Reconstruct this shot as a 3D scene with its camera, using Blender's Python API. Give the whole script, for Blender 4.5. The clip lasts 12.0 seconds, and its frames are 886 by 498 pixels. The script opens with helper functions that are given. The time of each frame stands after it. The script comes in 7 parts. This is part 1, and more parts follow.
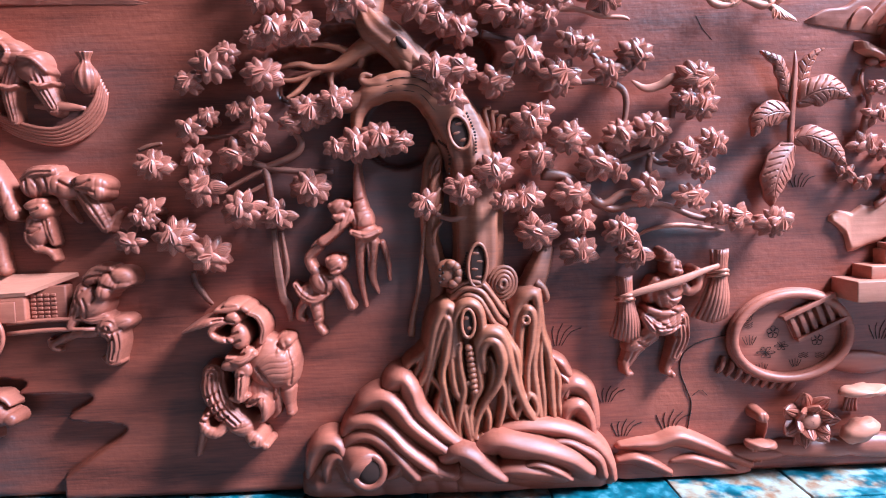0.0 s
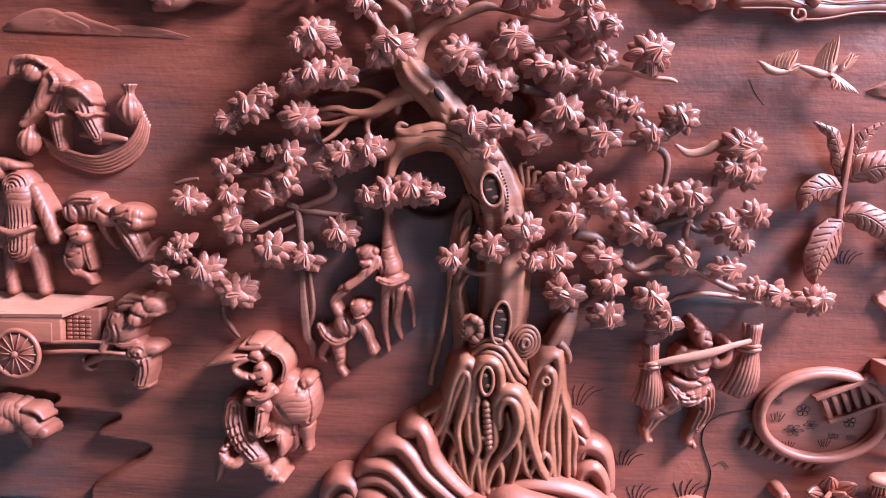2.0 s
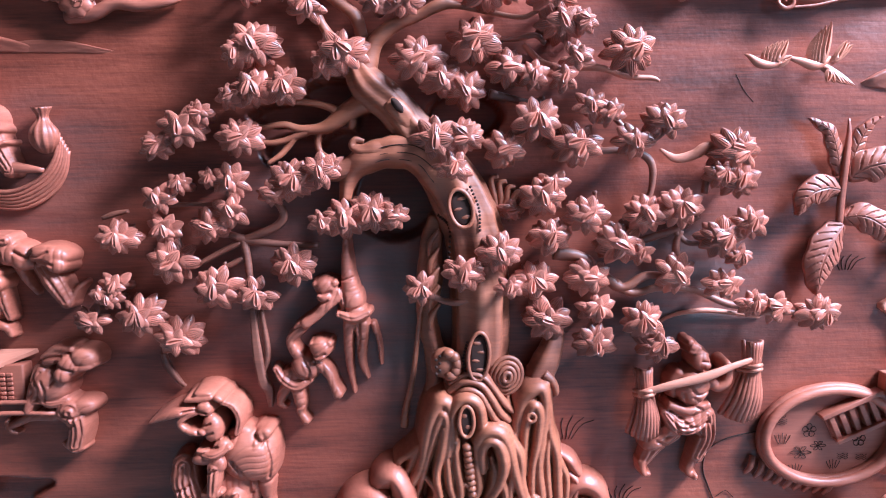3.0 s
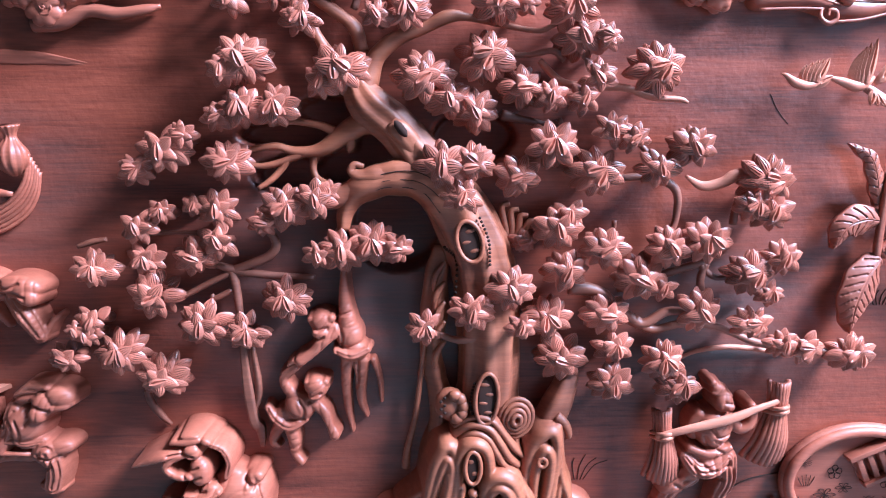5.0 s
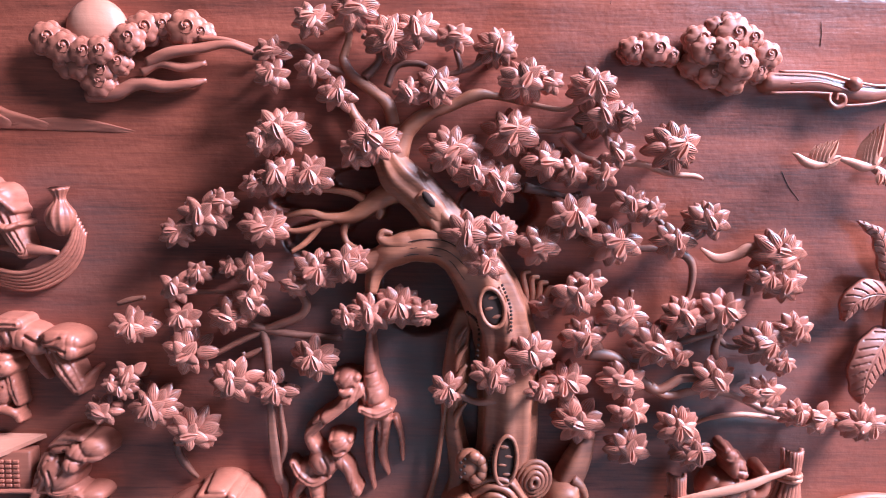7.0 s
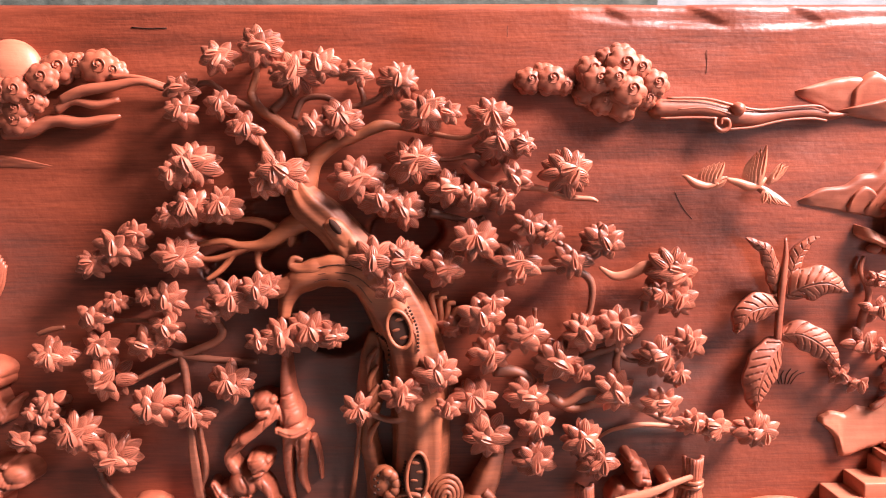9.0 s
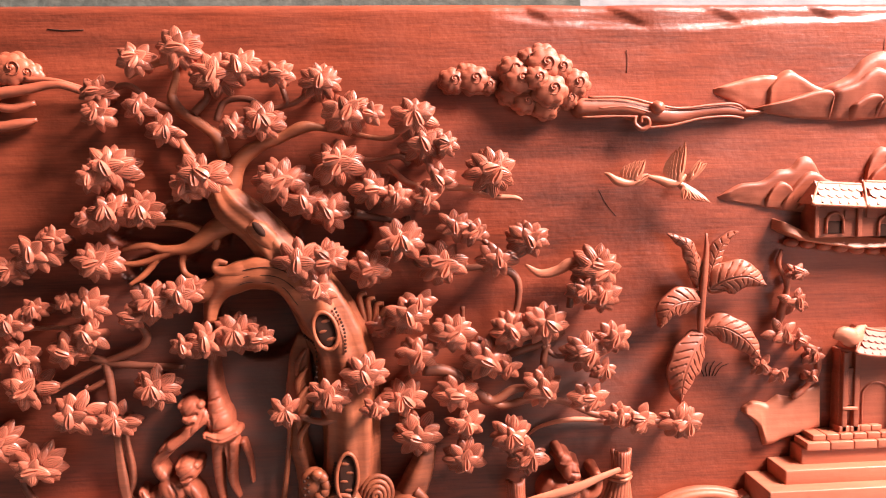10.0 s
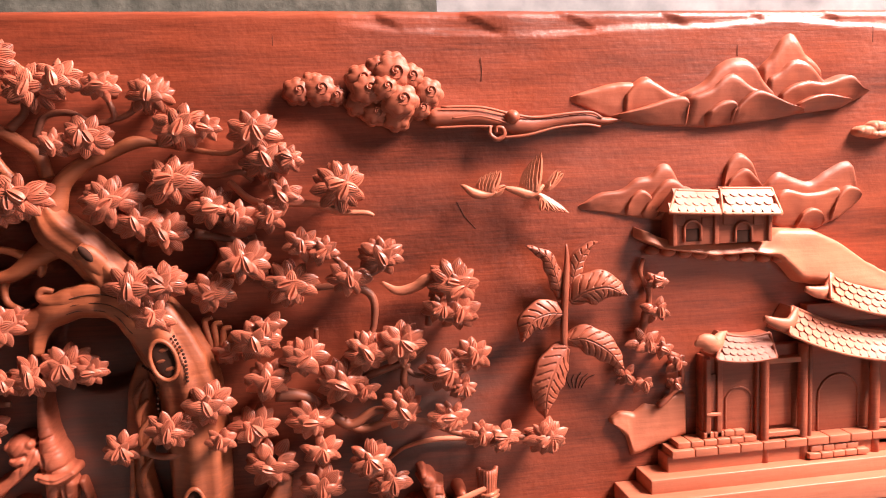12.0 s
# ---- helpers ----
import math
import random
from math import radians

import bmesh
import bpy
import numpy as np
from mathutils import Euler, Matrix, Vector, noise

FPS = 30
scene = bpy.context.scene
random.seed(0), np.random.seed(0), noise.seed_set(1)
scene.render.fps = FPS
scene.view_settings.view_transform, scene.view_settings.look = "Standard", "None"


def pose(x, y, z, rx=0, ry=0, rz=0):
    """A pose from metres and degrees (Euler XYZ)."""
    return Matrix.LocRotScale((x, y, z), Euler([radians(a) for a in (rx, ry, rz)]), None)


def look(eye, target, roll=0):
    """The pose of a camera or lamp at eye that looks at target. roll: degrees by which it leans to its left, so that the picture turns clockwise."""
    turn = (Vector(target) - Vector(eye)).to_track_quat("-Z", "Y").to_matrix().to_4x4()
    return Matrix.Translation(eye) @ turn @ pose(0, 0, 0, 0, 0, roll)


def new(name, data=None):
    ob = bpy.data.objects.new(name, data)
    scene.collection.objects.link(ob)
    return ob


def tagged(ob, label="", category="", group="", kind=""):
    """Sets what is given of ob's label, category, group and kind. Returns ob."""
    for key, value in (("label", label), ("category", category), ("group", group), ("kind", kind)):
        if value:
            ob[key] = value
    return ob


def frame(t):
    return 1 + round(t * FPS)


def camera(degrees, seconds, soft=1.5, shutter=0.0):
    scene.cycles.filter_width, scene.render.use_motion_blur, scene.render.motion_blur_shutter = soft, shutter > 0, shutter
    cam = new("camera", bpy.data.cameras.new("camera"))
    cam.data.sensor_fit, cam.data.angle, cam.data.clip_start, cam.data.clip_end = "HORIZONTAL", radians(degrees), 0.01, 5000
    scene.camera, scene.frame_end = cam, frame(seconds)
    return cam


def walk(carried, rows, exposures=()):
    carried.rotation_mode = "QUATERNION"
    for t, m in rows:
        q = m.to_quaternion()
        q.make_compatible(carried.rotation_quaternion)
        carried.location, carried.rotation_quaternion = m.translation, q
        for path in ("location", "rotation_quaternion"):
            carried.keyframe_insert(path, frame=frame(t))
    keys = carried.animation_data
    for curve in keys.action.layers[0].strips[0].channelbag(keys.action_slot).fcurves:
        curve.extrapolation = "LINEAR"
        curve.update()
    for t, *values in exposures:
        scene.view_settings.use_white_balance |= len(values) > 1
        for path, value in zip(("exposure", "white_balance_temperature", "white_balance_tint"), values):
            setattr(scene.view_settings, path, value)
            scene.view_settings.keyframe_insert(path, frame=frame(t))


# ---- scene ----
cam = camera(62.04, 12.0, soft=1.1)
PATH = [
    (0, look((-0.0434, -1.1930, 0.4791), (0.0119, 0.7994, 0.3137), -1.91)),
    (0.5, look((-0.0335, -1.1488, 0.5132), (-0.0036, 0.8438, 0.3450), -1.07)),
    (1, look((-0.0167, -1.1659, 0.5264), (-0.0724, 0.8200, 0.2957), 0.96)),
    (1.5, look((-0.0011, -1.1798, 0.5571), (-0.1244, 0.7999, 0.3015), 1.63)),
    (2, look((-0.0032, -1.1723, 0.6059), (-0.0897, 0.8109, 0.3617), 1.77)),
    (2.5, look((-0.0159, -1.1242, 0.6244), (-0.0718, 0.8560, 0.3495), 0.12)),
    (2.7, look((-0.0120, -1.0910, 0.6220), (-0.0260, 0.8950, 0.3920), -0.50)),
    (4.3, look((-0.0160, -0.9770, 0.7030), (0.0230, 0.9840, 0.3120), -1.00)),
    (4.5, look((-0.0213, -0.9705, 0.6994), (0.0141, 0.9945, 0.3287), -0.71)),
    (5, look((-0.0271, -0.9575, 0.7076), (0.0004, 1.0130, 0.3663), -0.30)),
    (5.5, look((-0.0371, -0.9534, 0.7252), (-0.0142, 1.0204, 0.4039), 0.01)),
    (6, look((-0.0462, -0.9618, 0.7319), (-0.0330, 1.0160, 0.4347), 0.51)),
    (6.5, look((-0.0470, -0.9772, 0.7449), (-0.0424, 1.0018, 0.4555), 0.56)),
    (6.7, look((-0.0460, -0.9850, 0.7400), (-0.0500, 0.9980, 0.4810), 0.80)),
    (8.3, look((0.0050, -1.0180, 0.7520), (0.0190, 0.9740, 0.5750), 0.50)),
    (8.5, look((0.0283, -1.0235, 0.7578), (0.0356, 0.9675, 0.5688), 0.16)),
    (9, look((0.0551, -1.0346, 0.7624), (0.1009, 0.9556, 0.5706), -0.39)),
    (9.5, look((0.0804, -1.0348, 0.7616), (0.1643, 0.9534, 0.5618), -0.72)),
    (10, look((0.1097, -1.0410, 0.7623), (0.2465, 0.9449, 0.5689), -1.11)),
    (10.5, look((0.1404, -1.0371, 0.7678), (0.3171, 0.9452, 0.5697), -1.63)),
    (11, look((0.1738, -1.0291, 0.7655), (0.4154, 0.9447, 0.5520), -1.70)),
    (11.5, look((0.2017, -1.0157, 0.7683), (0.4871, 0.9515, 0.5474), -1.64)),
    (12, look((0.2280, -1.0091, 0.7850), (0.5339, 0.9559, 0.5723), -2.08)),
]
walk(cam, PATH, [(0.0, -0.18, 3760, -15), (6.5, -0.08, 3700, -15), (8.3, -0.12, 5050, 2), (9.0, -0.12, 6450, 17), (10.5, -0.26, 7200, 22), (12.0, -0.5, 7550, 26)])

# ---- light: a high window on the right, a low doorway in the wall behind ----
world = bpy.data.worlds.new("world")
scene.world = world
world.use_nodes = True
wn = world.node_tree
sky = wn.nodes.new("ShaderNodeTexSky")
sky.sky_type, sky.sun_disc = "NISHITA", False
sky.sun_elevation, sky.sun_rotation = radians(40), radians(90)
wn.links.new(sky.outputs[0], wn.nodes["Background"].inputs[0])
wn.nodes["Background"].inputs[1].default_value = 0.006

for name, eye, size, watts, tone in (("window_daylight", (3.30, -1.47, 3.70), 1.6, 1620, (1.0, 0.94, 0.91)), ("doorway_daylight", (2.50, -3.90, 0.60), 1.15, 20, (0.96, 0.97, 1.0))):
    lamp = bpy.data.lights.new(name, "AREA")
    lamp.shape, lamp.size, lamp.size_y, lamp.energy, lamp.color = "RECTANGLE", size, size, watts, tone
    new(name, lamp).matrix_world = look(eye, (0.2, 0.0, 0.5))


# ---- materials ----
def nodes_of(name):
    m = bpy.data.materials.new(name)
    m.use_nodes = True
    return m, m.node_tree, m.node_tree.nodes["Principled BSDF"]


def ramp(nt, source, stops):
    r = nt.nodes.new("ShaderNodeValToRGB")
    while len(r.color_ramp.elements) < len(stops):
        r.color_ramp.elements.new(0.5)
    for e, (p, c) in zip(r.color_ramp.elements, stops):
        e.position, e.color = p, (*c, 1)
    nt.links.new(source, r.inputs[0])
    return r


def noise_tex(nt, vec, scale, detail=4.0, rough=0.55):
    n = nt.nodes.new("ShaderNodeTexNoise")
    n.inputs["Scale"].default_value, n.inputs["Detail"].default_value, n.inputs["Roughness"].default_value = scale, detail, rough
    nt.links.new(vec, n.inputs["Vector"])
    return n


def mapped(nt, scale, source="Object"):
    tc, mp = nt.nodes.new("ShaderNodeTexCoord"), nt.nodes.new("ShaderNodeMapping")
    mp.inputs["Scale"].default_value = scale
    if source == "Position":
        nt.links.new(nt.nodes.new("ShaderNodeNewGeometry").outputs["Position"], mp.inputs[0])
    else:
        nt.links.new(tc.outputs[source], mp.inputs[0])
    return mp.outputs[0]


def wood(name, dark, mid, light, rough, bump=0.25, grain=1.0, vary=0.12, coat=0.0, stain_shade=()):
    """Carved red hardwood: long grain along x, broad bands, fine pores, uneven polish."""
    m, nt, b = nodes_of(name)
    band = noise_tex(nt, mapped(nt, (0.8, 1.0, 9.0), "Position"), 2.2, 3, 0.5)
    fine = noise_tex(nt, mapped(nt, (9.0, 40.0, 150.0), "Position"), 1.6 * grain, 5, 0.65)
    spot = noise_tex(nt, mapped(nt, (1, 1, 1), "Position"), 7.0, 3, 0.5)
    mix = nt.nodes.new("ShaderNodeMath")
    mix.operation = "MULTIPLY_ADD"
    mix.inputs[1].default_value = 0.62
    half = nt.nodes.new("ShaderNodeMath")
    half.operation = "MULTIPLY"
    half.inputs[1].default_value = 0.38
    nt.links.new(fine.outputs[0], half.inputs[0])
    nt.links.new(band.outputs[0], mix.inputs[0])
    nt.links.new(half.outputs[0], mix.inputs[2])
    col = ramp(nt, mix.outputs[0], [(0.34, dark), (0.5, mid), (0.66, light)])
    out = col.outputs[0]
    # greyed spots: stains in the wood, and painted shade in the pond
    for (px, pz, rad, amount) in stain_shade:
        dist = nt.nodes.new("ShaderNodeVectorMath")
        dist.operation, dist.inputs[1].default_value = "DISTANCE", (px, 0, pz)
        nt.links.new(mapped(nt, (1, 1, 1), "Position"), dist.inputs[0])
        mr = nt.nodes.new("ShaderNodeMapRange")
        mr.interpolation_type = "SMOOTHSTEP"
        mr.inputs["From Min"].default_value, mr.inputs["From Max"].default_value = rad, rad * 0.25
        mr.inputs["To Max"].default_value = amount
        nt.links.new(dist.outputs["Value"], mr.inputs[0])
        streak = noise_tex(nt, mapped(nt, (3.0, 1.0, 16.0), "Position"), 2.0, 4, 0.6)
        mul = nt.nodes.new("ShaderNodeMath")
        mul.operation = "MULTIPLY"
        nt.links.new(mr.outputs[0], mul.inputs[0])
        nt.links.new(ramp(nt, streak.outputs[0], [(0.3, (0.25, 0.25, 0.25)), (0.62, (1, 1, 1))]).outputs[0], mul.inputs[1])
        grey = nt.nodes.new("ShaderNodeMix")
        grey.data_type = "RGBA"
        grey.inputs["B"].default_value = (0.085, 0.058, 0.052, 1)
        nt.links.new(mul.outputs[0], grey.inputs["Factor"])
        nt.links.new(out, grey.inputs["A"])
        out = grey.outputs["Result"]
    hsv = nt.nodes.new("ShaderNodeHueSaturation")
    nt.links.new(out, hsv.inputs["Color"])
    info = nt.nodes.new("ShaderNodeObjectInfo")
    val = nt.nodes.new("ShaderNodeMath")
    val.operation, val.inputs[1].default_value, val.inputs[2].default_value = "MULTIPLY_ADD", 2 * vary, 1 - vary
    nt.links.new(info.outputs["Random"], val.inputs[0])
    nt.links.new(val.outputs[0], hsv.inputs["Value"])
    nt.links.new(hsv.outputs[0], b.inputs["Base Color"])
    rr = nt.nodes.new("ShaderNodeMapRange")
    rr.inputs["To Min"].default_value, rr.inputs["To Max"].default_value = rough - 0.09, rough + 0.12
    rr.inputs["From Min"].default_value, rr.inputs["From Max"].default_value = 0.3, 0.7
    nt.links.new(spot.outputs[0], rr.inputs[0])
    nt.links.new(rr.outputs[0], b.inputs["Roughness"])
    b.inputs["Specular IOR Level"].default_value = 0.42
    bp = nt.nodes.new("ShaderNodeBump")
    bp.inputs["Strength"].default_value, bp.inputs["Distance"].default_value = bump, 0.0012
    nt.links.new(fine.outputs[0], bp.inputs["Height"])
    tool = noise_tex(nt, mapped(nt, (1, 1, 1), "Position"), 85.0, 2, 0.5)
    bp2 = nt.nodes.new("ShaderNodeBump")
    bp2.inputs["Strength"].default_value, bp2.inputs["Distance"].default_value = bump * 1.2, 0.0018
    nt.links.new(tool.outputs[0], bp2.inputs["Height"])
    nt.links.new(bp.outputs[0], bp2.inputs["Normal"])
    nt.links.new(bp2.outputs[0], b.inputs["Normal"])
    b.inputs["Coat Weight"].default_value, b.inputs["Coat Roughness"].default_value = coat, 0.3
    return m


def plain(name, a, b_, rough, scale=30.0, bump=0.2):
    m, nt, b = nodes_of(name)
    n = noise_tex(nt, mapped(nt, (1, 1, 1), "Position"), scale, 5, 0.6)
    nt.links.new(ramp(nt, n.outputs[0], [(0.3, a), (0.7, b_)]).outputs[0], b.inputs["Base Color"])
    b.inputs["Roughness"].default_value = rough
    b.inputs["Specular IOR Level"].default_value = 0.2
    bp = nt.nodes.new("ShaderNodeBump")
    bp.inputs["Strength"].default_value, bp.inputs["Distance"].default_value = bump, 0.004
    nt.links.new(n.outputs[0], bp.inputs["Height"])
    nt.links.new(bp.outputs[0], b.inputs["Normal"])
    return m


# four grey stains; the last spot paints shade below the pond's shore step
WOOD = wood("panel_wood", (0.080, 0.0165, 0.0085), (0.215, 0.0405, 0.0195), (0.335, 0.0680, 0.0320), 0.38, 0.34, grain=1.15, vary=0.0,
            stain_shade=[(0.3495, 0.4418, 0.17, 0.85), (-0.1854, 0.4768, 0.26, 0.6), (-0.5681, 0.6283, 0.16, 0.4), (-0.0615, 0.3976, 0.16, 0.5), (-0.7769, 0.0634, 0.14, 0.6)])
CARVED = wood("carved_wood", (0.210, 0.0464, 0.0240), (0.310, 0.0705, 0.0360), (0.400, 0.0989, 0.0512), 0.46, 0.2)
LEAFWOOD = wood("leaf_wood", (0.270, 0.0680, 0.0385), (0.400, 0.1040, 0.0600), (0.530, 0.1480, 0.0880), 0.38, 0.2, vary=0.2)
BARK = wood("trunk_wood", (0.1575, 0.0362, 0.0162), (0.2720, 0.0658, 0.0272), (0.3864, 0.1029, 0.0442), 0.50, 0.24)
# lighter carved wood; light on treads, ledges and roofs is put into it
LIT_PALE = wood("lit_pale_wood", (0.360, 0.0989, 0.0528), (0.470, 0.1376, 0.0760), (0.560, 0.1763, 0.1000), 0.46, 0.2)
# darkened copy of the wood: the canopy's shade on twigs is in the colour
SHADED_TWIG = wood("shaded_twig_wood", (0.12, 0.030, 0.016), (0.20, 0.052, 0.027), (0.28, 0.076, 0.040), 0.48, 0.25)
# near-black for cuts, and for hollows whose shade is put into the colour
CUT_SHADE = plain("cut_shade_wood", (0.030, 0.010, 0.006), (0.055, 0.018, 0.011), 0.9)
CONCRETE = plain("concrete", (0.05, 0.055, 0.047), (0.14, 0.14, 0.12), 0.9, 40.0, 0.6)
# very dark on purpose, so unseen room surfaces bounce little light
LOW_BOUNCE = plain("low_bounce_wall", (0.025, 0.025, 0.022), (0.06, 0.058, 0.052), 0.95, 20.0, 0.4)
SHEET = plain("white_sheet", (0.16, 0.17, 0.18), (0.36, 0.36, 0.37), 0.8, 14.0, 0.2)


def tile_material():
    m, nt, b = nodes_of("painted_tile")
    n = noise_tex(nt, mapped(nt, (1, 1, 1), "Position"), 11.0, 6, 0.6)
    n2 = noise_tex(nt, mapped(nt, (1.4, 1, 1), "Position"), 34.0, 5, 0.65)
    blue = ramp(nt, n2.outputs[0], [(0.36, (0.010, 0.038, 0.048)), (0.5, (0.035, 0.090, 0.105)), (0.70, (0.17, 0.25, 0.27))])
    tan = ramp(nt, n2.outputs[0], [(0.36, (0.24, 0.09, 0.04)), (0.5, (0.32, 0.21, 0.14)), (0.70, (0.46, 0.41, 0.37))])
    info = nt.nodes.new("ShaderNodeObjectInfo")
    add = nt.nodes.new("ShaderNodeMath")
    add.operation, add.inputs[1].default_value = "MULTIPLY_ADD", 0.24
    nt.links.new(info.outputs["Random"], add.inputs[0])
    nt.links.new(n.outputs[0], add.inputs[2])
    pick = ramp(nt, add.outputs[0], [(0.68, (0, 0, 0)), (0.76, (1, 1, 1))])
    mix = nt.nodes.new("ShaderNodeMix")
    mix.data_type = "RGBA"
    nt.links.new(pick.outputs[0], mix.inputs["Factor"])
    nt.links.new(blue.outputs[0], mix.inputs["A"])
    nt.links.new(tan.outputs[0], mix.inputs["B"])
    nt.links.new(mix.outputs["Result"], b.inputs["Base Color"])
    b.inputs["Roughness"].default_value = 0.4
    return m


TILE = tile_material()


# ---- building helpers ----
def link_mesh(name, bm, mat, smooth=True):
    bmesh.ops.recalc_face_normals(bm, faces=bm.faces[:])
    me = bpy.data.meshes.new(name)
    bm.to_mesh(me)
    bm.free()
    if smooth:
        me.shade_smooth()
    me.materials.append(mat)
    return new(name, me)


def part(name, bm, mat, parent, label="", smooth=True):
    ob = link_mesh(name, bm, mat, smooth)
    ob.parent = parent
    return tagged(ob, label) if label else ob


def thing(name, label, category, at=(0, 0, 0), group=""):
    ob = new(name)
    ob.empty_display_size = 0.02
    return tagged(ob, label, category, group)


def slab(bm, x0, x1, y0, y1, z0, z1, bevel=0.0):
    r = bmesh.ops.create_cube(bm, size=1)
    for v in r["verts"]:
        v.co = ((x0 + x1) / 2 + v.co.x * (x1 - x0), (y0 + y1) / 2 + v.co.y * (y1 - y0), (z0 + z1) / 2 + v.co.z * (z1 - z0))
    if bevel:
        es = list({e for v in r["verts"] for e in v.link_edges})
        bmesh.ops.bevel(bm, geom=es, offset=bevel, segments=2, affect="EDGES", profile=0.6)


def ball(bm, x, z, y, rx, rz, ry=None, lean=0, sub=2):
    """An ellipsoid lump; lean turns it in the panel's plane, clockwise."""
    r = bmesh.ops.create_icosphere(bm, subdivisions=sub, radius=1)
    m = Matrix.Translation((x, y, z)) @ Matrix.Rotation(radians(lean), 4, "Y") @ Matrix.Diagonal((rx, ry or rx, rz, 1))
    bmesh.ops.transform(bm, matrix=m, verts=r["verts"])


def glide(pts, sub):
    """Catmull-Rom through rows of numbers."""
    p = [np.array(q, float) for q in pts]
    p = [2 * p[0] - p[1]] + p + [2 * p[-1] - p[-2]]
    out = []
    for i in range(1, len(p) - 2):
        for k in range(sub):
            t = k / sub
            out.append(0.5 * (2 * p[i] + (p[i + 1] - p[i - 1]) * t + (2 * p[i - 1] - 5 * p[i] + 4 * p[i + 1] - p[i + 2]) * t * t
                              + (3 * p[i] - p[i - 1] - 3 * p[i + 1] + p[i + 2]) * t ** 3))
    return out + [p[-2]]


def tube(bm, rows, seg=10, sub=5, flute=0, deep=0.0, flat=1.0, twist=0.0, wob=0.0, cap=True):
    """A rounded strand through rows of (x, z, radius, y); flute: number of grooves cut along it."""
    pts = glide(rows, sub)
    rings, up = [], Vector((0, 1, 0))
    for i, q in enumerate(pts):
        a, b = pts[max(i - 1, 0)], pts[min(i + 1, len(pts) - 1)]
        d = Vector((b[0] - a[0], b[3] - a[3], b[1] - a[1])).normalized()
        side = d.cross(up)
        side = side.normalized() if side.length > 1e-4 else Vector((1, 0, 0))
        front = side.cross(d).normalized()
        c, ring = Vector((q[0], q[3], q[1])), []
        r0 = max(q[2], 0.0004)
        if wob:
            r0 *= 1 + wob * noise.noise(c * 45)
        for k in range(seg):
            a_ = 2 * math.pi * k / seg
            r = r0 * (1 - deep * (0.5 + 0.5 * math.cos(flute * (a_ + twist * i))) if flute else 1)
            ring.append(bm.verts.new(c + side * (r * math.cos(a_)) + front * (r * flat * math.sin(a_))))
        rings.append(ring)
    for A, B in zip(rings, rings[1:]):
        for k in range(seg):
            bm.faces.new((A[k], A[(k + 1) % seg], B[(k + 1) % seg], B[k]))
    if cap:
        bm.faces.new(rings[0][::-1])
        bm.faces.new(rings[-1])


def ringed(bm, x, z, y, r, thick, lean=0, squash=1.0, seg=24, face=0.0):
    """A ring lying in the panel's plane."""
    c, s = math.cos(radians(lean)), math.sin(radians(lean))
    verts = []
    for i in range(seg):
        a = 2 * math.pi * i / seg
        row = []
        for k in range(8):
            b = 2 * math.pi * k / 8
            u, v = (r + thick * math.cos(b)) * math.cos(a), (r * squash + thick * math.cos(b)) * math.sin(a)
            row.append(bm.verts.new((x + u * c + v * s, y - thick * math.sin(b), z - u * s + v * c)))
        verts.append(row)
    for i in range(seg):
        for k in range(8):
            A, B = verts[i], verts[(i + 1) % seg]
            bm.faces.new((A[k], A[(k + 1) % 8], B[(k + 1) % 8], B[k]))


def leaf_bmesh(length, width, dome=0.2, cuts=5, deep=0.16, curl=0.0, thick=0.14, nu=10, seat=0.16):
    """A pointed carved leaf from the origin along +x, face to +z: an oval blade with narrow cuts running down it."""
    vs = [(-1.0, 0.0)]
    for k in range(cuts):
        c = (2 * (k + 1) / (cuts + 1) - 1) * 0.92
        w = 0.36 / cuts
        vs += [(c - w, 0.0), (c, 1.0), (c + w, 0.0)]
    vs.append((1.0, 0.0))
    bm = bmesh.new()
    top, bot = [], []
    for i in range(nu):
        u = i / (nu - 1)
        w = width / 2 * max(0.07, math.sin(math.pi * (0.10 + 0.90 * u) ** 0.86) ** 0.62 * (1.06 - 0.12 * u))
        if i == nu - 1:
            w = width * 0.02
        run = max(0.0, min(1.0, (u - seat) * 6, (0.97 - u) * 6))
        tr, br = [], []
        for v, c in vs:
            h = width * (dome * (1 - 0.9 * v * v) * (0.35 + 0.65 * math.sin(math.pi * min(1, 0.12 + 0.86 * u))) - deep * c * run) + curl * length * u * u
            tr.append(bm.verts.new((u * length, v * w, h)))
        for v in (-0.86, 0.86):
            br.append(bm.verts.new((u * length * 0.97, v * w, curl * length * u * u - thick * width)))
        top.append(tr)
        bot.append(br)
    n = len(vs)
    for i in range(nu - 1):
        for k in range(n - 1):
            bm.faces.new((top[i][k], top[i + 1][k], top[i + 1][k + 1], top[i][k + 1]))
        bm.faces.new((bot[i][0], bot[i + 1][0], top[i + 1][0], top[i][0]))
        bm.faces.new((top[i][-1], top[i + 1][-1], bot[i + 1][-1], bot[i][-1]))
        bm.faces.new((bot[i][0], bot[i][1], bot[i + 1][1], bot[i + 1][0]))
    bm.faces.new(top[0] + bot[0][::-1])
    bm.faces.new(top[-1][::-1] + bot[-1])
    return bm


def mesh_only(name, bm, mat, smooth=False):
    ob = link_mesh(name, bm, mat, smooth)
    me = ob.data
    bpy.data.objects.remove(ob)
    return me


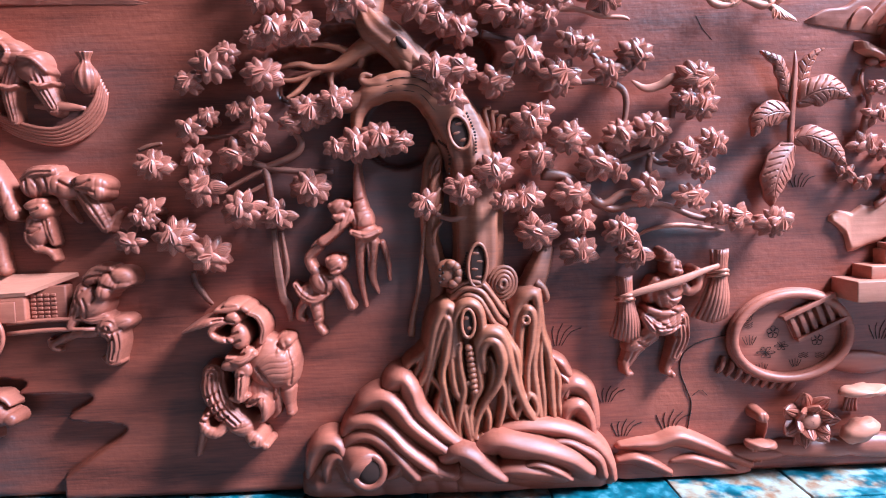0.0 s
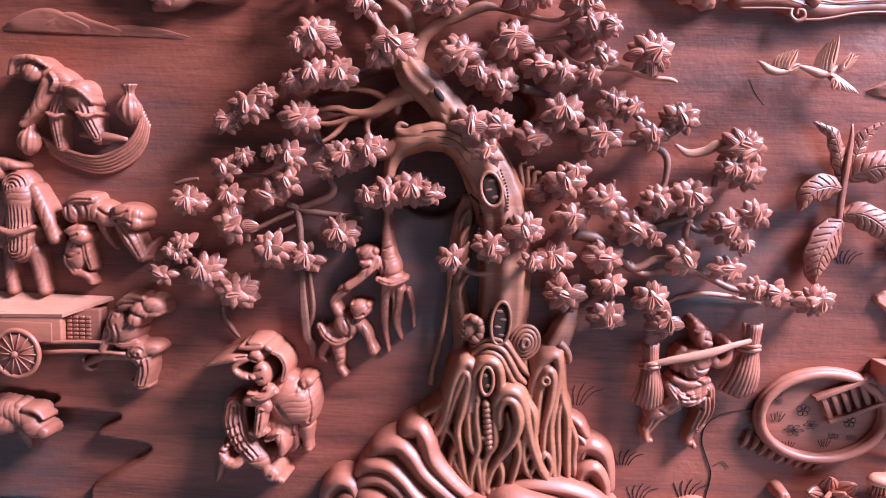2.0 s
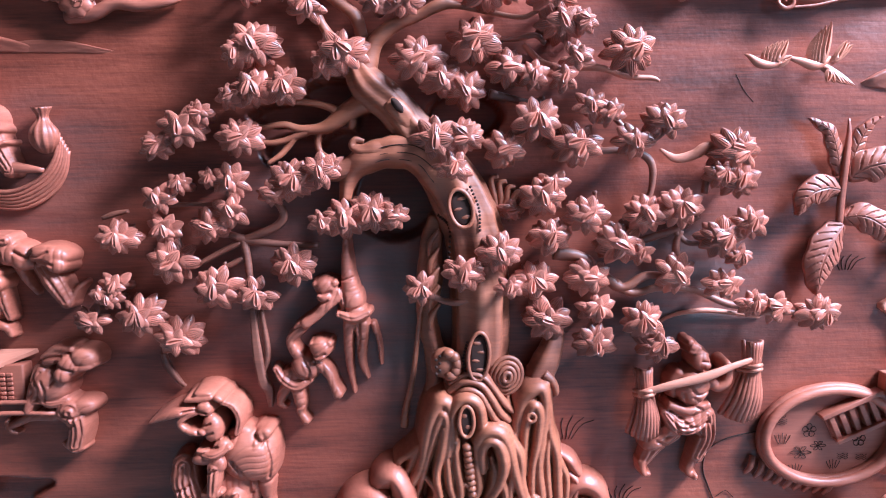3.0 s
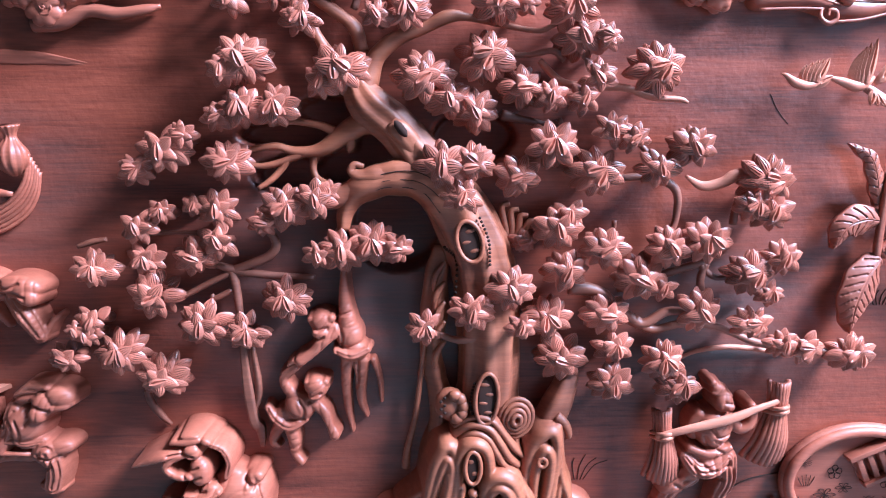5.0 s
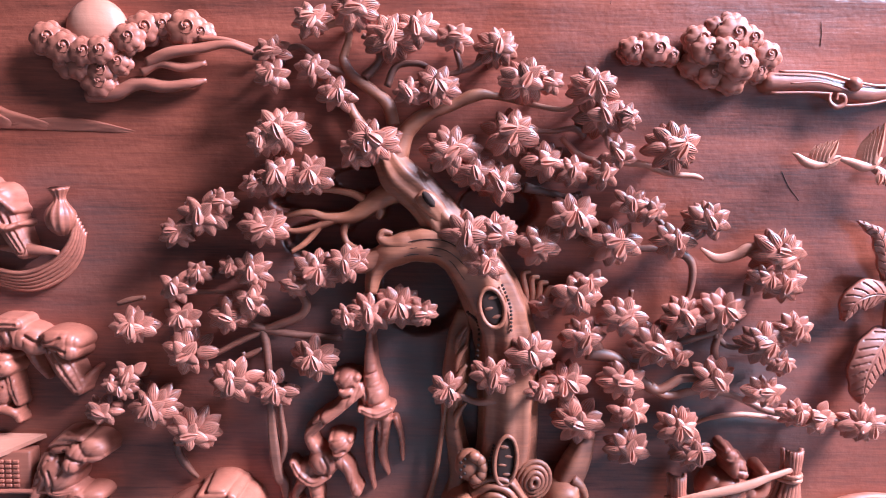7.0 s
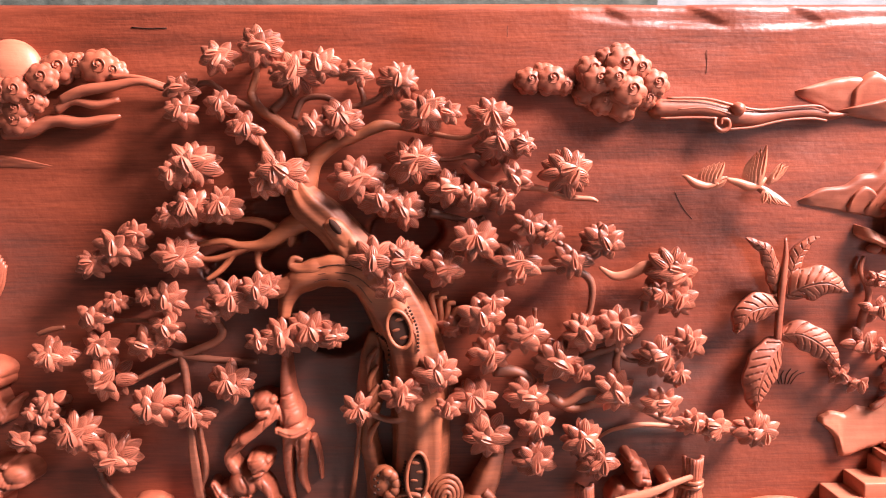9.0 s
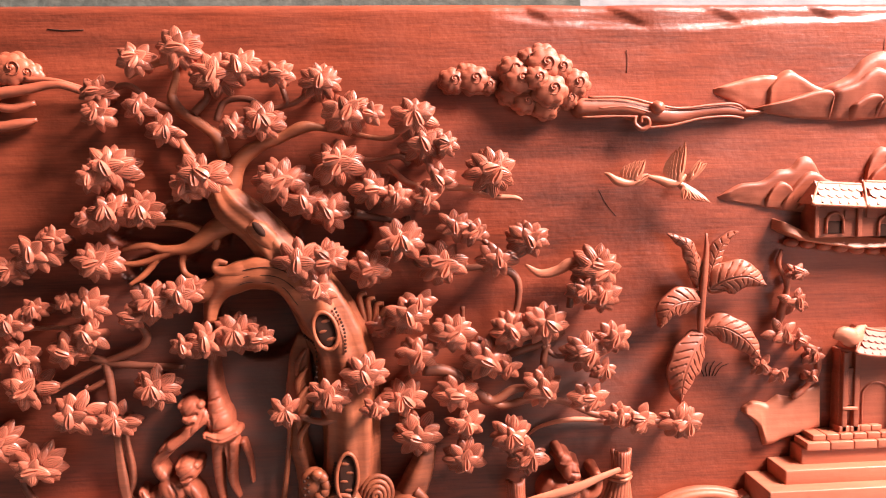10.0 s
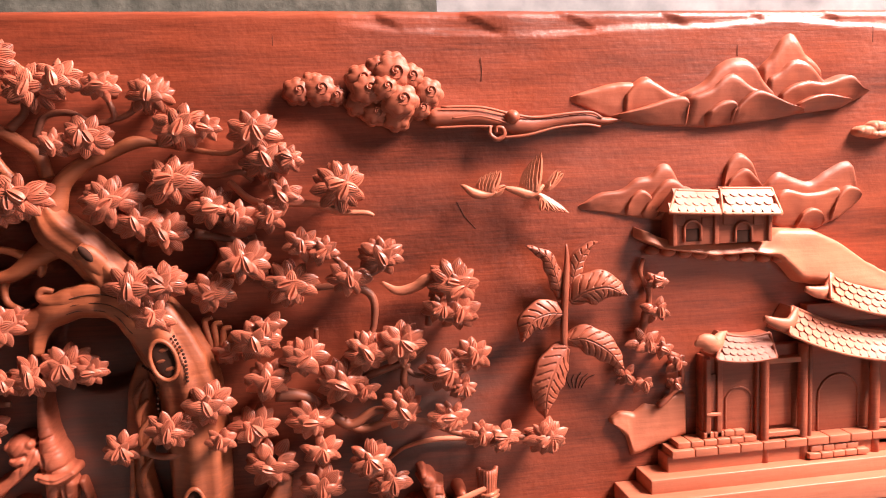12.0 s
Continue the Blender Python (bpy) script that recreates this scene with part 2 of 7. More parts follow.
def spread(X, Z, rows):
    """For every grid place: distance to a smooth line, its radius and stand-off there, and the side it lies on."""
    pts = np.array(glide(rows, 7))
    best = np.full(X.shape, 1e9)
    rad, off, side = np.zeros(X.shape), np.zeros(X.shape), np.zeros(X.shape)
    for a, b in zip(pts[:-1], pts[1:]):
        dx, dz = b[0] - a[0], b[1] - a[1]
        t = np.clip(((X - a[0]) * dx + (Z - a[1]) * dz) / max(dx * dx + dz * dz, 1e-12), 0, 1)
        ex, ez = X - a[0] - t * dx, Z - a[1] - t * dz
        d = np.hypot(ex, ez)
        m = d < best
        best = np.where(m, d, best)
        rad = np.where(m, a[2] + (b[2] - a[2]) * t, rad)
        off = np.where(m, a[3] + (b[3] - a[3]) * t, off)
        side = np.where(m, np.sign(dx * ez - dz * ex), side)
    return best, np.maximum(rad, 0.4) / 1000, off / 1000, side


def relief_mesh(name, mat, balls, strands, cuts=(), step=0.0011, steep=24.0, slope=1.0, base=None, soft=1, rough=0.0, crest=0.5):
    """Carved relief standing on the panel. balls: x, z, half width, half height, stand-off (mm), lean; strands: rows of x, z, radius mm, stand-off mm,
    or (rows, grooves); cuts: rows of x, z, width mm, depth mm; slope widens the lower side of a strand into a sloping layer."""
    ends = [(b[0], b[1], max(b[2], b[3])) for b in balls]
    for st in strands:
        ends += [(q[0], q[1], q[2] * slope) for q in (st[0] if isinstance(st, tuple) else st)]
    x0, x1 = min(e[0] - e[2] / 1000 for e in ends) - 0.016, max(e[0] + e[2] / 1000 for e in ends) + 0.016
    z0, z1 = max(-0.0135, min(e[1] - e[2] / 1000 for e in ends) - 0.016), max(e[1] + e[2] / 1000 for e in ends) + 0.016
    nx_, nz_ = int((x1 - x0) / step) + 1, int((z1 - z0) / step) + 1
    X, Z = np.meshgrid(np.linspace(x0, x1, nx_), np.linspace(z0, z1, nz_))
    H = np.full(X.shape, -0.004) if base is None else base(X, Z)
    for x, z, rx, rz, off, lean in balls:
        c, s_ = math.cos(radians(lean)), math.sin(radians(lean))
        u, v = ((X - x) * c - (Z - z) * s_) / (rx / 1000), ((X - x) * s_ + (Z - z) * c) / (rz / 1000)
        q, low = np.hypot(u, v), min(rx, rz) / 1000
        H = np.maximum(H, np.where(q < 1, off / 1000 + 0.85 * low * np.maximum(0, 1 - q ** 2.6) ** 0.55, off / 1000 - steep * (q - 1) * low))
    for st in strands:
        rows, flute = st if isinstance(st, tuple) else (st, 0)
        d, r, off, side = spread(X, Z, rows)
        wide = np.where(side < 0, r * slope, r)
        q = d / wide
        h = np.where(q < 1, off + 0.9 * r * np.maximum(0, 1 - q * q) ** crest, off - steep * (d - wide))
        if slope > 1:
            h = np.where((side < 0) & (q < 1), off + 0.9 * r - (0.9 * r + 0.35 * off) * q ** 1.15, np.where(side < 0, 0.65 * off - steep * (d - wide), h))
        if flute:
            h = h - np.where(q < 1, 0.24 * r * (0.5 + 0.5 * np.cos(math.pi * flute * side * q)) ** 2, 0)
        H = np.maximum(H, h)
    for rows in cuts:
        d, r, deep, side = spread(X, Z, rows)
        H = np.where(H > deep, H - deep * np.exp(-(d / r) ** 2), H)
    if rough:
        w = np.sin((X * 0.75 - Z * 0.65) * 230 + 1.9 * np.sin(X * 84 + 1.0) + 2.1 * np.sin(Z * 76) + 1.2 * np.sin((X + Z) * 43))
        H = H - np.where(H > 0.010, rough * (1 - np.abs(w)) ** 2.5, 0)
    for _ in range(soft):
        P = np.pad(H, 1, mode="edge")
        H = (P[:-2, 1:-1] + P[2:, 1:-1] + P[1:-1, :-2] + P[1:-1, 2:] + 2 * H) / 6
    top = (H > -0.002)
    keep = top[:-1, :-1] | top[1:, :-1] | top[:-1, 1:] | top[1:, 1:]
    idx = np.arange(nx_ * nz_).reshape(nz_, nx_)
    quads = np.stack([idx[:-1, :-1][keep], idx[:-1, 1:][keep], idx[1:, 1:][keep], idx[1:, :-1][keep]], 1)
    used, inverse = np.unique(quads, return_inverse=True)
    co = np.stack([X.ravel(), -np.maximum(H, -0.004).ravel(), Z.ravel()], 1)[used]
    me = bpy.data.meshes.new(name)
    me.from_pydata(co.tolist(), [], inverse.reshape(-1, 4).tolist())
    me.shade_smooth()
    me.materials.append(mat)
    return new(name, me)


# ---- the panel, its ground carved in shallow steps ----
WAVE = [(-0.647, 0.000), (-0.647, 0.017), (-0.644, 0.027), (-0.590, 0.063), (-0.547, 0.092), (-0.548, 0.108), (-0.616, 0.116), (-0.633, 0.126), (-0.595, 0.151), (-0.603, 0.161), (-0.702, 0.166), (-0.706, 0.173), (-0.699, 0.188), (-0.771, 0.197), (-0.811, 0.201)]


def shore_line():
    """The pond's wavy shore as a dense smooth line, closed round the panel's lower left corner."""
    line = [(q[0], q[1]) for q in glide(WAVE, 8)]
    return np.array(line + [(-1.3, line[-1][1]), (-1.3, -0.05), (line[0][0], -0.05)])


SHORE = shore_line()


def in_pond(x, z):
    """Signed distance to the shore, positive inside the pond."""
    a, b = SHORE, np.roll(SHORE, -1, 0)
    d = b - a
    t = np.clip(((x - a[:, 0]) * d[:, 0] + (z - a[:, 1]) * d[:, 1]) / np.maximum((d ** 2).sum(1), 1e-12), 0, 1)
    dist = np.sqrt(((a + d * t[:, None] - (x, z)) ** 2).sum(1).min())
    cross = ((a[:, 1] > z) != (b[:, 1] > z)) & (x < d[:, 0] * (z - a[:, 1]) / np.where(d[:, 1] == 0, 1e-9, d[:, 1]) + a[:, 0])
    return dist if cross.sum() % 2 else -dist


def hollow(x, z, cx, cz, rx, rz, depth):
    q = ((x - cx) / rx) ** 2 + ((z - cz) / rz) ** 2
    return depth * max(0.0, min(1.0, (1.25 - q) * 4.5))


def ground_depth(x, z):
    """How far the carved ground lies behind the panel's face."""
    d = 0.0016 * noise.noise(Vector((x * 5, z * 9, 0.3))) + 0.0008 * noise.noise(Vector((x * 16, z * 30, 2.0)))
    for cx, cz, rx, rz, dp in HOLLOWS:
        d = max(d, hollow(x, z, cx, cz, rx, rz, dp))
    if x < -0.4 and z < 0.27:
        d += 0.024 * max(0.0, min(1.0, in_pond(x, z) / 0.004 + 0.5))
    if z > 0.955 and x > 0.25:
        lip = 0.974 + 0.008 * math.sin(x * 9) + 0.006 * noise.noise(Vector((x * 7, 0, 5)))
        q = max(0.0, min(1.0, (z - lip) / 0.004)) * min(1.0, (x - 0.25) / 0.06)
        d += q * (0.003 + 0.003 * (((x + (z - 1) * 1.6) / 0.115 + 0.4 * math.sin(x * 5)) % 1) + 0.003 * noise.noise(Vector((x * 11, z * 5, 1))))
    edge = min(z + 0.014, 1 - z)
    if edge < 0.006:
        d += 0.006 - edge
    return d


HOLLOWS = [(-0.074, 0.576, 0.058, 0.058, 0.042), (-0.078, 0.671, 0.048, 0.033, 0.050), (-0.139, 0.647, 0.035, 0.022, 0.050), (-0.205, 0.692, 0.066, 0.017, 0.050), (-0.214, 0.639, 0.043, 0.023, 0.048), (0.026, 0.687, 0.050, 0.031, 0.042), (-0.153, 0.722, 0.047, 0.017, 0.046)]
PX0, PX1, CELL, FOOT = -1.18, 1.42, 0.004, -0.014
bm = bmesh.new()
nx, nz = int((PX1 - PX0) / CELL), int(1 / CELL)
rows = []
for j in range(nz + 1):
    z = FOOT + (1 - FOOT) * j / nz
    rows.append([bm.verts.new((PX0 + i * CELL, ground_depth(PX0 + i * CELL, z), z)) for i in range(nx + 1)])
for A, B in zip(rows, rows[1:]):
    for i in range(nx):
        bm.faces.new((A[i], A[i + 1], B[i + 1], B[i]))
BACK = 0.062
b0, b1 = bm.verts.new((PX0, BACK, FOOT)), bm.verts.new((PX0 + nx * CELL, BACK, FOOT))
b2, b3 = bm.verts.new((PX0 + nx * CELL, BACK, 1)), bm.verts.new((PX0, BACK, 1))
bm.faces.new((b0, b1, *rows[0][::-1]))
bm.faces.new((b2, b3, *rows[-1]))
bm.faces.new((b1, b2, *[r[-1] for r in rows[::-1]]))
bm.faces.new((b3, b0, *[r[0] for r in rows]))
bm.faces.new((b0, b3, b2, b1))
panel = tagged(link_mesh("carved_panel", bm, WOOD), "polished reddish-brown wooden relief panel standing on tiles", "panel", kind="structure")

# ---- the room round it ----
def wall(name, *box, mat=CONCRETE):
    bm = bmesh.new()
    slab(bm, *box)
    return tagged(link_mesh(name, bm, mat, False), kind="structure")


tagged(wall("wall_north", -3.0, 0.40, 0.075, 0.25, -0.04, 4.4), "rough grey-green concrete wall behind the panel", "wall")
tagged(wall("wall_north_pale", 0.402, 3.8, 0.085, 0.25, -0.04, 4.4, mat=SHEET), "pale whitewashed wall beside the concrete", "wall")
# west, south, east, ceiling and floor: unseen, added dark to limit fill light
tagged(wall("wall_west", -3.2, -3.0, -4.0, 0.25, -0.04, 4.4, mat=LOW_BOUNCE), "unseen dark side wall added to keep bounced light low", "wall")
for i, box in enumerate([(-3.2, 1.85, -4.2, -4.0, -0.04, 4.4), (1.85, 3.15, -4.2, -4.0, 1.25, 4.4), (3.15, 3.8, -4.2, -4.0, -0.04, 4.4)]):
    tagged(wall("wall_south_%d" % (i + 1), *box, mat=LOW_BOUNCE), "unseen dark wall round a low doorway, added to keep bounced light low", "wall")
tagged(wall("ceiling", -3.2, 3.8, -4.2, 0.25, 4.4, 4.55, mat=LOW_BOUNCE), "unseen dark ceiling added to keep bounced light low", "ceiling")
for i, box in enumerate([(3.5, 3.7, -4.0, -3.4, -0.04, 4.4), (3.5, 3.7, -3.4, -0.8, -0.04, 2.95), (3.5, 3.7, -3.4, -0.8, 4.3, 4.4), (3.5, 3.7, -0.8, 0.085, -0.04, 4.4)]):
    tagged(wall("wall_east_%d" % (i + 1), *box, mat=LOW_BOUNCE), "unseen dark wall round the high window opening, added to keep bounced light low", "wall")
tagged(wall("floor", -3.2, 3.8, -4.2, 0.25, -0.14, -0.04, mat=LOW_BOUNCE), "dark floor under the tiles, added to keep bounced light low", "floor")

# ---- the great tree ----
tree = thing("carved_tree", "old twisted carved wooden tree with leafy rosettes and hollow roots", "tree")


def limb(name, rows, flute=0, deep=0.0, seg=10, twist=0.0, flat=1.0, mat=None, wob=0.1, parent=None):
    """One limb of the tree: rows of (x, z, radius in mm, stand-off in mm)."""
    bm = bmesh.new()
    tube(bm, [(x, z, r / 1000, -y / 1000) for x, z, r, y in rows], seg, 6, flute, deep, flat, twist, wob)
    return part(name, bm, mat or BARK, parent or tree)


limb("trunk", [(0.0389, 0.0910, 40, 0), (0.0439, 0.2015, 38, 4), (0.0402, 0.2926, 41, 14), (0.0453, 0.3733, 42, 20), (0.0447, 0.4445, 42, 20), (0.0403, 0.5063, 42, 20),
               (0.0290, 0.5500, 43, 22), (0.0032, 0.6017, 39, 26), (-0.0374, 0.6582, 31, 27), (-0.0722, 0.7010, 28, 26), (-0.1059, 0.7291, 27, 24), (-0.1229, 0.7571, 20, 22), (-0.1328, 0.7821, 14, 20)],
     8, 0.15, 40, 0.014, 0.95, wob=0.09)
limb("side_trunk", [(0.1531, 0.3842, 13.6, 22), (0.1455, 0.3576, 18.1, 26), (0.1320, 0.3235, 22.6, 26), (0.1168, 0.2826, 21.8, 24), (0.1225, 0.2308, 22.9, 20), (0.1310, 0.1735, 23.1, 16), (0.1393, 0.1011, 22.3, 12)], 5, 0.14, 36, 0.02)
limb("trunk_flank", [(-0.0164, 0.5496, 12, 16), (-0.0232, 0.5082, 18, 18), (-0.0256, 0.4586, 20, 16), (-0.0309, 0.4043, 15, 14), (-0.0167, 0.3308, 16, 14), (-0.0256, 0.2771, 12, 16)], 4, 0.2, 24, 0.03)
limb("side_trunk_spur", [(0.1329, 0.3257, 8.02, 44), (0.1449, 0.3148, 6.24, 46), (0.1499, 0.3002, 4.46, 46), (0.1465, 0.2937, 1.79, 44)])
limb("arch_limb", [(0.0222, 0.5612, 34, 30), (-0.0056, 0.6090, 34, 32), (-0.0408, 0.6364, 29, 34), (-0.0806, 0.6389, 24, 34), (-0.1167, 0.6255, 20, 33), (-0.1349, 0.6004, 12, 32), (-0.1402, 0.5723, 8, 34)], 5, 0.12, 24, 0.03)
limb("arch_limb_left", [(-0.1059, 0.6300, 19, 31), (-0.1385, 0.6165, 17, 31), (-0.1712, 0.6103, 13, 32), (-0.2040, 0.5997, 9, 32)], 4, 0.1, 16)
limb("curled_stub", [(-0.0517, 0.6436, 17, 36), (-0.0878, 0.6432, 15, 40), (-0.1131, 0.6408, 10, 42), (-0.1275, 0.6472, 6, 42), (-0.1232, 0.6559, 5, 43), (-0.1116, 0.6532, 3.5, 42)], 3, 0.12, 14)
limb("knot_stub", [(-0.0410, 0.6632, 16, 34), (-0.0571, 0.6868, 15, 42), (-0.0715, 0.7010, 14, 46), (-0.0773, 0.7073, 9, 48)], 4, 0.15, 18)
limb("web_limb", [(-0.0809, 0.7094, 22, 22), (-0.1130, 0.7056, 17, 20), (-0.1381, 0.6910, 14, 19), (-0.1670, 0.6728, 9.5, 18), (-0.1994, 0.6711, 6.5, 18), (-0.2244, 0.6780, 5, 20), (-0.2568, 0.6734, 3.5, 24)], 3, 0.12, 14)
limb("web_limb", [(-0.1489, 0.6959, 7, 18), (-0.1703, 0.7043, 5, 16), (-0.1988, 0.7083, 4, 18), (-0.2275, 0.7066, 3, 22)])
limb("web_limb", [(-0.1850, 0.6712, 6.5, 18), (-0.2139, 0.6594, 5, 18), (-0.2393, 0.6534, 4, 20), (-0.2644, 0.6560, 3, 24)])
limb("web_limb", [(-0.2067, 0.6638, 5, 18), (-0.2199, 0.6471, 4.5, 17), (-0.2324, 0.6346, 4, 20), (-0.2471, 0.6250, 3, 24)])
limb("web_limb", [(-0.1706, 0.6728, 6, 18), (-0.1780, 0.6547, 5, 16), (-0.1738, 0.6381, 4.5, 18), (-0.1565, 0.6280, 5, 24)])
limb("web_limb", [(-0.1346, 0.6932, 9, 20), (-0.1289, 0.6804, 6.5, 22), (-0.1318, 0.6717, 4, 22), (-0.1260, 0.6833, 3, 24)])
limb("bough_right", [(-0.1130, 0.7318, 19, 22), (-0.1059, 0.7600, 15, 22), (-0.0939, 0.7880, 12, 24), (-0.0672, 0.8090, 9.5, 26), (-0.0356, 0.8204, 8, 28), (-0.0063, 0.8330, 8.5, 32), (0.0204, 0.8319, 5, 30), (0.0698, 0.8214, 4, 28), (0.1052, 0.8162, 3.5, 30), (0.1260, 0.8247, 3, 34)], 3, 0.1, 14)
limb("bough_left", [(-0.1257, 0.7654, 14, 22), (-0.1448, 0.7792, 10, 22), (-0.1637, 0.8067, 7, 24), (-0.1760, 0.8341, 6, 26)], 3, 0.1, 12)
limb("bough_top", [(-0.1130, 0.7934, 9, 22), (-0.1214, 0.8209, 9, 22), (-0.1479, 0.8426, 8, 22), (-0.1674, 0.8560, 7.5, 24), (-0.1770, 0.8735, 7, 24), (-0.1760, 0.8834, 6, 24), (-0.1699, 0.9066, 5, 26), (-0.1787, 0.9211, 5, 28), (-0.2096, 0.9141, 5, 28), (-0.2320, 0.9019, 4.5, 28)], 3, 0.1, 12)
limb("bough_top_twig", [(-0.1647, 0.8541, 6, 24), (-0.2044, 0.8690, 5, 24), (-0.2326, 0.8910, 4.5, 24), (-0.2606, 0.8840, 4, 26)], mat=SHADED_TWIG)
limb("bough_top_twig", [(-0.1500, 0.8539, 6, 24), (-0.1308, 0.8757, 5, 24), (-0.1373, 0.8977, 4, 26), (-0.1530, 0.9065, 4, 26)], mat=SHADED_TWIG)
limb("bough_top_twig", [(-0.1210, 0.8426, 5, 24), (-0.1090, 0.8682, 4.5, 24), (-0.0793, 0.8717, 4, 25), (-0.0538, 0.8590, 4, 25), (-0.0277, 0.8639, 4, 27), (-0.0329, 0.8897, 3.5, 30)], mat=SHADED_TWIG)
limb("bough_top_twig", [(-0.0314, 0.8617, 4, 26), (-0.0127, 0.8675, 4, 26), (0.0062, 0.8806, 3.5, 30)], mat=SHADED_TWIG)
limb("twig", [(0.0590, 0.7155, 7, 26), (0.0894, 0.7089, 5, 24), (0.1160, 0.7024, 5, 24), (0.1352, 0.7083, 4, 28)], mat=SHADED_TWIG)
limb("twig", [(0.0529, 0.7888, 3.5, 26), (0.0906, 0.7877, 3.5, 26), (0.1210, 0.7918, 4, 30), (0.1360, 0.7804, 3.5, 30)], mat=SHADED_TWIG)
limb("twig", [(0.1057, 0.7807, 4, 28), (0.1357, 0.7539, 5, 28), (0.1815, 0.7495, 5, 30), (0.2122, 0.7469, 4.5, 34), (0.2429, 0.7358, 4, 36), (0.2776, 0.7330, 3.5, 36), (0.2892, 0.7290, 2, 36)], mat=LIT_PALE)
limb("twig", [(0.1501, 0.6619, 4, 30), (0.1963, 0.6379, 4.5, 28), (0.2351, 0.6372, 5, 28), (0.2701, 0.6303, 5.5, 28), (0.2842, 0.6128, 5.5, 28), (0.2820, 0.5775, 4.5, 28), (0.2703, 0.5564, 4, 30)], mat=SHADED_TWIG)
limb("twig", [(0.2701, 0.6443, 4, 28), (0.2973, 0.6594, 4, 28), (0.2972, 0.6750, 3.5, 32)], mat=SHADED_TWIG)
limb("twig", [(0.2158, 0.6917, 4, 30), (0.2351, 0.6760, 4, 30), (0.2506, 0.6563, 4, 32)], mat=SHADED_TWIG)
limb("ribbon_twig", [(0.2959, 0.6376, 2, 22), (0.3171, 0.6248, 6, 24), (0.3406, 0.6290, 7, 26), (0.3562, 0.6381, 8, 28), (0.3758, 0.6425, 5, 30)], flat=0.4, mat=LIT_PALE)
limb("twig", [(0.3568, 0.5759, 5, 28), (0.3605, 0.6035, 5, 30), (0.3761, 0.6190, 4, 32)], mat=SHADED_TWIG)
limb("twig", [(0.1485, 0.4971, 11, 30), (0.1876, 0.4882, 9, 28), (0.2230, 0.4592, 8, 26), (0.2467, 0.4448, 7.5, 26), (0.2784, 0.4618, 6.5, 28), (0.3142, 0.4609, 5, 32)], 3, 0.1, 12, mat=SHADED_TWIG)
limb("twig", [(0.2348, 0.4516, 7, 26), (0.2602, 0.4364, 6, 24), (0.2984, 0.4435, 5.5, 24), (0.3463, 0.4398, 5, 26), (0.3946, 0.4197, 5, 28), (0.4513, 0.4100, 5, 30), (0.5123, 0.4050, 4, 34)], mat=SHADED_TWIG)
limb("twig", [(0.2428, 0.5028, 6, 28), (0.2901, 0.5177, 6, 28), (0.3217, 0.5282, 5.5, 28), (0.3492, 0.5443, 4.5, 30)], 3, 0.1, mat=SHADED_TWIG)
limb("twig", [(0.3177, 0.5235, 4.5, 28), (0.3377, 0.5070, 4, 28), (0.3655, 0.5080, 3.5, 32)], mat=SHADED_TWIG)
limb("twig", [(0.3220, 0.4849, 6, 24), (0.3202, 0.5050, 5.5, 26), (0.3257, 0.5249, 5, 28)], mat=SHADED_TWIG)
limb("twig", [(0.1245, 0.4577, 5, 44), (0.0813, 0.4492, 5.5, 46), (0.0460, 0.4372, 5.5, 46), (0.0068, 0.4303, 5, 44), (-0.0241, 0.4391, 4, 42)], mat=SHADED_TWIG)
limb("stub", [(0.2052, 0.5633, 3, 22), (0.2053, 0.5814, 3.5, 26)], mat=SHADED_TWIG)
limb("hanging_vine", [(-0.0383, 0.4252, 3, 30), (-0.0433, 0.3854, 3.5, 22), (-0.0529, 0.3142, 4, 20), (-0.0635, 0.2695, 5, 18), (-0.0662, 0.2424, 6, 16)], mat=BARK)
limb("low_bough", [(-0.1795, 0.5105, 4, 26), (-0.2237, 0.5116, 5, 22), (-0.2604, 0.5158, 5.5, 22), (-0.2824, 0.5201, 6, 22), (-0.3042, 0.5282, 4.5, 26)], mat=SHADED_TWIG)
limb("low_bough", [(-0.2372, 0.5773, 5, 30), (-0.2266, 0.5551, 6, 28), (-0.2379, 0.5385, 6, 26), (-0.2675, 0.5262, 5.5, 24), (-0.2861, 0.5201, 5, 22)], mat=SHADED_TWIG)
limb("low_bough", [(-0.2861, 0.5201, 6, 22), (-0.2816, 0.4944, 6, 22), (-0.2781, 0.4562, 5, 24)], mat=SHADED_TWIG)
limb("low_bough", [(-0.2884, 0.5170, 4.5, 22), (-0.3198, 0.5016, 4, 22), (-0.3498, 0.4861, 3.5, 26)], mat=SHADED_TWIG)
limb("low_bough", [(-0.2868, 0.4943, 3.5, 22), (-0.3093, 0.4827, 4, 22), (-0.3143, 0.4880, 3, 22)], mat=SHADED_TWIG)
limb("low_bough", [(-0.4790, 0.5527, 3, 26), (-0.4604, 0.5588, 4, 26), (-0.4420, 0.5620, 3, 26)], mat=SHADED_TWIG)
limb("low_bough", [(-0.3905, 0.5699, 4, 26), (-0.3468, 0.5703, 3, 24), (-0.3103, 0.5692, 3, 26)], mat=SHADED_TWIG)
limb("root_hanger", [(-0.2774, 0.4254, 5, 22), (-0.2758, 0.3707, 8, 16), (-0.2696, 0.3152, 9, 14), (-0.2621, 0.2996, 8, 10), (-0.2608, 0.2726, 4, 8)], 4, 0.25, 16, mat=SHADED_TWIG)
limb("root_hanger", [(-0.2657, 0.4177, 4, 20), (-0.2611, 0.3550, 6, 14), (-0.2706, 0.3224, 5, 10)], 3, 0.2, 12, mat=SHADED_TWIG)
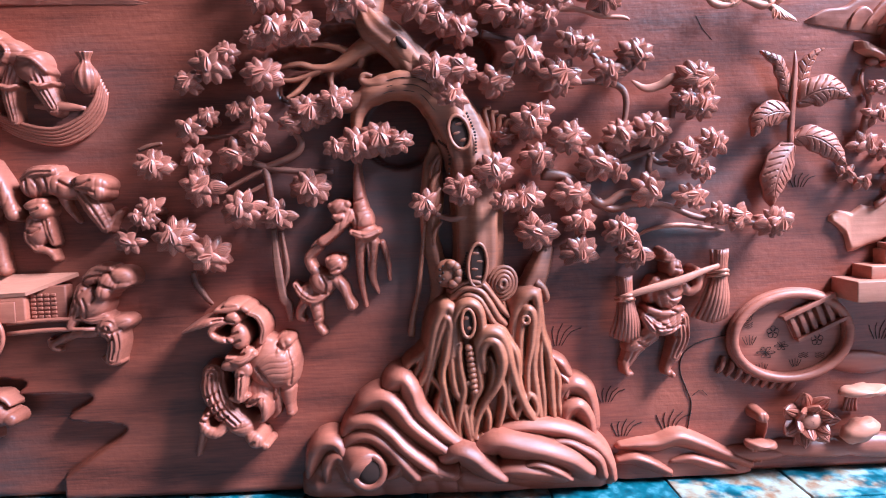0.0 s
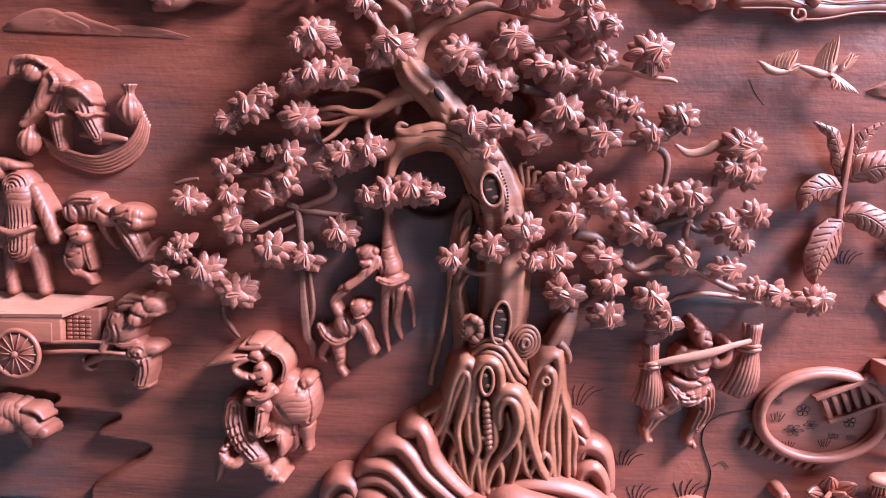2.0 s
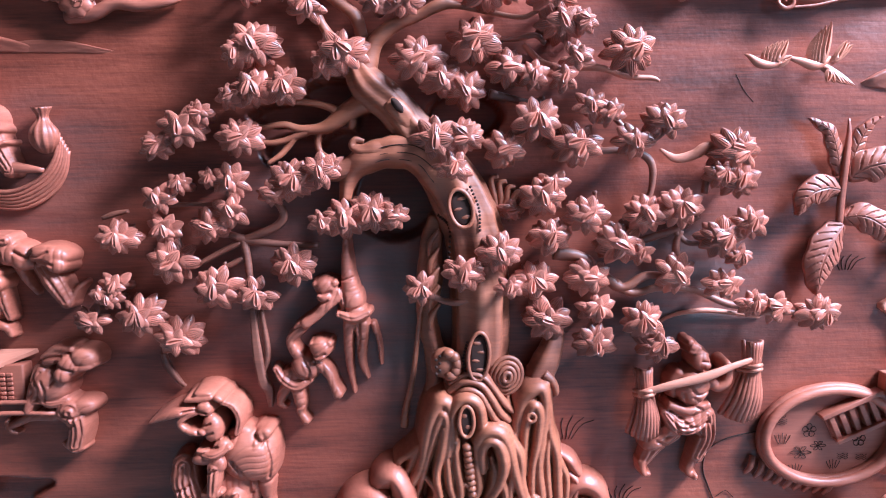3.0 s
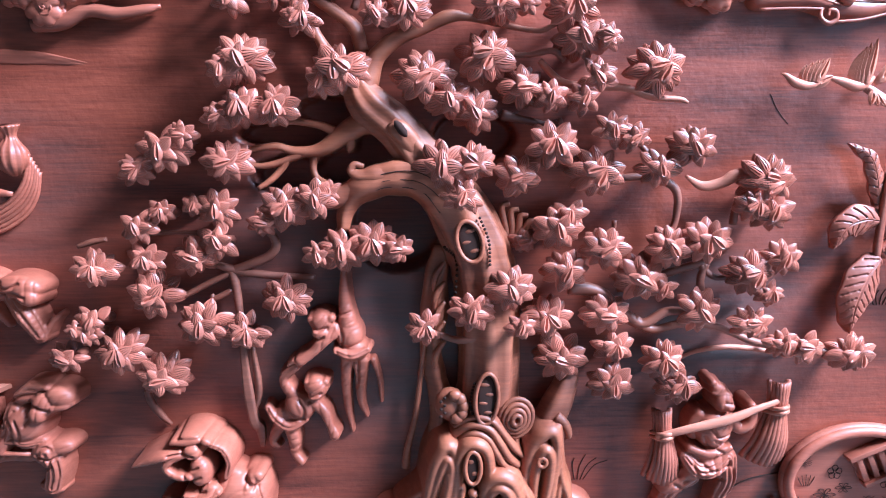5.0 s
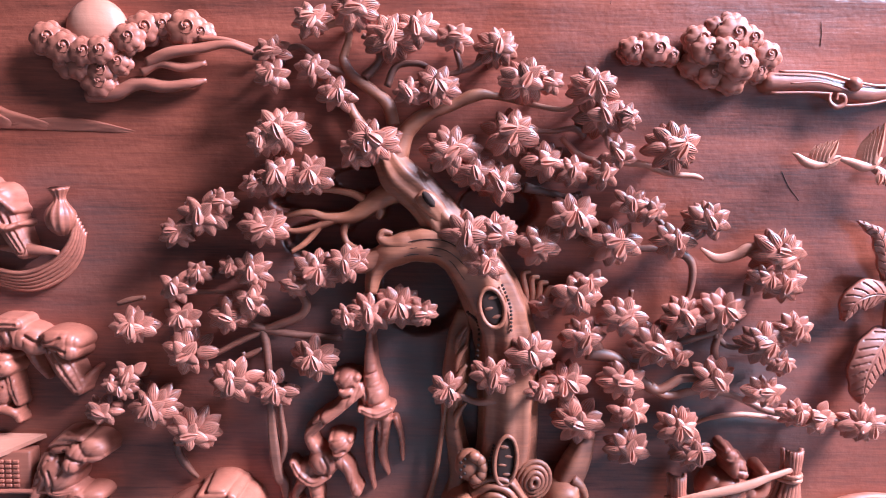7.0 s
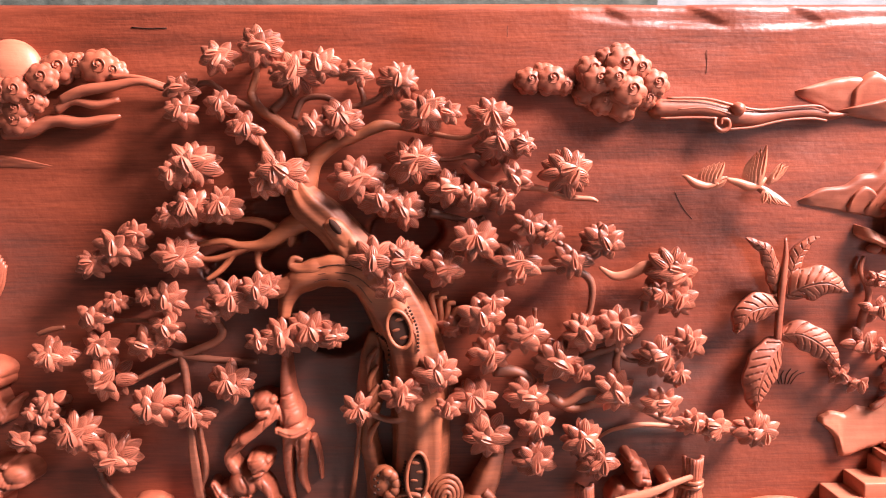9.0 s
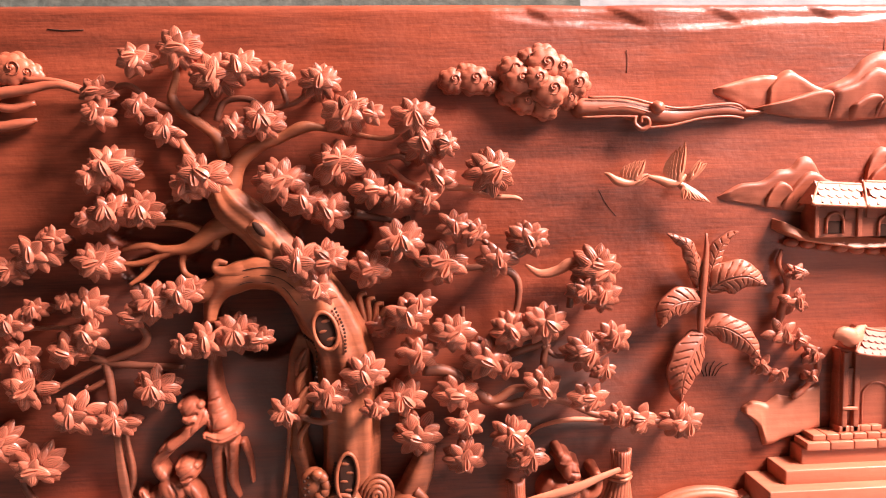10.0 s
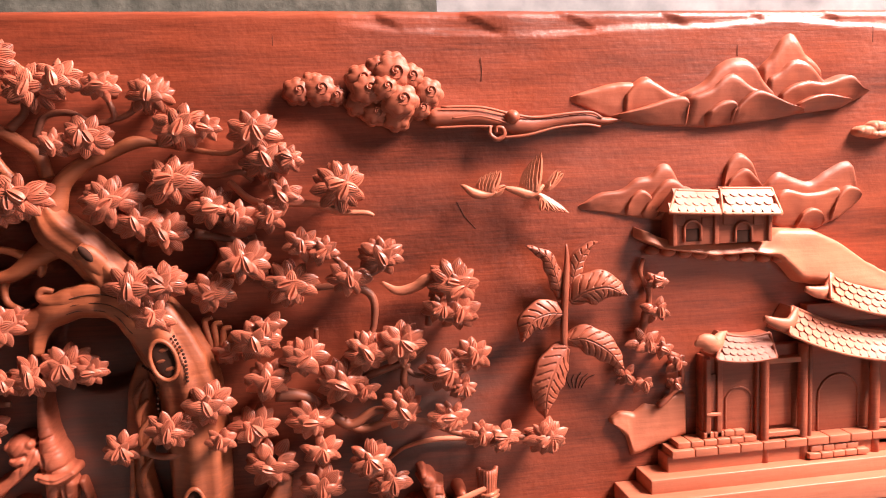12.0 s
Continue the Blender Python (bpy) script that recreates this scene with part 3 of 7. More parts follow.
limb("root_hanger", [(-0.4071, 0.3600, 5, 22), (-0.4035, 0.3379, 6, 16), (-0.3924, 0.3156, 5, 10), (-0.3842, 0.3043, 3, 6)], 3, 0.2, 12, mat=SHADED_TWIG)

# roots: a swelling foot under strands that part and meet again round long eyes
ROOTS = (
        # hooded arm of the left root, fold within fold
        [(-0.0758, 0.1311, 4.51, 40), (-0.0602, 0.1616, 5.38, 46), (-0.0421, 0.1943, 6.23, 52), (-0.0347, 0.2314, 7.07, 58), (-0.0265, 0.2680, 7.89, 64), (-0.0126, 0.2935, 8.74, 66), (-0.0014, 0.2877, 7.87, 66), (0.0003, 0.2584, 7.01, 66), (-0.0035, 0.2181, 5.28, 64)],
        [(-0.0480, 0.1519, 3.59, 46), (-0.0378, 0.1901, 4.44, 54), (-0.0278, 0.2271, 5.29, 60), (-0.0189, 0.2592, 6.13, 66), (-0.0097, 0.2782, 6.1, 70), (-0.0050, 0.2621, 5.24, 70), (-0.0123, 0.2238, 5.26, 68), (-0.0195, 0.1874, 4.41, 64), (-0.0152, 0.1545, 4.43, 60), (-0.0066, 0.1120, 4.46, 56), (0.0085, 0.0767, 4.48, 54)],
        [(-0.0187, 0.2093, 3.53, 62), (-0.0127, 0.2389, 3.5, 68), (-0.0086, 0.2589, 3.49, 71), (-0.0111, 0.2357, 3.5, 70), (-0.0174, 0.2012, 2.64, 66)],
        [(0.0068, 0.2082, 4.41, 62), (0.0025, 0.2450, 5.26, 66), (0.0033, 0.2768, 6.1, 70), (0.0143, 0.2971, 6.95, 73), (0.0282, 0.3002, 7.81, 74), (0.0402, 0.2891, 6.96, 73), (0.0440, 0.2639, 6.11, 71), (0.0393, 0.2440, 4.38, 68)],
        # hooded loop of the right root
        [(0.0290, 0.1702, 4.44, 58), (0.0367, 0.2075, 5.29, 64), (0.0389, 0.2391, 7, 70), (0.0513, 0.2545, 8.71, 74), (0.0687, 0.2511, 8.72, 74), (0.0806, 0.2299, 7, 72), (0.0890, 0.1929, 6.16, 68), (0.0986, 0.1594, 5.32, 62), (0.1121, 0.1252, 5.37, 56), (0.1268, 0.1016, 4.5, 50)],
        [(0.0452, 0.1937, 5.3, 64), (0.0436, 0.2251, 6.12, 72), (0.0542, 0.2417, 6.96, 77), (0.0670, 0.2361, 6.96, 78), (0.0735, 0.2135, 6.98, 77), (0.0723, 0.1906, 6.13, 74), (0.0616, 0.1626, 5.29, 68), (0.0456, 0.1390, 5.33, 62), (0.0344, 0.1136, 4.46, 58), (0.0267, 0.0824, 4.48, 54)],
        [(0.0562, 0.2143, 2.64, 66), (0.0608, 0.1985, 3.52, 68), (0.0586, 0.1748, 3.53, 66), (0.0495, 0.1524, 2.66, 62)],
        [(0.0834, 0.2418, 4.39, 66), (0.0968, 0.2145, 5.29, 66), (0.0999, 0.1756, 4.43, 62), (0.1068, 0.1443, 4.46, 58), (0.1214, 0.1144, 4.49, 52)],
        [(0.0711, 0.1847, 4.4, 68), (0.0771, 0.1512, 4.44, 62), (0.0722, 0.1184, 4.46, 58), (0.0649, 0.0920, 4.49, 52)],
        # strands of the left fan
        [(-0.0346, 0.2332, 4.43, 54), (-0.0547, 0.2142, 4.46, 46), (-0.0733, 0.1989, 4.49, 40), (-0.0813, 0.1794, 4.52, 34), (-0.0748, 0.1602, 3.63, 32)],
        [(-0.0494, 0.2140, 3.57, 46), (-0.0602, 0.1879, 4.49, 42), (-0.0745, 0.1686, 4.52, 36), (-0.0634, 0.1503, 4.51, 38), (-0.0513, 0.1601, 3.6, 42)],
        [(-0.0297, 0.2218, 4.43, 56), (-0.0394, 0.1942, 4.45, 52), (-0.0545, 0.1705, 4.48, 46), (-0.0574, 0.1407, 4.5, 44), (-0.0439, 0.1169, 4.5, 46), (-0.0338, 0.0943, 3.6, 46)],
        [(-0.0363, 0.1822, 3.56, 52), (-0.0211, 0.1609, 4.45, 56), (-0.0271, 0.1397, 4.46, 54), (-0.0296, 0.1163, 4.48, 52), (-0.0160, 0.0921, 3.59, 50)],
        [(-0.0057, 0.2342, 4.39, 64), (-0.0040, 0.1997, 5.3, 62), (0.0002, 0.1629, 5.32, 60), (0.0120, 0.1392, 4.45, 58), (0.0165, 0.1117, 5.35, 58), (0.0229, 0.0761, 5.38, 54)],
        [(-0.0139, 0.1630, 3.55, 58), (-0.0250, 0.1487, 3.57, 54), (-0.0221, 0.1276, 4.47, 54), (-0.0103, 0.1051, 4.47, 54), (-0.0004, 0.0730, 3.6, 50)],
        [(0.0074, 0.2341, 4.39, 66), (0.0091, 0.1996, 5.29, 64), (0.0143, 0.1629, 5.31, 62), (0.0082, 0.1336, 4.44, 60), (0.0038, 0.1024, 4.47, 56), (0.0084, 0.0687, 3.6, 52)],
        [(0.0374, 0.2347, 4.39, 66), (0.0365, 0.1985, 5.29, 64), (0.0392, 0.1664, 5.31, 62), (0.0280, 0.1418, 4.44, 60), (0.0220, 0.1160, 4.46, 58), (0.0249, 0.0878, 4.48, 56)],
        [(0.0125, 0.1630, 3.54, 62), (0.0199, 0.1758, 3.53, 64), (0.0285, 0.1623, 3.54, 62), (0.0280, 0.1418, 3.55, 60), (0.0171, 0.1308, 3.56, 58)],
        [(0.0457, 0.1384, 3.56, 60), (0.0525, 0.1122, 4.47, 56), (0.0484, 0.0808, 4.5, 52)],
        [(0.0346, 0.1200, 3.57, 58), (0.0272, 0.1042, 3.58, 56), (0.0320, 0.0794, 3.59, 54), (0.0429, 0.0863, 3.59, 54)],
        [(0.0858, 0.1875, 4.42, 64), (0.0835, 0.1504, 4.45, 60), (0.0887, 0.1235, 4.47, 56), (0.0998, 0.1055, 3.6, 50)],
        [(0.0888, 0.1387, 3.57, 58), (0.0962, 0.1493, 3.56, 58), (0.1033, 0.1338, 3.58, 56), (0.0977, 0.1161, 3.59, 54)],
        [(0.1108, 0.1366, 3.58, 54), (0.1201, 0.1471, 3.58, 54), (0.1293, 0.1291, 3.6, 50), (0.1255, 0.1102, 3.61, 48), (0.1145, 0.1141, 3.6, 50)],
        # folds down the side trunk
        [(0.0910, 0.2010, 5.38, 46), (0.0926, 0.2472, 7.13, 50), (0.1002, 0.2854, 7.97, 54), (0.1143, 0.3060, 8.82, 58), (0.1285, 0.3082, 7.94, 58), (0.1336, 0.2827, 6.19, 56), (0.1296, 0.2371, 5.35, 52), (0.1253, 0.1915, 5.37, 50), (0.1302, 0.1444, 5.41, 46), (0.1354, 0.1042, 4.54, 42)],
        [(0.1056, 0.1827, 4.48, 48), (0.1041, 0.2295, 5.34, 54), (0.1081, 0.2679, 6.19, 58), (0.1169, 0.2859, 7.04, 61), (0.1248, 0.2730, 6.18, 60), (0.1227, 0.2337, 5.33, 56), (0.1160, 0.1923, 4.47, 52), (0.1155, 0.1456, 4.5, 48)],
        [(0.1352, 0.3130, 5.33, 50), (0.1382, 0.2721, 5.35, 48), (0.1414, 0.2400, 5.37, 46), (0.1502, 0.2119, 5.39, 44), (0.1534, 0.1792, 5.42, 42), (0.1548, 0.1417, 5.44, 40), (0.1583, 0.1013, 4.56, 36)],
        [(0.1433, 0.2444, 3.58, 46), (0.1372, 0.2128, 4.49, 46), (0.1385, 0.1757, 4.51, 44), (0.1416, 0.1382, 4.53, 42), (0.1415, 0.1026, 4.55, 38)],
        [(0.1560, 0.1970, 3.61, 40), (0.1670, 0.1679, 4.54, 36), (0.1666, 0.1302, 4.56, 34), (0.1722, 0.0960, 4.59, 30)])


def root_foot(X, Z):
    """The swelling foot of the tree behind the strands."""
    t = np.clip((0.30 - Z) / 0.22, 0, 1)
    half = 0.048 + 0.088 * t ** 0.9
    u = np.abs(X - 0.040 - 0.012 * t) / half
    return np.where((u < 1) & (Z < 0.315), (0.058 - 0.012 * t) * np.sqrt(np.maximum(0, 1 - u * u)) * np.clip((0.315 - Z) / 0.03, 0, 1) - 0.006, -0.004)


relief_mesh("root_mass", BARK, [], [[(x, z, 1.15 * r, y) for x, z, r, y in q] for q in ROOTS], step=0.0012, steep=6.0, base=root_foot, soft=1, crest=0.95).parent = tree
for i in range(9):
    bm = bmesh.new()
    ball(bm, 0.0232 + 0.0009 * i, 0.2300 - i * 0.0088, -0.0655 + 0.0006 * i, 0.0086 - 0.0003 * abs(i - 4), 0.0062, 0.0095, -8)
    part("root_bead", bm, BARK, tree)


def hollow_knot(x, z, y, rx, rz, lean, dots):
    """A raised oval rim round a pierced hollow, its shade painted as a near-black disc, ringed with drilled holes."""
    bm = bmesh.new()
    ringed(bm, x, z, y, rx, 0.0030, lean, rz / rx, 28)
    rim = part("knot_rim", bm, BARK, tree)
    bm = bmesh.new()
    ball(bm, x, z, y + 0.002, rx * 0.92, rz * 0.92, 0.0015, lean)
    part("knot_shade", bm, CUT_SHADE, rim, "near-black disc painting the shade inside the knot")
    for k in range(dots):
        f = (k + 0.5) / dots * 2 - 1
        dx, dz = rx * 0.22 * (-1) ** k, rz * 0.72 * f
        c, s_ = math.cos(radians(lean)), math.sin(radians(lean))
        bm = bmesh.new()
        ball(bm, x + dx * c + dz * s_, z + dz * c - dx * s_, y + 0.0030, rx * 0.55, rz * 0.42 / dots, 0.0032, lean)
        part("knot_lump", bm, BARK, rim)


hollow_knot(0.0180, 0.5620, -0.0675, 0.0155, 0.0260, -14, 3)
hollow_knot(0.0401, 0.3583, -0.0660, 0.0145, 0.0340, 4, 4)
hollow_knot(0.0220, 0.2710, -0.0790, 0.0100, 0.0220, 0, 2)
hollow_knot(0.1129, 0.2702, -0.0640, 0.0055, 0.0060, 0, 1)
for pts in ([0.0309, 0.5906, 0.0420, 0.5622, 0.0437, 0.5323], [-0.0124, 0.5517, 0.0022, 0.5345, 0.0014, 0.4935], [0.0245, 0.3777, 0.0193, 0.3515, 0.0263, 0.3230]):
    line = glide([(pts[i], pts[i + 1], 0, 0) for i in range(0, 6, 2)], 6)
    for q in line:
        bm = bmesh.new()
        # solid bead, the hole's shade given by its near-black colour
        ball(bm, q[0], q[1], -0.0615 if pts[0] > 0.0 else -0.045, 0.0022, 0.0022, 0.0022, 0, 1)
        part("hole_shade", bm, CUT_SHADE, tree, "near-black bead painting the shade of a drilled hole")
for x, z, y, r0, n in [(0.0793, 0.3271, -0.052, 0.021, 4), (0.0425, 0.2422, -0.03, 0.012, 2)]:
    for q in range(n):
        bm = bmesh.new()
        ringed(bm, x, z, y - 0.003 * q, r0 * (1 - q / n), 0.0035, 15, 1.25, 22)
        part("swirl_ring", bm, BARK, tree)
bm = bmesh.new()
# the stub isn't hollowed: a near-black oval paints the shade
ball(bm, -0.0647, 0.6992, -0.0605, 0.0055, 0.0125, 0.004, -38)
part("stub_shade", bm, CUT_SHADE, tree, "near-black oval painting the shade in the broken stub")
# swelling folds over the roots and knife lines along the bend
for rows_ in ([(0.0046, 0.2968, 4.4, 58), (0.0221, 0.3116, 5.24, 66), (0.0411, 0.3059, 5.23, 68), (0.0527, 0.2860, 5.24, 68), (0.0631, 0.2672, 5.27, 64), (0.0776, 0.2548, 4.42, 58)], [(-0.0004, 0.3056, 4.4, 56), (0.0208, 0.3219, 5.24, 64), (0.0432, 0.3180, 5.23, 67), (0.0567, 0.2998, 5.24, 67), (0.0688, 0.2774, 5.27, 63), (0.0816, 0.2632, 4.43, 56)],
              [(0.0001, 0.3177, 3.53, 54), (0.0230, 0.3321, 4.37, 62), (0.0455, 0.3290, 4.37, 65), (0.0609, 0.3116, 4.38, 64), (0.0748, 0.2900, 4.4, 60), (0.0875, 0.2751, 3.54, 54)], [(0.0481, 0.2529, 3.5, 70), (0.0659, 0.2611, 4.37, 70), (0.0809, 0.2491, 4.39, 66), (0.0907, 0.2241, 4.42, 60)]):
    relief_mesh("bark_fold", BARK, [], [rows_], step=0.0013, steep=5.0, crest=0.9).parent = tree
for q in (0.35, -0.1, -0.5):
    limb("bark_cut", [(-0.0056 + 0.024 * q, 0.6090 + 0.024 * q, 0.6, 62), (-0.0408, 0.6364 + 0.026 * q, 0.6, 60 - 3 * abs(q)), (-0.0806, 0.6389 + 0.021 * q, 0.6, 55.5 - 3 * abs(q)), (-0.1131, 0.6270 + 0.018 * q, 0.5, 50.5 - 3 * abs(q))], mat=CUT_SHADE, wob=0)
# a burst bud on the trunk
bx, bz = -0.0062, 0.3453
bm = bmesh.new()
ball(bm, bx, bz, -0.046, 0.021, 0.023, 0.016)
bud = part("bark_bud", bm, BARK, tree)
for k in range(5):
    bm = bmesh.new()
    a = radians(-70 + 38 * k)
    ball(bm, bx + 0.013 * math.cos(a) + 0.004, bz + 0.016 * math.sin(a), -0.059, 0.0078, 0.0095, 0.007, -math.degrees(a))
    part("bud_scale", bm, BARK, bud)
for k in range(6):
    bm = bmesh.new()
    # beads again, coloured like the shade of small holes
    ball(bm, bx - 0.012 + 0.005 * (k % 2), bz - 0.012 + 0.005 * k, -0.0605, 0.0024, 0.0024, 0.002, 0, 1)
    part("hole_shade", bm, CUT_SHADE, bud, "near-black bead painting the shade of a drilled hole")
# bark scrolls beside the bend
for k in range(4):
    x, z = 0.0777, 0.5860
    limb("bark_scroll", [(x - 0.012 - 0.004 * k, z - 0.06, 4, 14), (x - 0.010 + 0.007 * k, z - 0.02, 4.5, 17), (x - 0.016 + 0.012 * k, z + 0.012 - 0.006 * k, 4, 18), (x - 0.006 + 0.012 * k, z + 0.018 - 0.008 * k, 3, 18)])
for k in range(5):
    x, z = -0.0201, 0.5171
    limb("bark_scroll", [(x + 0.008, z + 0.014 - 0.026 * k, 2.5, 36), (x - 0.004, z - 0.004 - 0.026 * k, 4.5, 38), (x - 0.006, z - 0.024 - 0.026 * k, 2, 34)])
# ---- leaf rosettes ----
LEAVES = [mesh_only("leaf", leaf_bmesh(0.0275, w, dm, cuts=n, curl=c), LEAFWOOD) for w, dm, n, c in ((0.0200, 0.22, 5, -0.10), (0.0215, 0.18, 5, -0.05), (0.0190, 0.26, 4, -0.16), (0.0205, 0.20, 6, 0.02))]
BUD = mesh_only("bud_leaf", leaf_bmesh(0.0275, 0.0175, 0.30, cuts=1, deep=0.26, curl=-0.10, seat=0.02), LEAFWOOD)
leaf_rng = random.Random(11)


def leaf_at(parent, mesh, x, y, z, angle, lift, size, roll=0.0, name="leaf"):
    """A leaf whose foot is at x, y, z; it points along angle in the panel's plane and rises by lift degrees from it."""
    ob = new(name, mesh)
    face = Matrix(((1, 0, 0, 0), (0, 0, -1, 0), (0, 1, 0, 0), (0, 0, 0, 1)))
    ob.matrix_world = (Matrix.Translation((x, y, z)) @ face @ Matrix.Rotation(radians(angle), 4, "Z") @ Matrix.Rotation(radians(-lift), 4, "Y")
                       @ Matrix.Rotation(radians(roll), 4, "X") @ Matrix.Diagonal((size, size, size, 1)))
    ob.parent = parent
    return ob


def rosette(x, z, r, off, owner, full=1.0):
    """A carved rosette: a split bud on top of a low dome of leaves, ring under ring, the outermost falling back."""
    g, y = leaf_rng, -off
    z, r = z - 0.003, 1.02 * r
    bm = bmesh.new()
    tube(bm, [(x + 0.004, z - 0.006, 0.007, min(y + 0.045, -0.001)), (x, z, 0.006, y + 0.012), (x, z, 0.0045, y)], 7, 3)
    hub = part("leaf_rosette", bm, LEAFWOOD, owner)
    ln = min(max(0.52 * r + 0.0055, 0.013), 0.0265)
    k = ln / 0.0275
    turn, tall = g.uniform(0, 360), 0.22 * r + 0.003
    squash = g.uniform(0.62, 0.88)
    tilt = g.choice((g.uniform(60, 125), g.uniform(60, 125), g.uniform(-30, 40)))
    for side in ((0,) if g.random() < 0.72 else (-1, 1)):
        t = tilt + 24 * side
        cx, cz = x + side * 0.22 * ln * math.sin(radians(tilt)), z - side * 0.22 * ln * math.cos(radians(tilt))
        leaf_at(hub, BUD, cx - 0.42 * ln * math.cos(radians(t)), y - tall - 0.0015, cz - 0.42 * ln * math.sin(radians(t)), t, g.uniform(-3, 10), 0.86 * k, g.uniform(-10, 10), name="bud_leaf")
    reach, level = 0.94 * ln, 0
    while True:
        edge = reach >= r
        reach = min(reach, r)
        n = max(5, round(2 * math.pi * (reach - 0.45 * ln) / (0.72 * ln)))
        n = max(3, int(n * full))
        turn += 180 / n + g.uniform(-8, 8)
        for i in range(n):
            if level and g.random() < 0.10:
                continue
            a = turn + i * 360 / n + g.uniform(-11, 11)
            c, up = math.cos(radians(a)), math.sin(radians(a))
            foot = reach - ln
            size = k * g.uniform(0.86, 1.06) * (1 - 0.10 * abs(up))
            fall = tall * (1 - 1.1 * level) - 0.002
            leaf_at(hub, g.choice(LEAVES), x + max(foot, -0.002) * c, y - fall + g.uniform(-0.001, 0.001), z + max(foot, -0.002) * squash * up, a, g.uniform(-5, 7) - 11 * level + 4 * up, size, g.uniform(-15, 15))
        if edge or level > 2:
            break
        reach, level = reach + 0.52 * ln, level + 1
    return hub


# rows: x, z, radius, stand-off
# upper crown
for row in [(-0.161, 0.938, 0.034, 0.049), (-0.214, 0.923, 0.029, 0.054), (-0.116, 0.903, 0.038, 0.051), (-0.083, 0.913, 0.031, 0.054), (-0.034, 0.904, 0.025, 0.055), (0.020, 0.894, 0.033, 0.047), (-0.267, 0.885, 0.027, 0.046), (-0.263, 0.853, 0.027, 0.058), (-0.213, 0.862, 0.025, 0.050), (-0.182, 0.832, 0.030, 0.049), (-0.092, 0.835, 0.023, 0.060), (-0.056, 0.843, 0.034, 0.053), (0.055, 0.852, 0.038, 0.058), (0.083, 0.851, 0.023, 0.053)]:
    rosette(*row, tree, 1.0)
# right crown
for row in [(0.142, 0.843, 0.036, 0.055), (0.155, 0.810, 0.038, 0.048), (0.182, 0.809, 0.023, 0.055), (0.246, 0.771, 0.042, 0.058), (0.173, 0.762, 0.029, 0.053), (0.157, 0.737, 0.027, 0.056), (0.037, 0.786, 0.042, 0.055), (0.086, 0.751, 0.036, 0.047), (0.116, 0.739, 0.025, 0.057), (-0.036, 0.762, 0.045, 0.054), (-0.006, 0.737, 0.033, 0.050), (0.025, 0.722, 0.034, 0.046)]:
    rosette(*row, tree, 1.0)
# left crown
for row in [(-0.138, 0.774, 0.041, 0.058), (-0.161, 0.758, 0.027, 0.053), (-0.254, 0.785, 0.040, 0.056), (-0.277, 0.772, 0.025, 0.058), (-0.257, 0.728, 0.034, 0.056), (-0.216, 0.729, 0.033, 0.059), (-0.287, 0.717, 0.023, 0.052), (-0.354, 0.678, 0.038, 0.057), (-0.390, 0.654, 0.027, 0.052), (-0.329, 0.696, 0.023, 0.059), (-0.278, 0.663, 0.036, 0.058)]:
    rosette(*row, tree, 1.0)
# middle right
for row in [(-0.016, 0.656, 0.040, 0.065), (0.021, 0.661, 0.033, 0.066), (0.009, 0.620, 0.031, 0.067), (0.120, 0.681, 0.038, 0.060), (0.194, 0.699, 0.029, 0.052), (0.219, 0.689, 0.025, 0.055), (0.295, 0.677, 0.034, 0.050), (0.252, 0.652, 0.031, 0.053), (0.176, 0.647, 0.040, 0.051), (0.078, 0.643, 0.033, 0.051)]:
    rosette(*row, tree, 1.0)
# far right bough
for row in [(0.391, 0.635, 0.042, 0.054), (0.394, 0.597, 0.034, 0.054), (0.369, 0.605, 0.025, 0.059), (0.412, 0.538, 0.031, 0.056), (0.373, 0.519, 0.036, 0.059), (0.396, 0.494, 0.022, 0.058), (0.317, 0.561, 0.036, 0.060), (0.271, 0.553, 0.033, 0.055), (0.316, 0.468, 0.036, 0.048), (0.378, 0.455, 0.031, 0.058), (0.418, 0.428, 0.025, 0.060), (0.446, 0.423, 0.031, 0.059), (0.514, 0.411, 0.034, 0.054)]:
    rosette(*row, tree, 1.0)
# lower right bough
for row in [(0.129, 0.578, 0.036, 0.056), (0.143, 0.595, 0.027, 0.049), (0.188, 0.552, 0.034, 0.058), (0.140, 0.523, 0.034, 0.054), (0.237, 0.512, 0.040, 0.050), (0.264, 0.500, 0.025, 0.047), (0.069, 0.506, 0.034, 0.080), (0.020, 0.478, 0.033, 0.082), (0.120, 0.460, 0.036, 0.047), (0.081, 0.459, 0.022, 0.079), (0.194, 0.467, 0.036, 0.052), (0.204, 0.422, 0.031, 0.048), (0.138, 0.408, 0.038, 0.050), (0.203, 0.374, 0.033, 0.057), (0.269, 0.405, 0.034, 0.058), (0.293, 0.369, 0.034, 0.047), (-0.037, 0.458, 0.029, 0.077), (0.089, 0.559, 0.022, 0.027)]:
    rosette(*row, tree, 1.0)
# pad under the arch
for row in [(-0.140, 0.553, 0.036, 0.056), (-0.103, 0.559, 0.038, 0.051), (-0.072, 0.555, 0.025, 0.058), (-0.169, 0.548, 0.023, 0.060), (-0.209, 0.605, 0.038, 0.053), (-0.170, 0.617, 0.031, 0.060), (-0.237, 0.588, 0.025, 0.050), (-0.155, 0.624, 0.020, 0.047)]:
    rosette(*row, tree, 1.0)
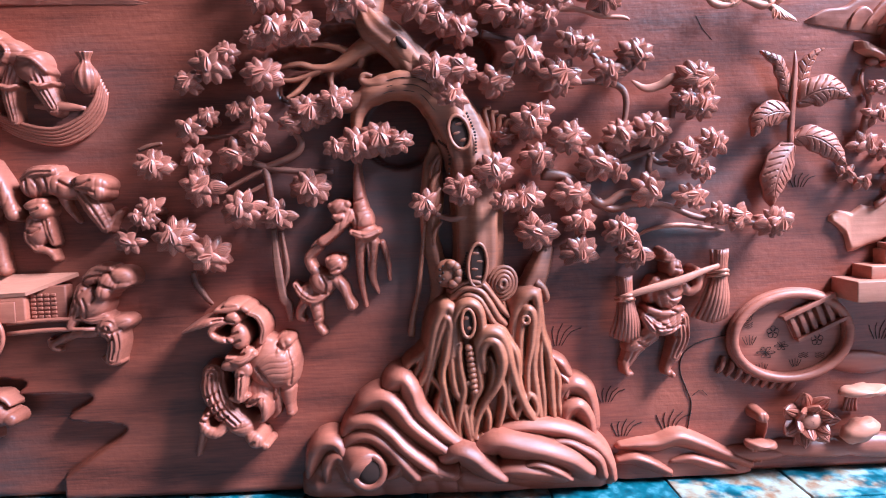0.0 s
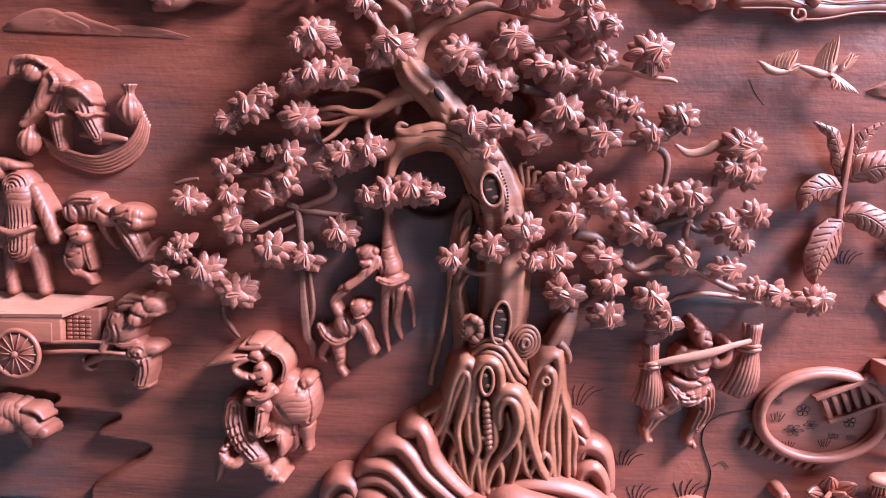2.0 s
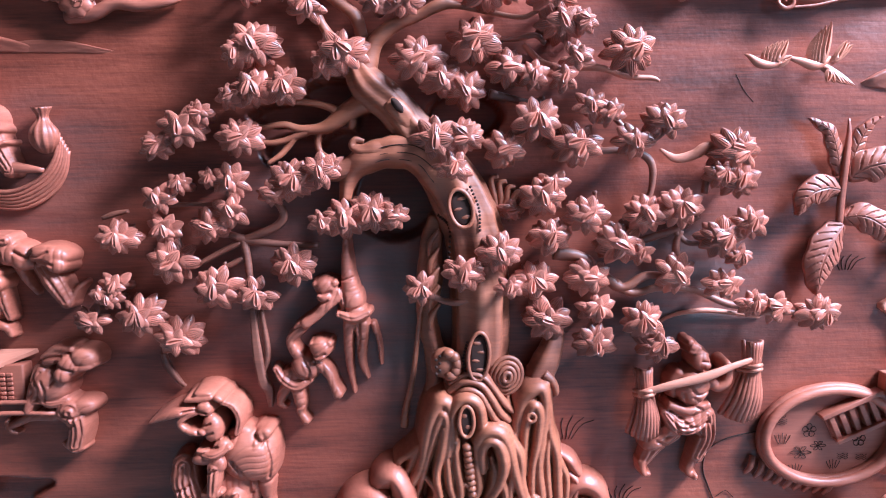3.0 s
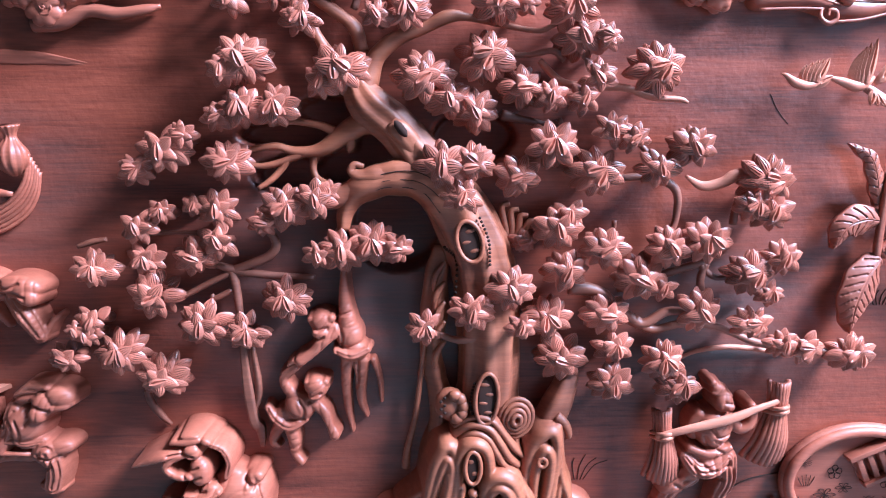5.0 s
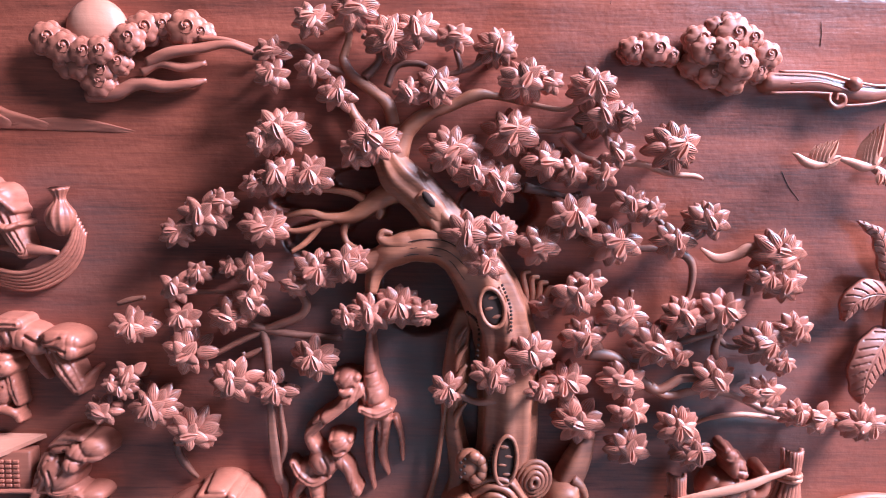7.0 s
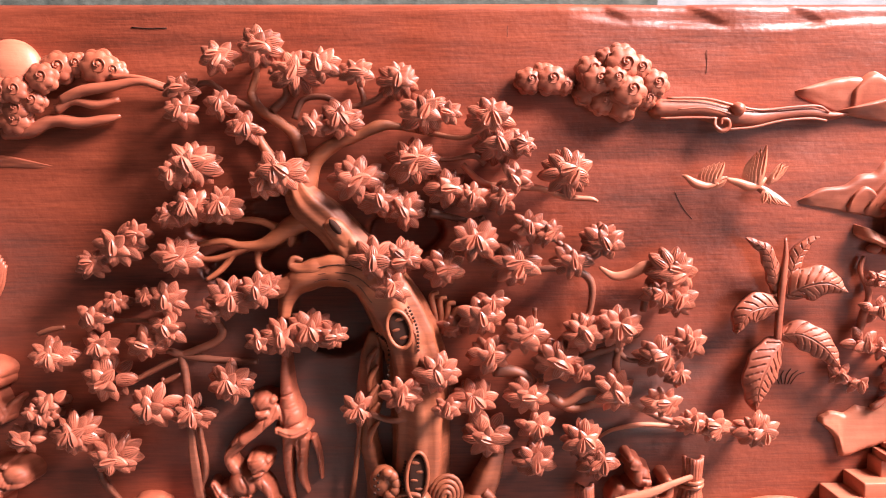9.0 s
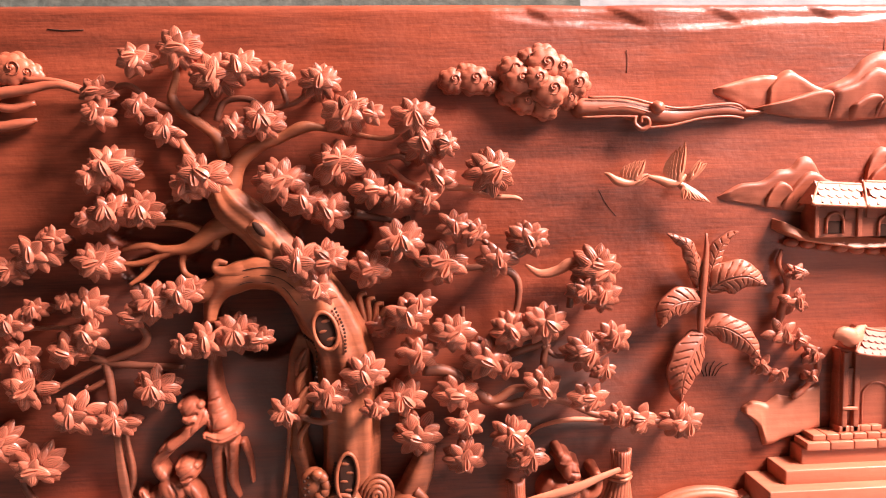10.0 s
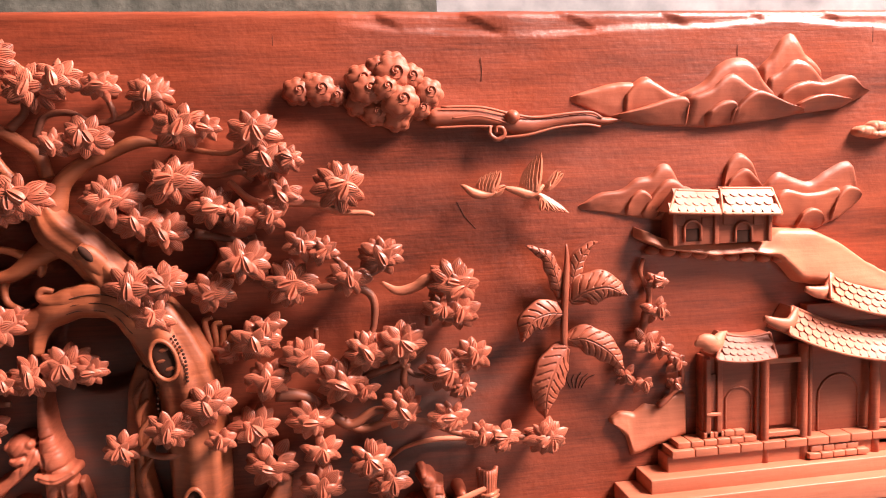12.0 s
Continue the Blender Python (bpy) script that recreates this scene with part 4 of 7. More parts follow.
# left bough
for row in [(-0.292, 0.605, 0.031, 0.054), (-0.322, 0.610, 0.020, 0.046), (-0.325, 0.545, 0.033, 0.049), (-0.293, 0.566, 0.031, 0.052), (-0.390, 0.584, 0.029, 0.055), (-0.364, 0.602, 0.022, 0.048), (-0.388, 0.541, 0.029, 0.047), (-0.449, 0.531, 0.033, 0.058), (-0.379, 0.495, 0.038, 0.050), (-0.318, 0.458, 0.038, 0.059), (-0.265, 0.449, 0.034, 0.059), (-0.215, 0.489, 0.036, 0.051), (-0.456, 0.465, 0.029, 0.052), (-0.427, 0.421, 0.038, 0.053), (-0.374, 0.389, 0.038, 0.055)]:
    rosette(*row, tree, 1.0)
# left tip
for row in [(-0.493, 0.417, 0.029, 0.054), (-0.465, 0.447, 0.022, 0.054), (-0.476, 0.453, 0.018, 0.055)]:
    rosette(*row, tree, 1.0)

# ---- rocks at the foot of the tree ----
def rock_face(name, owner, profile, proud, cut, across, along, spacing, warp, step=0.0032):
    """A carved rock: a swelling face under a crest line, cut into flowing rounded ridges. across, along: the way over the ridges and down them."""
    xs, zs = [p_[0] for p_ in profile], [p_[1] for p_ in profile]
    n = int((xs[-1] - xs[0]) / step)
    bm, grid, m = bmesh.new(), [], 34
    for i in range(n + 1):
        x = xs[0] + (xs[-1] - xs[0]) * i / n
        zt = float(np.interp(x, xs, zs)) + 0.003 * noise.noise(Vector((x * 40, 0, 1)))
        col = []
        for k in range(m + 1):
            v = k / m
            z = -0.0135 + (zt + 0.0135) * v
            e = min(1.0, (x - xs[0]) / 0.03, (xs[-1] - x) / 0.03)
            ph = (x * across[0] + z * across[1]) / spacing + warp * noise.noise(Vector((x * 9, z * 9, 4.0))) + 0.5 * math.sin((x * along[0] + z * along[1]) * 24)
            ridge = abs(math.sin(math.pi * ph)) ** 0.55
            body = proud * math.sqrt(max(0.0, 1 - max(0.0, (v - 0.62) / 0.38) ** 2)) * (0.72 + 0.28 * math.sin(math.pi * min(1, v + 0.2))) * math.sqrt(max(0.0, e))
            col.append(bm.verts.new((x, 0.002 - body * (1 - cut + cut * ridge), z)))
        grid.append(col)
    for A, B in zip(grid, grid[1:]):
        for k in range(m):
            bm.faces.new((A[k], B[k], B[k + 1], A[k + 1]))
    return part(name, bm, CARVED, owner)


def rock_fold(owner, rows, name="rock_fold", slope=1.9):
    """A layer of carved stone: a rounded crest above a long slope."""
    ob = relief_mesh(name, CARVED, [], [[(x, max(z, -0.006), r, y) for x, z, r, y in rows]], step=0.0016, slope=slope, steep=9.0, soft=1, crest=1.0)
    ob.parent = owner
    return ob


rock = thing("carved_rock", "rounded carved wooden rocks with flowing ridges under the roots", "rock")
rock_face("rock_ridge", rock, [(-0.2558, 0.0147), (-0.2227, 0.0553), (-0.1873, 0.0806), (-0.1629, 0.1208), (-0.1235, 0.1394), (-0.1026, 0.1669), (-0.0800, 0.1714), (-0.0603, 0.1459), (-0.0490, 0.1086), (-0.0162, 0.0648), (0.0287, 0.0442), (0.0735, 0.0182), (0.0865, -0.0029)], 0.042, 0.15, (0.82, 0.57), (0.57, -0.82), 0.04, 0.6)
for rows_ in ([(-0.1113, 0.1511, 8.14, 34), (-0.0994, 0.1700, 14.3, 44), (-0.0827, 0.1800, 16, 50), (-0.0691, 0.1623, 16.9, 54), (-0.0594, 0.1340, 16.9, 58), (-0.0381, 0.1083, 16, 60), (-0.0113, 0.0834, 14.3, 60), (0.0186, 0.0612, 10.7, 58)],
              [(-0.1615, 0.1181, 8.15, 34), (-0.1436, 0.1389, 12.6, 44), (-0.1158, 0.1510, 14.3, 52), (-0.0930, 0.1373, 15.1, 58), (-0.0726, 0.1104, 15.1, 62), (-0.0451, 0.0863, 14.2, 64), (-0.0157, 0.0631, 11.6, 64)],
              [(-0.1769, 0.0916, 9.06, 36), (-0.1590, 0.1108, 13.5, 46), (-0.1315, 0.1140, 14.3, 54), (-0.1052, 0.0966, 14.2, 60), (-0.0829, 0.0722, 14.2, 66), (-0.0553, 0.0499, 12.4, 68), (-0.0276, 0.0277, 9.79, 66)],
              [(-0.1852, 0.0629, 8.15, 38), (-0.1637, 0.0852, 12.6, 46), (-0.1360, 0.0904, 13.4, 54), (-0.1079, 0.0730, 13.4, 60), (-0.0872, 0.0506, 13.3, 66), (-0.0668, 0.0259, 10.7, 66)],
              [(-0.2402, 0.0198, 7.36, 22), (-0.2296, 0.0580, 12.7, 32), (-0.2098, 0.0789, 14.5, 38), (-0.1896, 0.0757, 13.5, 42), (-0.1795, 0.0517, 11.7, 46), (-0.1772, 0.0228, 9.03, 46)],
              [(-0.2093, 0.0165, 7.28, 36), (-0.2054, 0.0448, 10.8, 42), (-0.1882, 0.0586, 10.8, 46), (-0.1759, 0.0429, 8.98, 50)],
              [(-0.1082, 0.0237, 7.17, 56), (-0.0931, 0.0383, 10.7, 62), (-0.0872, 0.0536, 8.9, 62)],
              [(-0.0634, 0.0233, 8.94, 60), (-0.0363, 0.0328, 12.5, 64), (-0.0098, 0.0269, 10.7, 66)]):
    rock_fold(rock, rows_)
bm = bmesh.new()
x, z = -0.1430, 0.0398
tube(bm, [(x - 0.03, z + 0.02, 0.03, -0.01), (x - 0.008, z + 0.008, 0.033, -0.045), (x + 0.002, z, 0.03, -0.066)], 20, 4, cap=True)
horn = part("rock_shell", bm, CARVED, rock)
bm = bmesh.new()
ringed(bm, x + 0.002, z, -0.066, 0.024, 0.0065, 0, 1.08)
part("shell_lip", bm, CARVED, horn)
bm = bmesh.new()
# near-black disc paints the shade within the lip
ball(bm, x + 0.004, z, -0.0685, 0.019, 0.021, 0.003)
part("mouth_shade", bm, CUT_SHADE, horn, "near-black disc painting the shade in the shell's mouth")
stones = thing("carved_boulder", "layered carved wooden boulders leaning against the trunk", "rock")
rock_face("boulder", stones, [(-0.0229, 0.0096), (-0.0075, 0.0484), (0.0200, 0.0585), (0.0561, 0.0576), (0.1108, 0.0605), (0.1654, 0.0640), (0.2203, 0.0527), (0.2480, 0.0300), (0.2600, -0.0020)], 0.046, 0.12, (0.35, 0.94), (1, 0), 0.04, 0.6)
for rows_ in ([(-0.0178, 0.0548, 11.6, 66), (0.0016, 0.0658, 15, 76), (0.0241, 0.0581, 14.9, 80), (0.0447, 0.0391, 13.2, 80), (0.0691, 0.0209, 9.72, 78)],
              [(0.0199, 0.0508, 8.05, 60), (0.0432, 0.0685, 14.2, 66), (0.0660, 0.0787, 17.7, 72), (0.1019, 0.0706, 19.4, 74), (0.1420, 0.0590, 18.6, 72), (0.1804, 0.0422, 16.1, 66), (0.2084, 0.0202, 12.6, 60)],
              [(0.0545, 0.0277, 8.92, 66), (0.0880, 0.0340, 12.4, 72), (0.1235, 0.0288, 13.3, 72), (0.1691, 0.0170, 10.7, 66)],
              [(0.1020, 0.0378, 5.32, 74), (0.1246, 0.0420, 7.95, 78), (0.1540, 0.0290, 7.98, 76), (0.1772, 0.0127, 5.35, 70)],
              [(0.0542, 0.0756, 7.23, 46), (0.0777, 0.0908, 11.7, 50), (0.1101, 0.0947, 14.4, 52), (0.1555, 0.0893, 15.3, 50), (0.1961, 0.0750, 14.5, 46), (0.2259, 0.0536, 12.8, 42), (0.2444, 0.0276, 11.9, 40), (0.2519, 0.0001, 9.19, 38)],
              [(0.1266, 0.0674, 4.48, 58), (0.1717, 0.0691, 7.18, 58), (0.1990, 0.0561, 9.01, 56), (0.2251, 0.0368, 9.96, 52), (0.2348, 0.0086, 9.11, 48)]):
    rock_fold(stones, rows_, "boulder_fold")
for rows_ in ([(0.1583, 0.2000, 7.33, 22), (0.1730, 0.1883, 10.1, 26), (0.1841, 0.1715, 9.18, 24)], [(0.1672, 0.1746, 5.49, 26), (0.1827, 0.1582, 7.31, 30), (0.1790, 0.1373, 7.33, 28)], [(0.1701, 0.1147, 13, 14), (0.1766, 0.1450, 15.7, 22), (0.1949, 0.1542, 16.5, 24), (0.2136, 0.1416, 15.7, 22), (0.2233, 0.1136, 13.9, 18), (0.2275, 0.0818, 12.1, 14)],
              [(0.1753, 0.0809, 11.1, 22), (0.1818, 0.1115, 12.8, 30), (0.1999, 0.1207, 12.8, 32), (0.2152, 0.1001, 12, 28), (0.2213, 0.0730, 10.2, 24)]):
    rock_fold(stones, rows_, "crag", 1.5)
hill = thing("carved_hill", "low carved wooden hill with a soft crest", "hill")
rock_face("hill_fold", hill, [(0.2524, -0.0029), (0.2760, 0.0335), (0.3130, 0.0412), (0.3502, 0.0640), (0.3872, 0.0530), (0.4428, 0.0271), (0.4894, 0.0053), (0.4988, -0.0027)], 0.016, 0.10, (0.25, 0.97), (1, 0), 0.04, 0.4)
for rows_ in ([(0.2726, 0.0427, 3.75, 12), (0.3016, 0.0448, 6.54, 16), (0.3340, 0.0469, 8.4, 18), (0.3664, 0.0567, 10.2, 20), (0.4006, 0.0453, 9.34, 19), (0.4434, 0.0250, 7.51, 16), (0.4927, 0.0020, 4.72, 12)], [(0.2693, 0.0193, 4.68, 16), (0.2959, 0.0242, 7.45, 22), (0.3239, 0.0134, 7.46, 22), (0.3534, -0.0030, 5.62, 18)], [(0.3580, 0.0153, 3.75, 16), (0.3897, 0.0193, 6.54, 20), (0.4246, 0.0081, 6.55, 20), (0.4632, -0.0056, 4.71, 14)]):
    rock_fold(hill, rows_, "hill_crest")


# ---- carved figures: each one skin ----
def figure(name, label, category, balls, strands, step=0.0011, mat=None, group="", cuts=()):
    """A carved figure, one skin in relief."""
    return tagged(relief_mesh(name, mat or CARVED, balls, strands, cuts, step, rough=0.0012), label, category, group)


figure("monkey_figure", "carved wooden monkey hanging by one arm from a branch", "carving",
       [(-0.1714, 0.4524, 16.9, 15.1, 30, 0), (-0.1737, 0.4395, 10.6, 7.94, 38, 0), (-0.1849, 0.4565, 6.19, 5.3, 34, 0), (-0.1590, 0.4584, 6.18, 6.18, 36, 0), (-0.1383, 0.4341, 18.8, 24.2, 22, -14), (-0.1321, 0.4105, 19.7, 14.4, 22, -10), (-0.1262, 0.3866, 8.12, 16.2, 18, -8)],
       [[(-0.1420, 0.5195, 4.42, 30), (-0.1421, 0.4948, 7.08, 30), (-0.1415, 0.4727, 8.88, 28), (-0.1390, 0.4503, 12.5, 26)], [(-0.1533, 0.4421, 9.78, 30), (-0.1694, 0.4286, 8.86, 34), (-0.1842, 0.4131, 7.09, 34), (-0.2007, 0.4012, 7.98, 34)], [(-0.2096, 0.3998, 3.55, 34), (-0.2172, 0.3945, 2.67, 32)],
        [(-0.1416, 0.4008, 8.99, 20), (-0.1442, 0.3689, 7.23, 16), (-0.1434, 0.3319, 5.46, 12), (-0.1380, 0.2925, 2.75, 8)], [(-0.1222, 0.3955, 9.01, 18), (-0.1256, 0.3635, 7.25, 14), (-0.1252, 0.3356, 5.47, 10), (-0.1180, 0.3139, 2.74, 8)], [(-0.1082, 0.3946, 4.53, 12), (-0.1003, 0.3667, 3.64, 10), (-0.0981, 0.3341, 2.75, 6)],
        ([(-0.1541, 0.4138, 5.32, 34), (-0.1338, 0.4079, 6.21, 36), (-0.1136, 0.4140, 5.35, 30)], 2)],
       cuts=[[(-0.1843, 0.4495, 1.81, 4), (-0.1755, 0.4437, 1.82, 4), (-0.1645, 0.4470, 1.82, 4)], [(-0.1834, 0.4331, 1.45, 3), (-0.1762, 0.4301, 1.46, 3), (-0.1688, 0.4344, 1.46, 3)], [(-0.1564, 0.4667, 1.81, 4), (-0.1457, 0.4627, 1.81, 4), (-0.1329, 0.4659, 1.81, 4)], [(-0.1564, 0.4276, 1.82, 3), (-0.1404, 0.4197, 1.82, 3), (-0.1220, 0.4236, 1.82, 3)], [(-0.1500, 0.4483, 1.82, 4), (-0.1452, 0.4336, 1.82, 4), (-0.1476, 0.4191, 1.82, 4)], [(-0.1275, 0.3992, 1.82, 4), (-0.1275, 0.3763, 1.83, 4), (-0.1301, 0.3581, 1.83, 4)]])
figure("monkey_figure", "carved wooden monkey in a jacket reaching up", "carving",
       [(-0.1816, 0.3644, 16.1, 15.2, 30, 0), (-0.1830, 0.3545, 9.77, 7.11, 37, 0), (-0.1932, 0.3706, 5.34, 5.34, 34, 0), (-0.1693, 0.3716, 5.34, 5.34, 34, 0), (-0.2056, 0.3353, 21.6, 19.8, 20, 30), (-0.2290, 0.3222, 18.1, 11.7, 18, -25), (-0.2197, 0.3100, 14.5, 10.9, 18, 0)],
       [[(-0.2084, 0.3465, 9, 22), (-0.2200, 0.3598, 8.07, 24), (-0.2243, 0.3764, 7.15, 26), (-0.2087, 0.3923, 7.13, 30)], [(-0.1869, 0.3405, 8.99, 24), (-0.1729, 0.3276, 8.09, 26), (-0.1663, 0.3113, 6.29, 28), (-0.1598, 0.2965, 8.09, 28)], [(-0.2195, 0.3085, 10.8, 20), (-0.2152, 0.2845, 9.05, 20), (-0.2154, 0.2658, 6.35, 18), (-0.2075, 0.2549, 6.35, 20)], [(-0.2327, 0.3084, 9.06, 16), (-0.2428, 0.2919, 7.27, 14), (-0.2453, 0.2792, 5.46, 14), (-0.2382, 0.2752, 4.55, 14)],
        ([(-0.2485, 0.3326, 5.4, 22), (-0.2370, 0.3173, 7.18, 26), (-0.2183, 0.3078, 7.18, 28), (-0.1985, 0.3176, 5.39, 26)], 2)],
       cuts=[[(-0.1957, 0.3586, 1.83, 4), (-0.1868, 0.3537, 1.83, 4), (-0.1757, 0.3579, 1.83, 4)], [(-0.1929, 0.3437, 1.46, 3), (-0.1857, 0.3416, 1.46, 3), (-0.1782, 0.3450, 1.46, 3)], [(-0.2240, 0.3376, 1.83, 4), (-0.2173, 0.3263, 1.83, 4), (-0.2040, 0.3184, 1.83, 4)], [(-0.2054, 0.3461, 1.83, 4), (-0.1987, 0.3330, 1.83, 4), (-0.2012, 0.3183, 1.83, 4)], [(-0.2252, 0.2783, 1.47, 3), (-0.2180, 0.2752, 1.47, 3), (-0.2086, 0.2795, 1.47, 3)]])
figure("ox_rider_figure", "carved wooden herd boy with a cape riding an ox", "carving",
       [(-0.3397, 0.2891, 12.2, 11.3, 60, 0), (-0.3444, 0.3029, 21.7, 5.21, 62, -6), (-0.3632, 0.3015, 6.96, 4.35, 60, -20), (-0.3414, 0.3098, 13, 4.34, 62, 0), (-0.3211, 0.3029, 7.83, 5.22, 62, 25), (-0.3324, 0.2594, 14.9, 21.1, 54, -6), (-0.3448, 0.2157, 19.3, 10.5, 56, -8), (-0.3217, 0.2322, 13.2, 9.68, 54, -20), (-0.3261, 0.2069, 11.4, 13.2, 56, 0)],
       [[(-0.4173, 0.2700, 1.74, 64), (-0.3964, 0.2784, 5.2, 66), (-0.3757, 0.2850, 6.05, 68), (-0.3554, 0.2891, 3.47, 66)], [(-0.3515, 0.2847, 5.22, 62), (-0.3669, 0.2786, 5.21, 64), (-0.3744, 0.2683, 5.21, 64), (-0.3629, 0.2573, 5.22, 64), (-0.3441, 0.2548, 5.22, 64)], ([(-0.3177, 0.2964, 4.37, 56), (-0.3029, 0.2884, 5.26, 54), (-0.2956, 0.2700, 5.28, 52), (-0.3007, 0.2483, 4.41, 50)], 2), ([(-0.3519, 0.2258, 5.25, 60), (-0.3312, 0.2224, 6.98, 64), (-0.3099, 0.2313, 5.25, 60)], 3),
        ([(-0.3312, 0.2013, 11.4, 58), (-0.3335, 0.1813, 9.66, 60), (-0.3362, 0.1644, 7.92, 60)], 3), [(-0.3491, 0.1626, 4.4, 58), (-0.3365, 0.1599, 5.28, 60), (-0.3244, 0.1651, 4.41, 58)]],
       cuts=[[(-0.3691, 0.2870, 1.46, 5), (-0.3536, 0.2882, 1.46, 5), (-0.3375, 0.2839, 1.46, 5)], [(-0.3621, 0.2752, 1.28, 3), (-0.3550, 0.2722, 1.28, 3), (-0.3475, 0.2756, 1.28, 3)], [(-0.3599, 0.2412, 1.65, 5), (-0.3439, 0.2341, 1.65, 5), (-0.3252, 0.2417, 1.65, 5)], [(-0.3534, 0.2630, 1.65, 4), (-0.3451, 0.2497, 1.65, 4), (-0.3302, 0.2547, 1.65, 4)], [(-0.3662, 0.2301, 1.65, 4), (-0.3502, 0.2238, 1.65, 4), (-0.3260, 0.2322, 1.65, 4)], [(-0.3700, 0.1957, 1.66, 4), (-0.3539, 0.1903, 1.66, 4), (-0.3277, 0.2005, 1.66, 4)], [(-0.3494, 0.2694, 1.46, 4), (-0.3406, 0.2644, 1.47, 4), (-0.3332, 0.2678, 1.47, 4)]])
figure("ox_figure", "carved wooden water ox with curved horns and lowered head", "carving",
       [(-0.2902, 0.2112, 45.2, 41.6, 24, 20), (-0.2692, 0.2109, 23.5, 45.2, 26, 0), (-0.3169, 0.1662, 36.3, 27.2, 24, 0), (-0.3392, 0.1161, 23.3, 17.9, 44, 35), (-0.3183, 0.0927, 17, 13.4, 48, 35), (-0.3024, 0.0817, 7.14, 6.25, 50, 0), (-0.3820, 0.1711, 21.6, 30.6, 32, -10), (-0.2641, 0.2456, 12.4, 8.88, 44, -20), (-0.2973, 0.2430, 17.9, 12.5, 34, 0)],
       [([(-0.3828, 0.1963, 18, 30), (-0.3808, 0.1722, 20.6, 36), (-0.3684, 0.1441, 19.7, 42), (-0.3456, 0.1207, 17.9, 46)], 5), [(-0.3604, 0.1226, 7.11, 50), (-0.3743, 0.1081, 8.87, 54), (-0.3916, 0.1125, 8.86, 54), (-0.3960, 0.1272, 7.08, 54), (-0.3884, 0.1378, 3.54, 54)], [(-0.3253, 0.1502, 6.22, 50), (-0.3081, 0.1579, 7.97, 54), (-0.3000, 0.1449, 7.97, 54), (-0.3009, 0.1286, 6.21, 54), (-0.3082, 0.1235, 2.66, 54)],
        [(-0.2699, 0.1631, 12.8, 20), (-0.2683, 0.1386, 8.25, 16), (-0.2662, 0.1244, 7.34, 16)], [(-0.2885, 0.1546, 10.9, 20), (-0.2873, 0.1294, 7.34, 14), (-0.2938, 0.1187, 4.6, 12)], [(-0.4020, 0.1262, 7.3, 18), (-0.4125, 0.0871, 5.52, 12), (-0.4209, 0.0577, 3.7, 8)], [(-0.2680, 0.2412, 5.31, 48), (-0.2768, 0.2263, 5.3, 52), (-0.2849, 0.2069, 3.54, 52)]],
       cuts=[[(-0.4068, 0.1553, 1.84, 5), (-0.3890, 0.1470, 1.84, 5), (-0.3701, 0.1575, 1.84, 5)], [(-0.4039, 0.1420, 1.84, 5), (-0.3843, 0.1336, 1.84, 5), (-0.3634, 0.1459, 1.84, 5)], [(-0.3992, 0.1286, 1.84, 5), (-0.3777, 0.1201, 1.85, 5), (-0.3568, 0.1343, 1.85, 5)], [(-0.4062, 0.1700, 1.84, 4), (-0.3901, 0.1637, 1.84, 4), (-0.3713, 0.1723, 1.84, 4)], [(-0.3390, 0.0935, 1.67, 4), (-0.3283, 0.0873, 1.67, 4), (-0.3189, 0.0907, 1.67, 4)], [(-0.3256, 0.0701, 1.49, 4), (-0.3160, 0.0754, 1.49, 4), (-0.3070, 0.0712, 1.49, 4)], [(-0.2755, 0.2439, 2.75, 7), (-0.2704, 0.2371, 2.75, 7), (-0.2670, 0.2324, 2.75, 7)], [(-0.3086, 0.2077, 2.76, 6), (-0.2917, 0.1808, 2.76, 6), (-0.2896, 0.1506, 2.77, 6)], [(-0.3460, 0.1621, 2.76, 5), (-0.3265, 0.1519, 2.77, 5), (-0.3022, 0.1603, 2.77, 5)], [(-0.2620, 0.2315, 1.84, 4), (-0.2560, 0.2051, 1.84, 4), (-0.2611, 0.1771, 1.85, 4)]])
figure("sower_figure", "carved wooden farmer in a hat bending over a boat", "carving",
       [(-0.6994, 0.7190, 16, 17, 36, 0), (-0.7109, 0.7282, 26, 10, 36, -30), (-0.6632, 0.7094, 34, 18, 26, 28), (-0.6321, 0.6859, 24, 26, 24, 30)],
       [[(-0.6754, 0.7022, 12, 34), (-0.6913, 0.6700, 9, 36), (-0.7185, 0.6389, 6, 34)], ([(-0.6278, 0.6799, 20, 24), (-0.6169, 0.6499, 16, 22), (-0.6050, 0.6223, 13, 18)], 5), ([(-0.6596, 0.6836, 15, 20), (-0.6701, 0.6487, 12, 22), (-0.6671, 0.6050, 9, 18)], 4),
        [(-0.6409, 0.6969, 4, 46), (-0.6210, 0.6930, 4, 48), (-0.6069, 0.6760, 4, 36)],
        [(-0.7298, 0.7150, 4, 44), (-0.7197, 0.7358, 5, 48), (-0.6921, 0.7397, 5, 48), (-0.6743, 0.7297, 4, 42)], [(-0.6285, 0.6583, 3, 40), (-0.6150, 0.6534, 3.5, 44), (-0.6002, 0.6589, 3, 36)], [(-0.6790, 0.6572, 3, 36), (-0.6663, 0.6522, 3.5, 40), (-0.6533, 0.6560, 3, 36)], [(-0.6675, 0.7179, 3, 42), (-0.6588, 0.7051, 3, 46), (-0.6666, 0.6921, 3, 44)]])
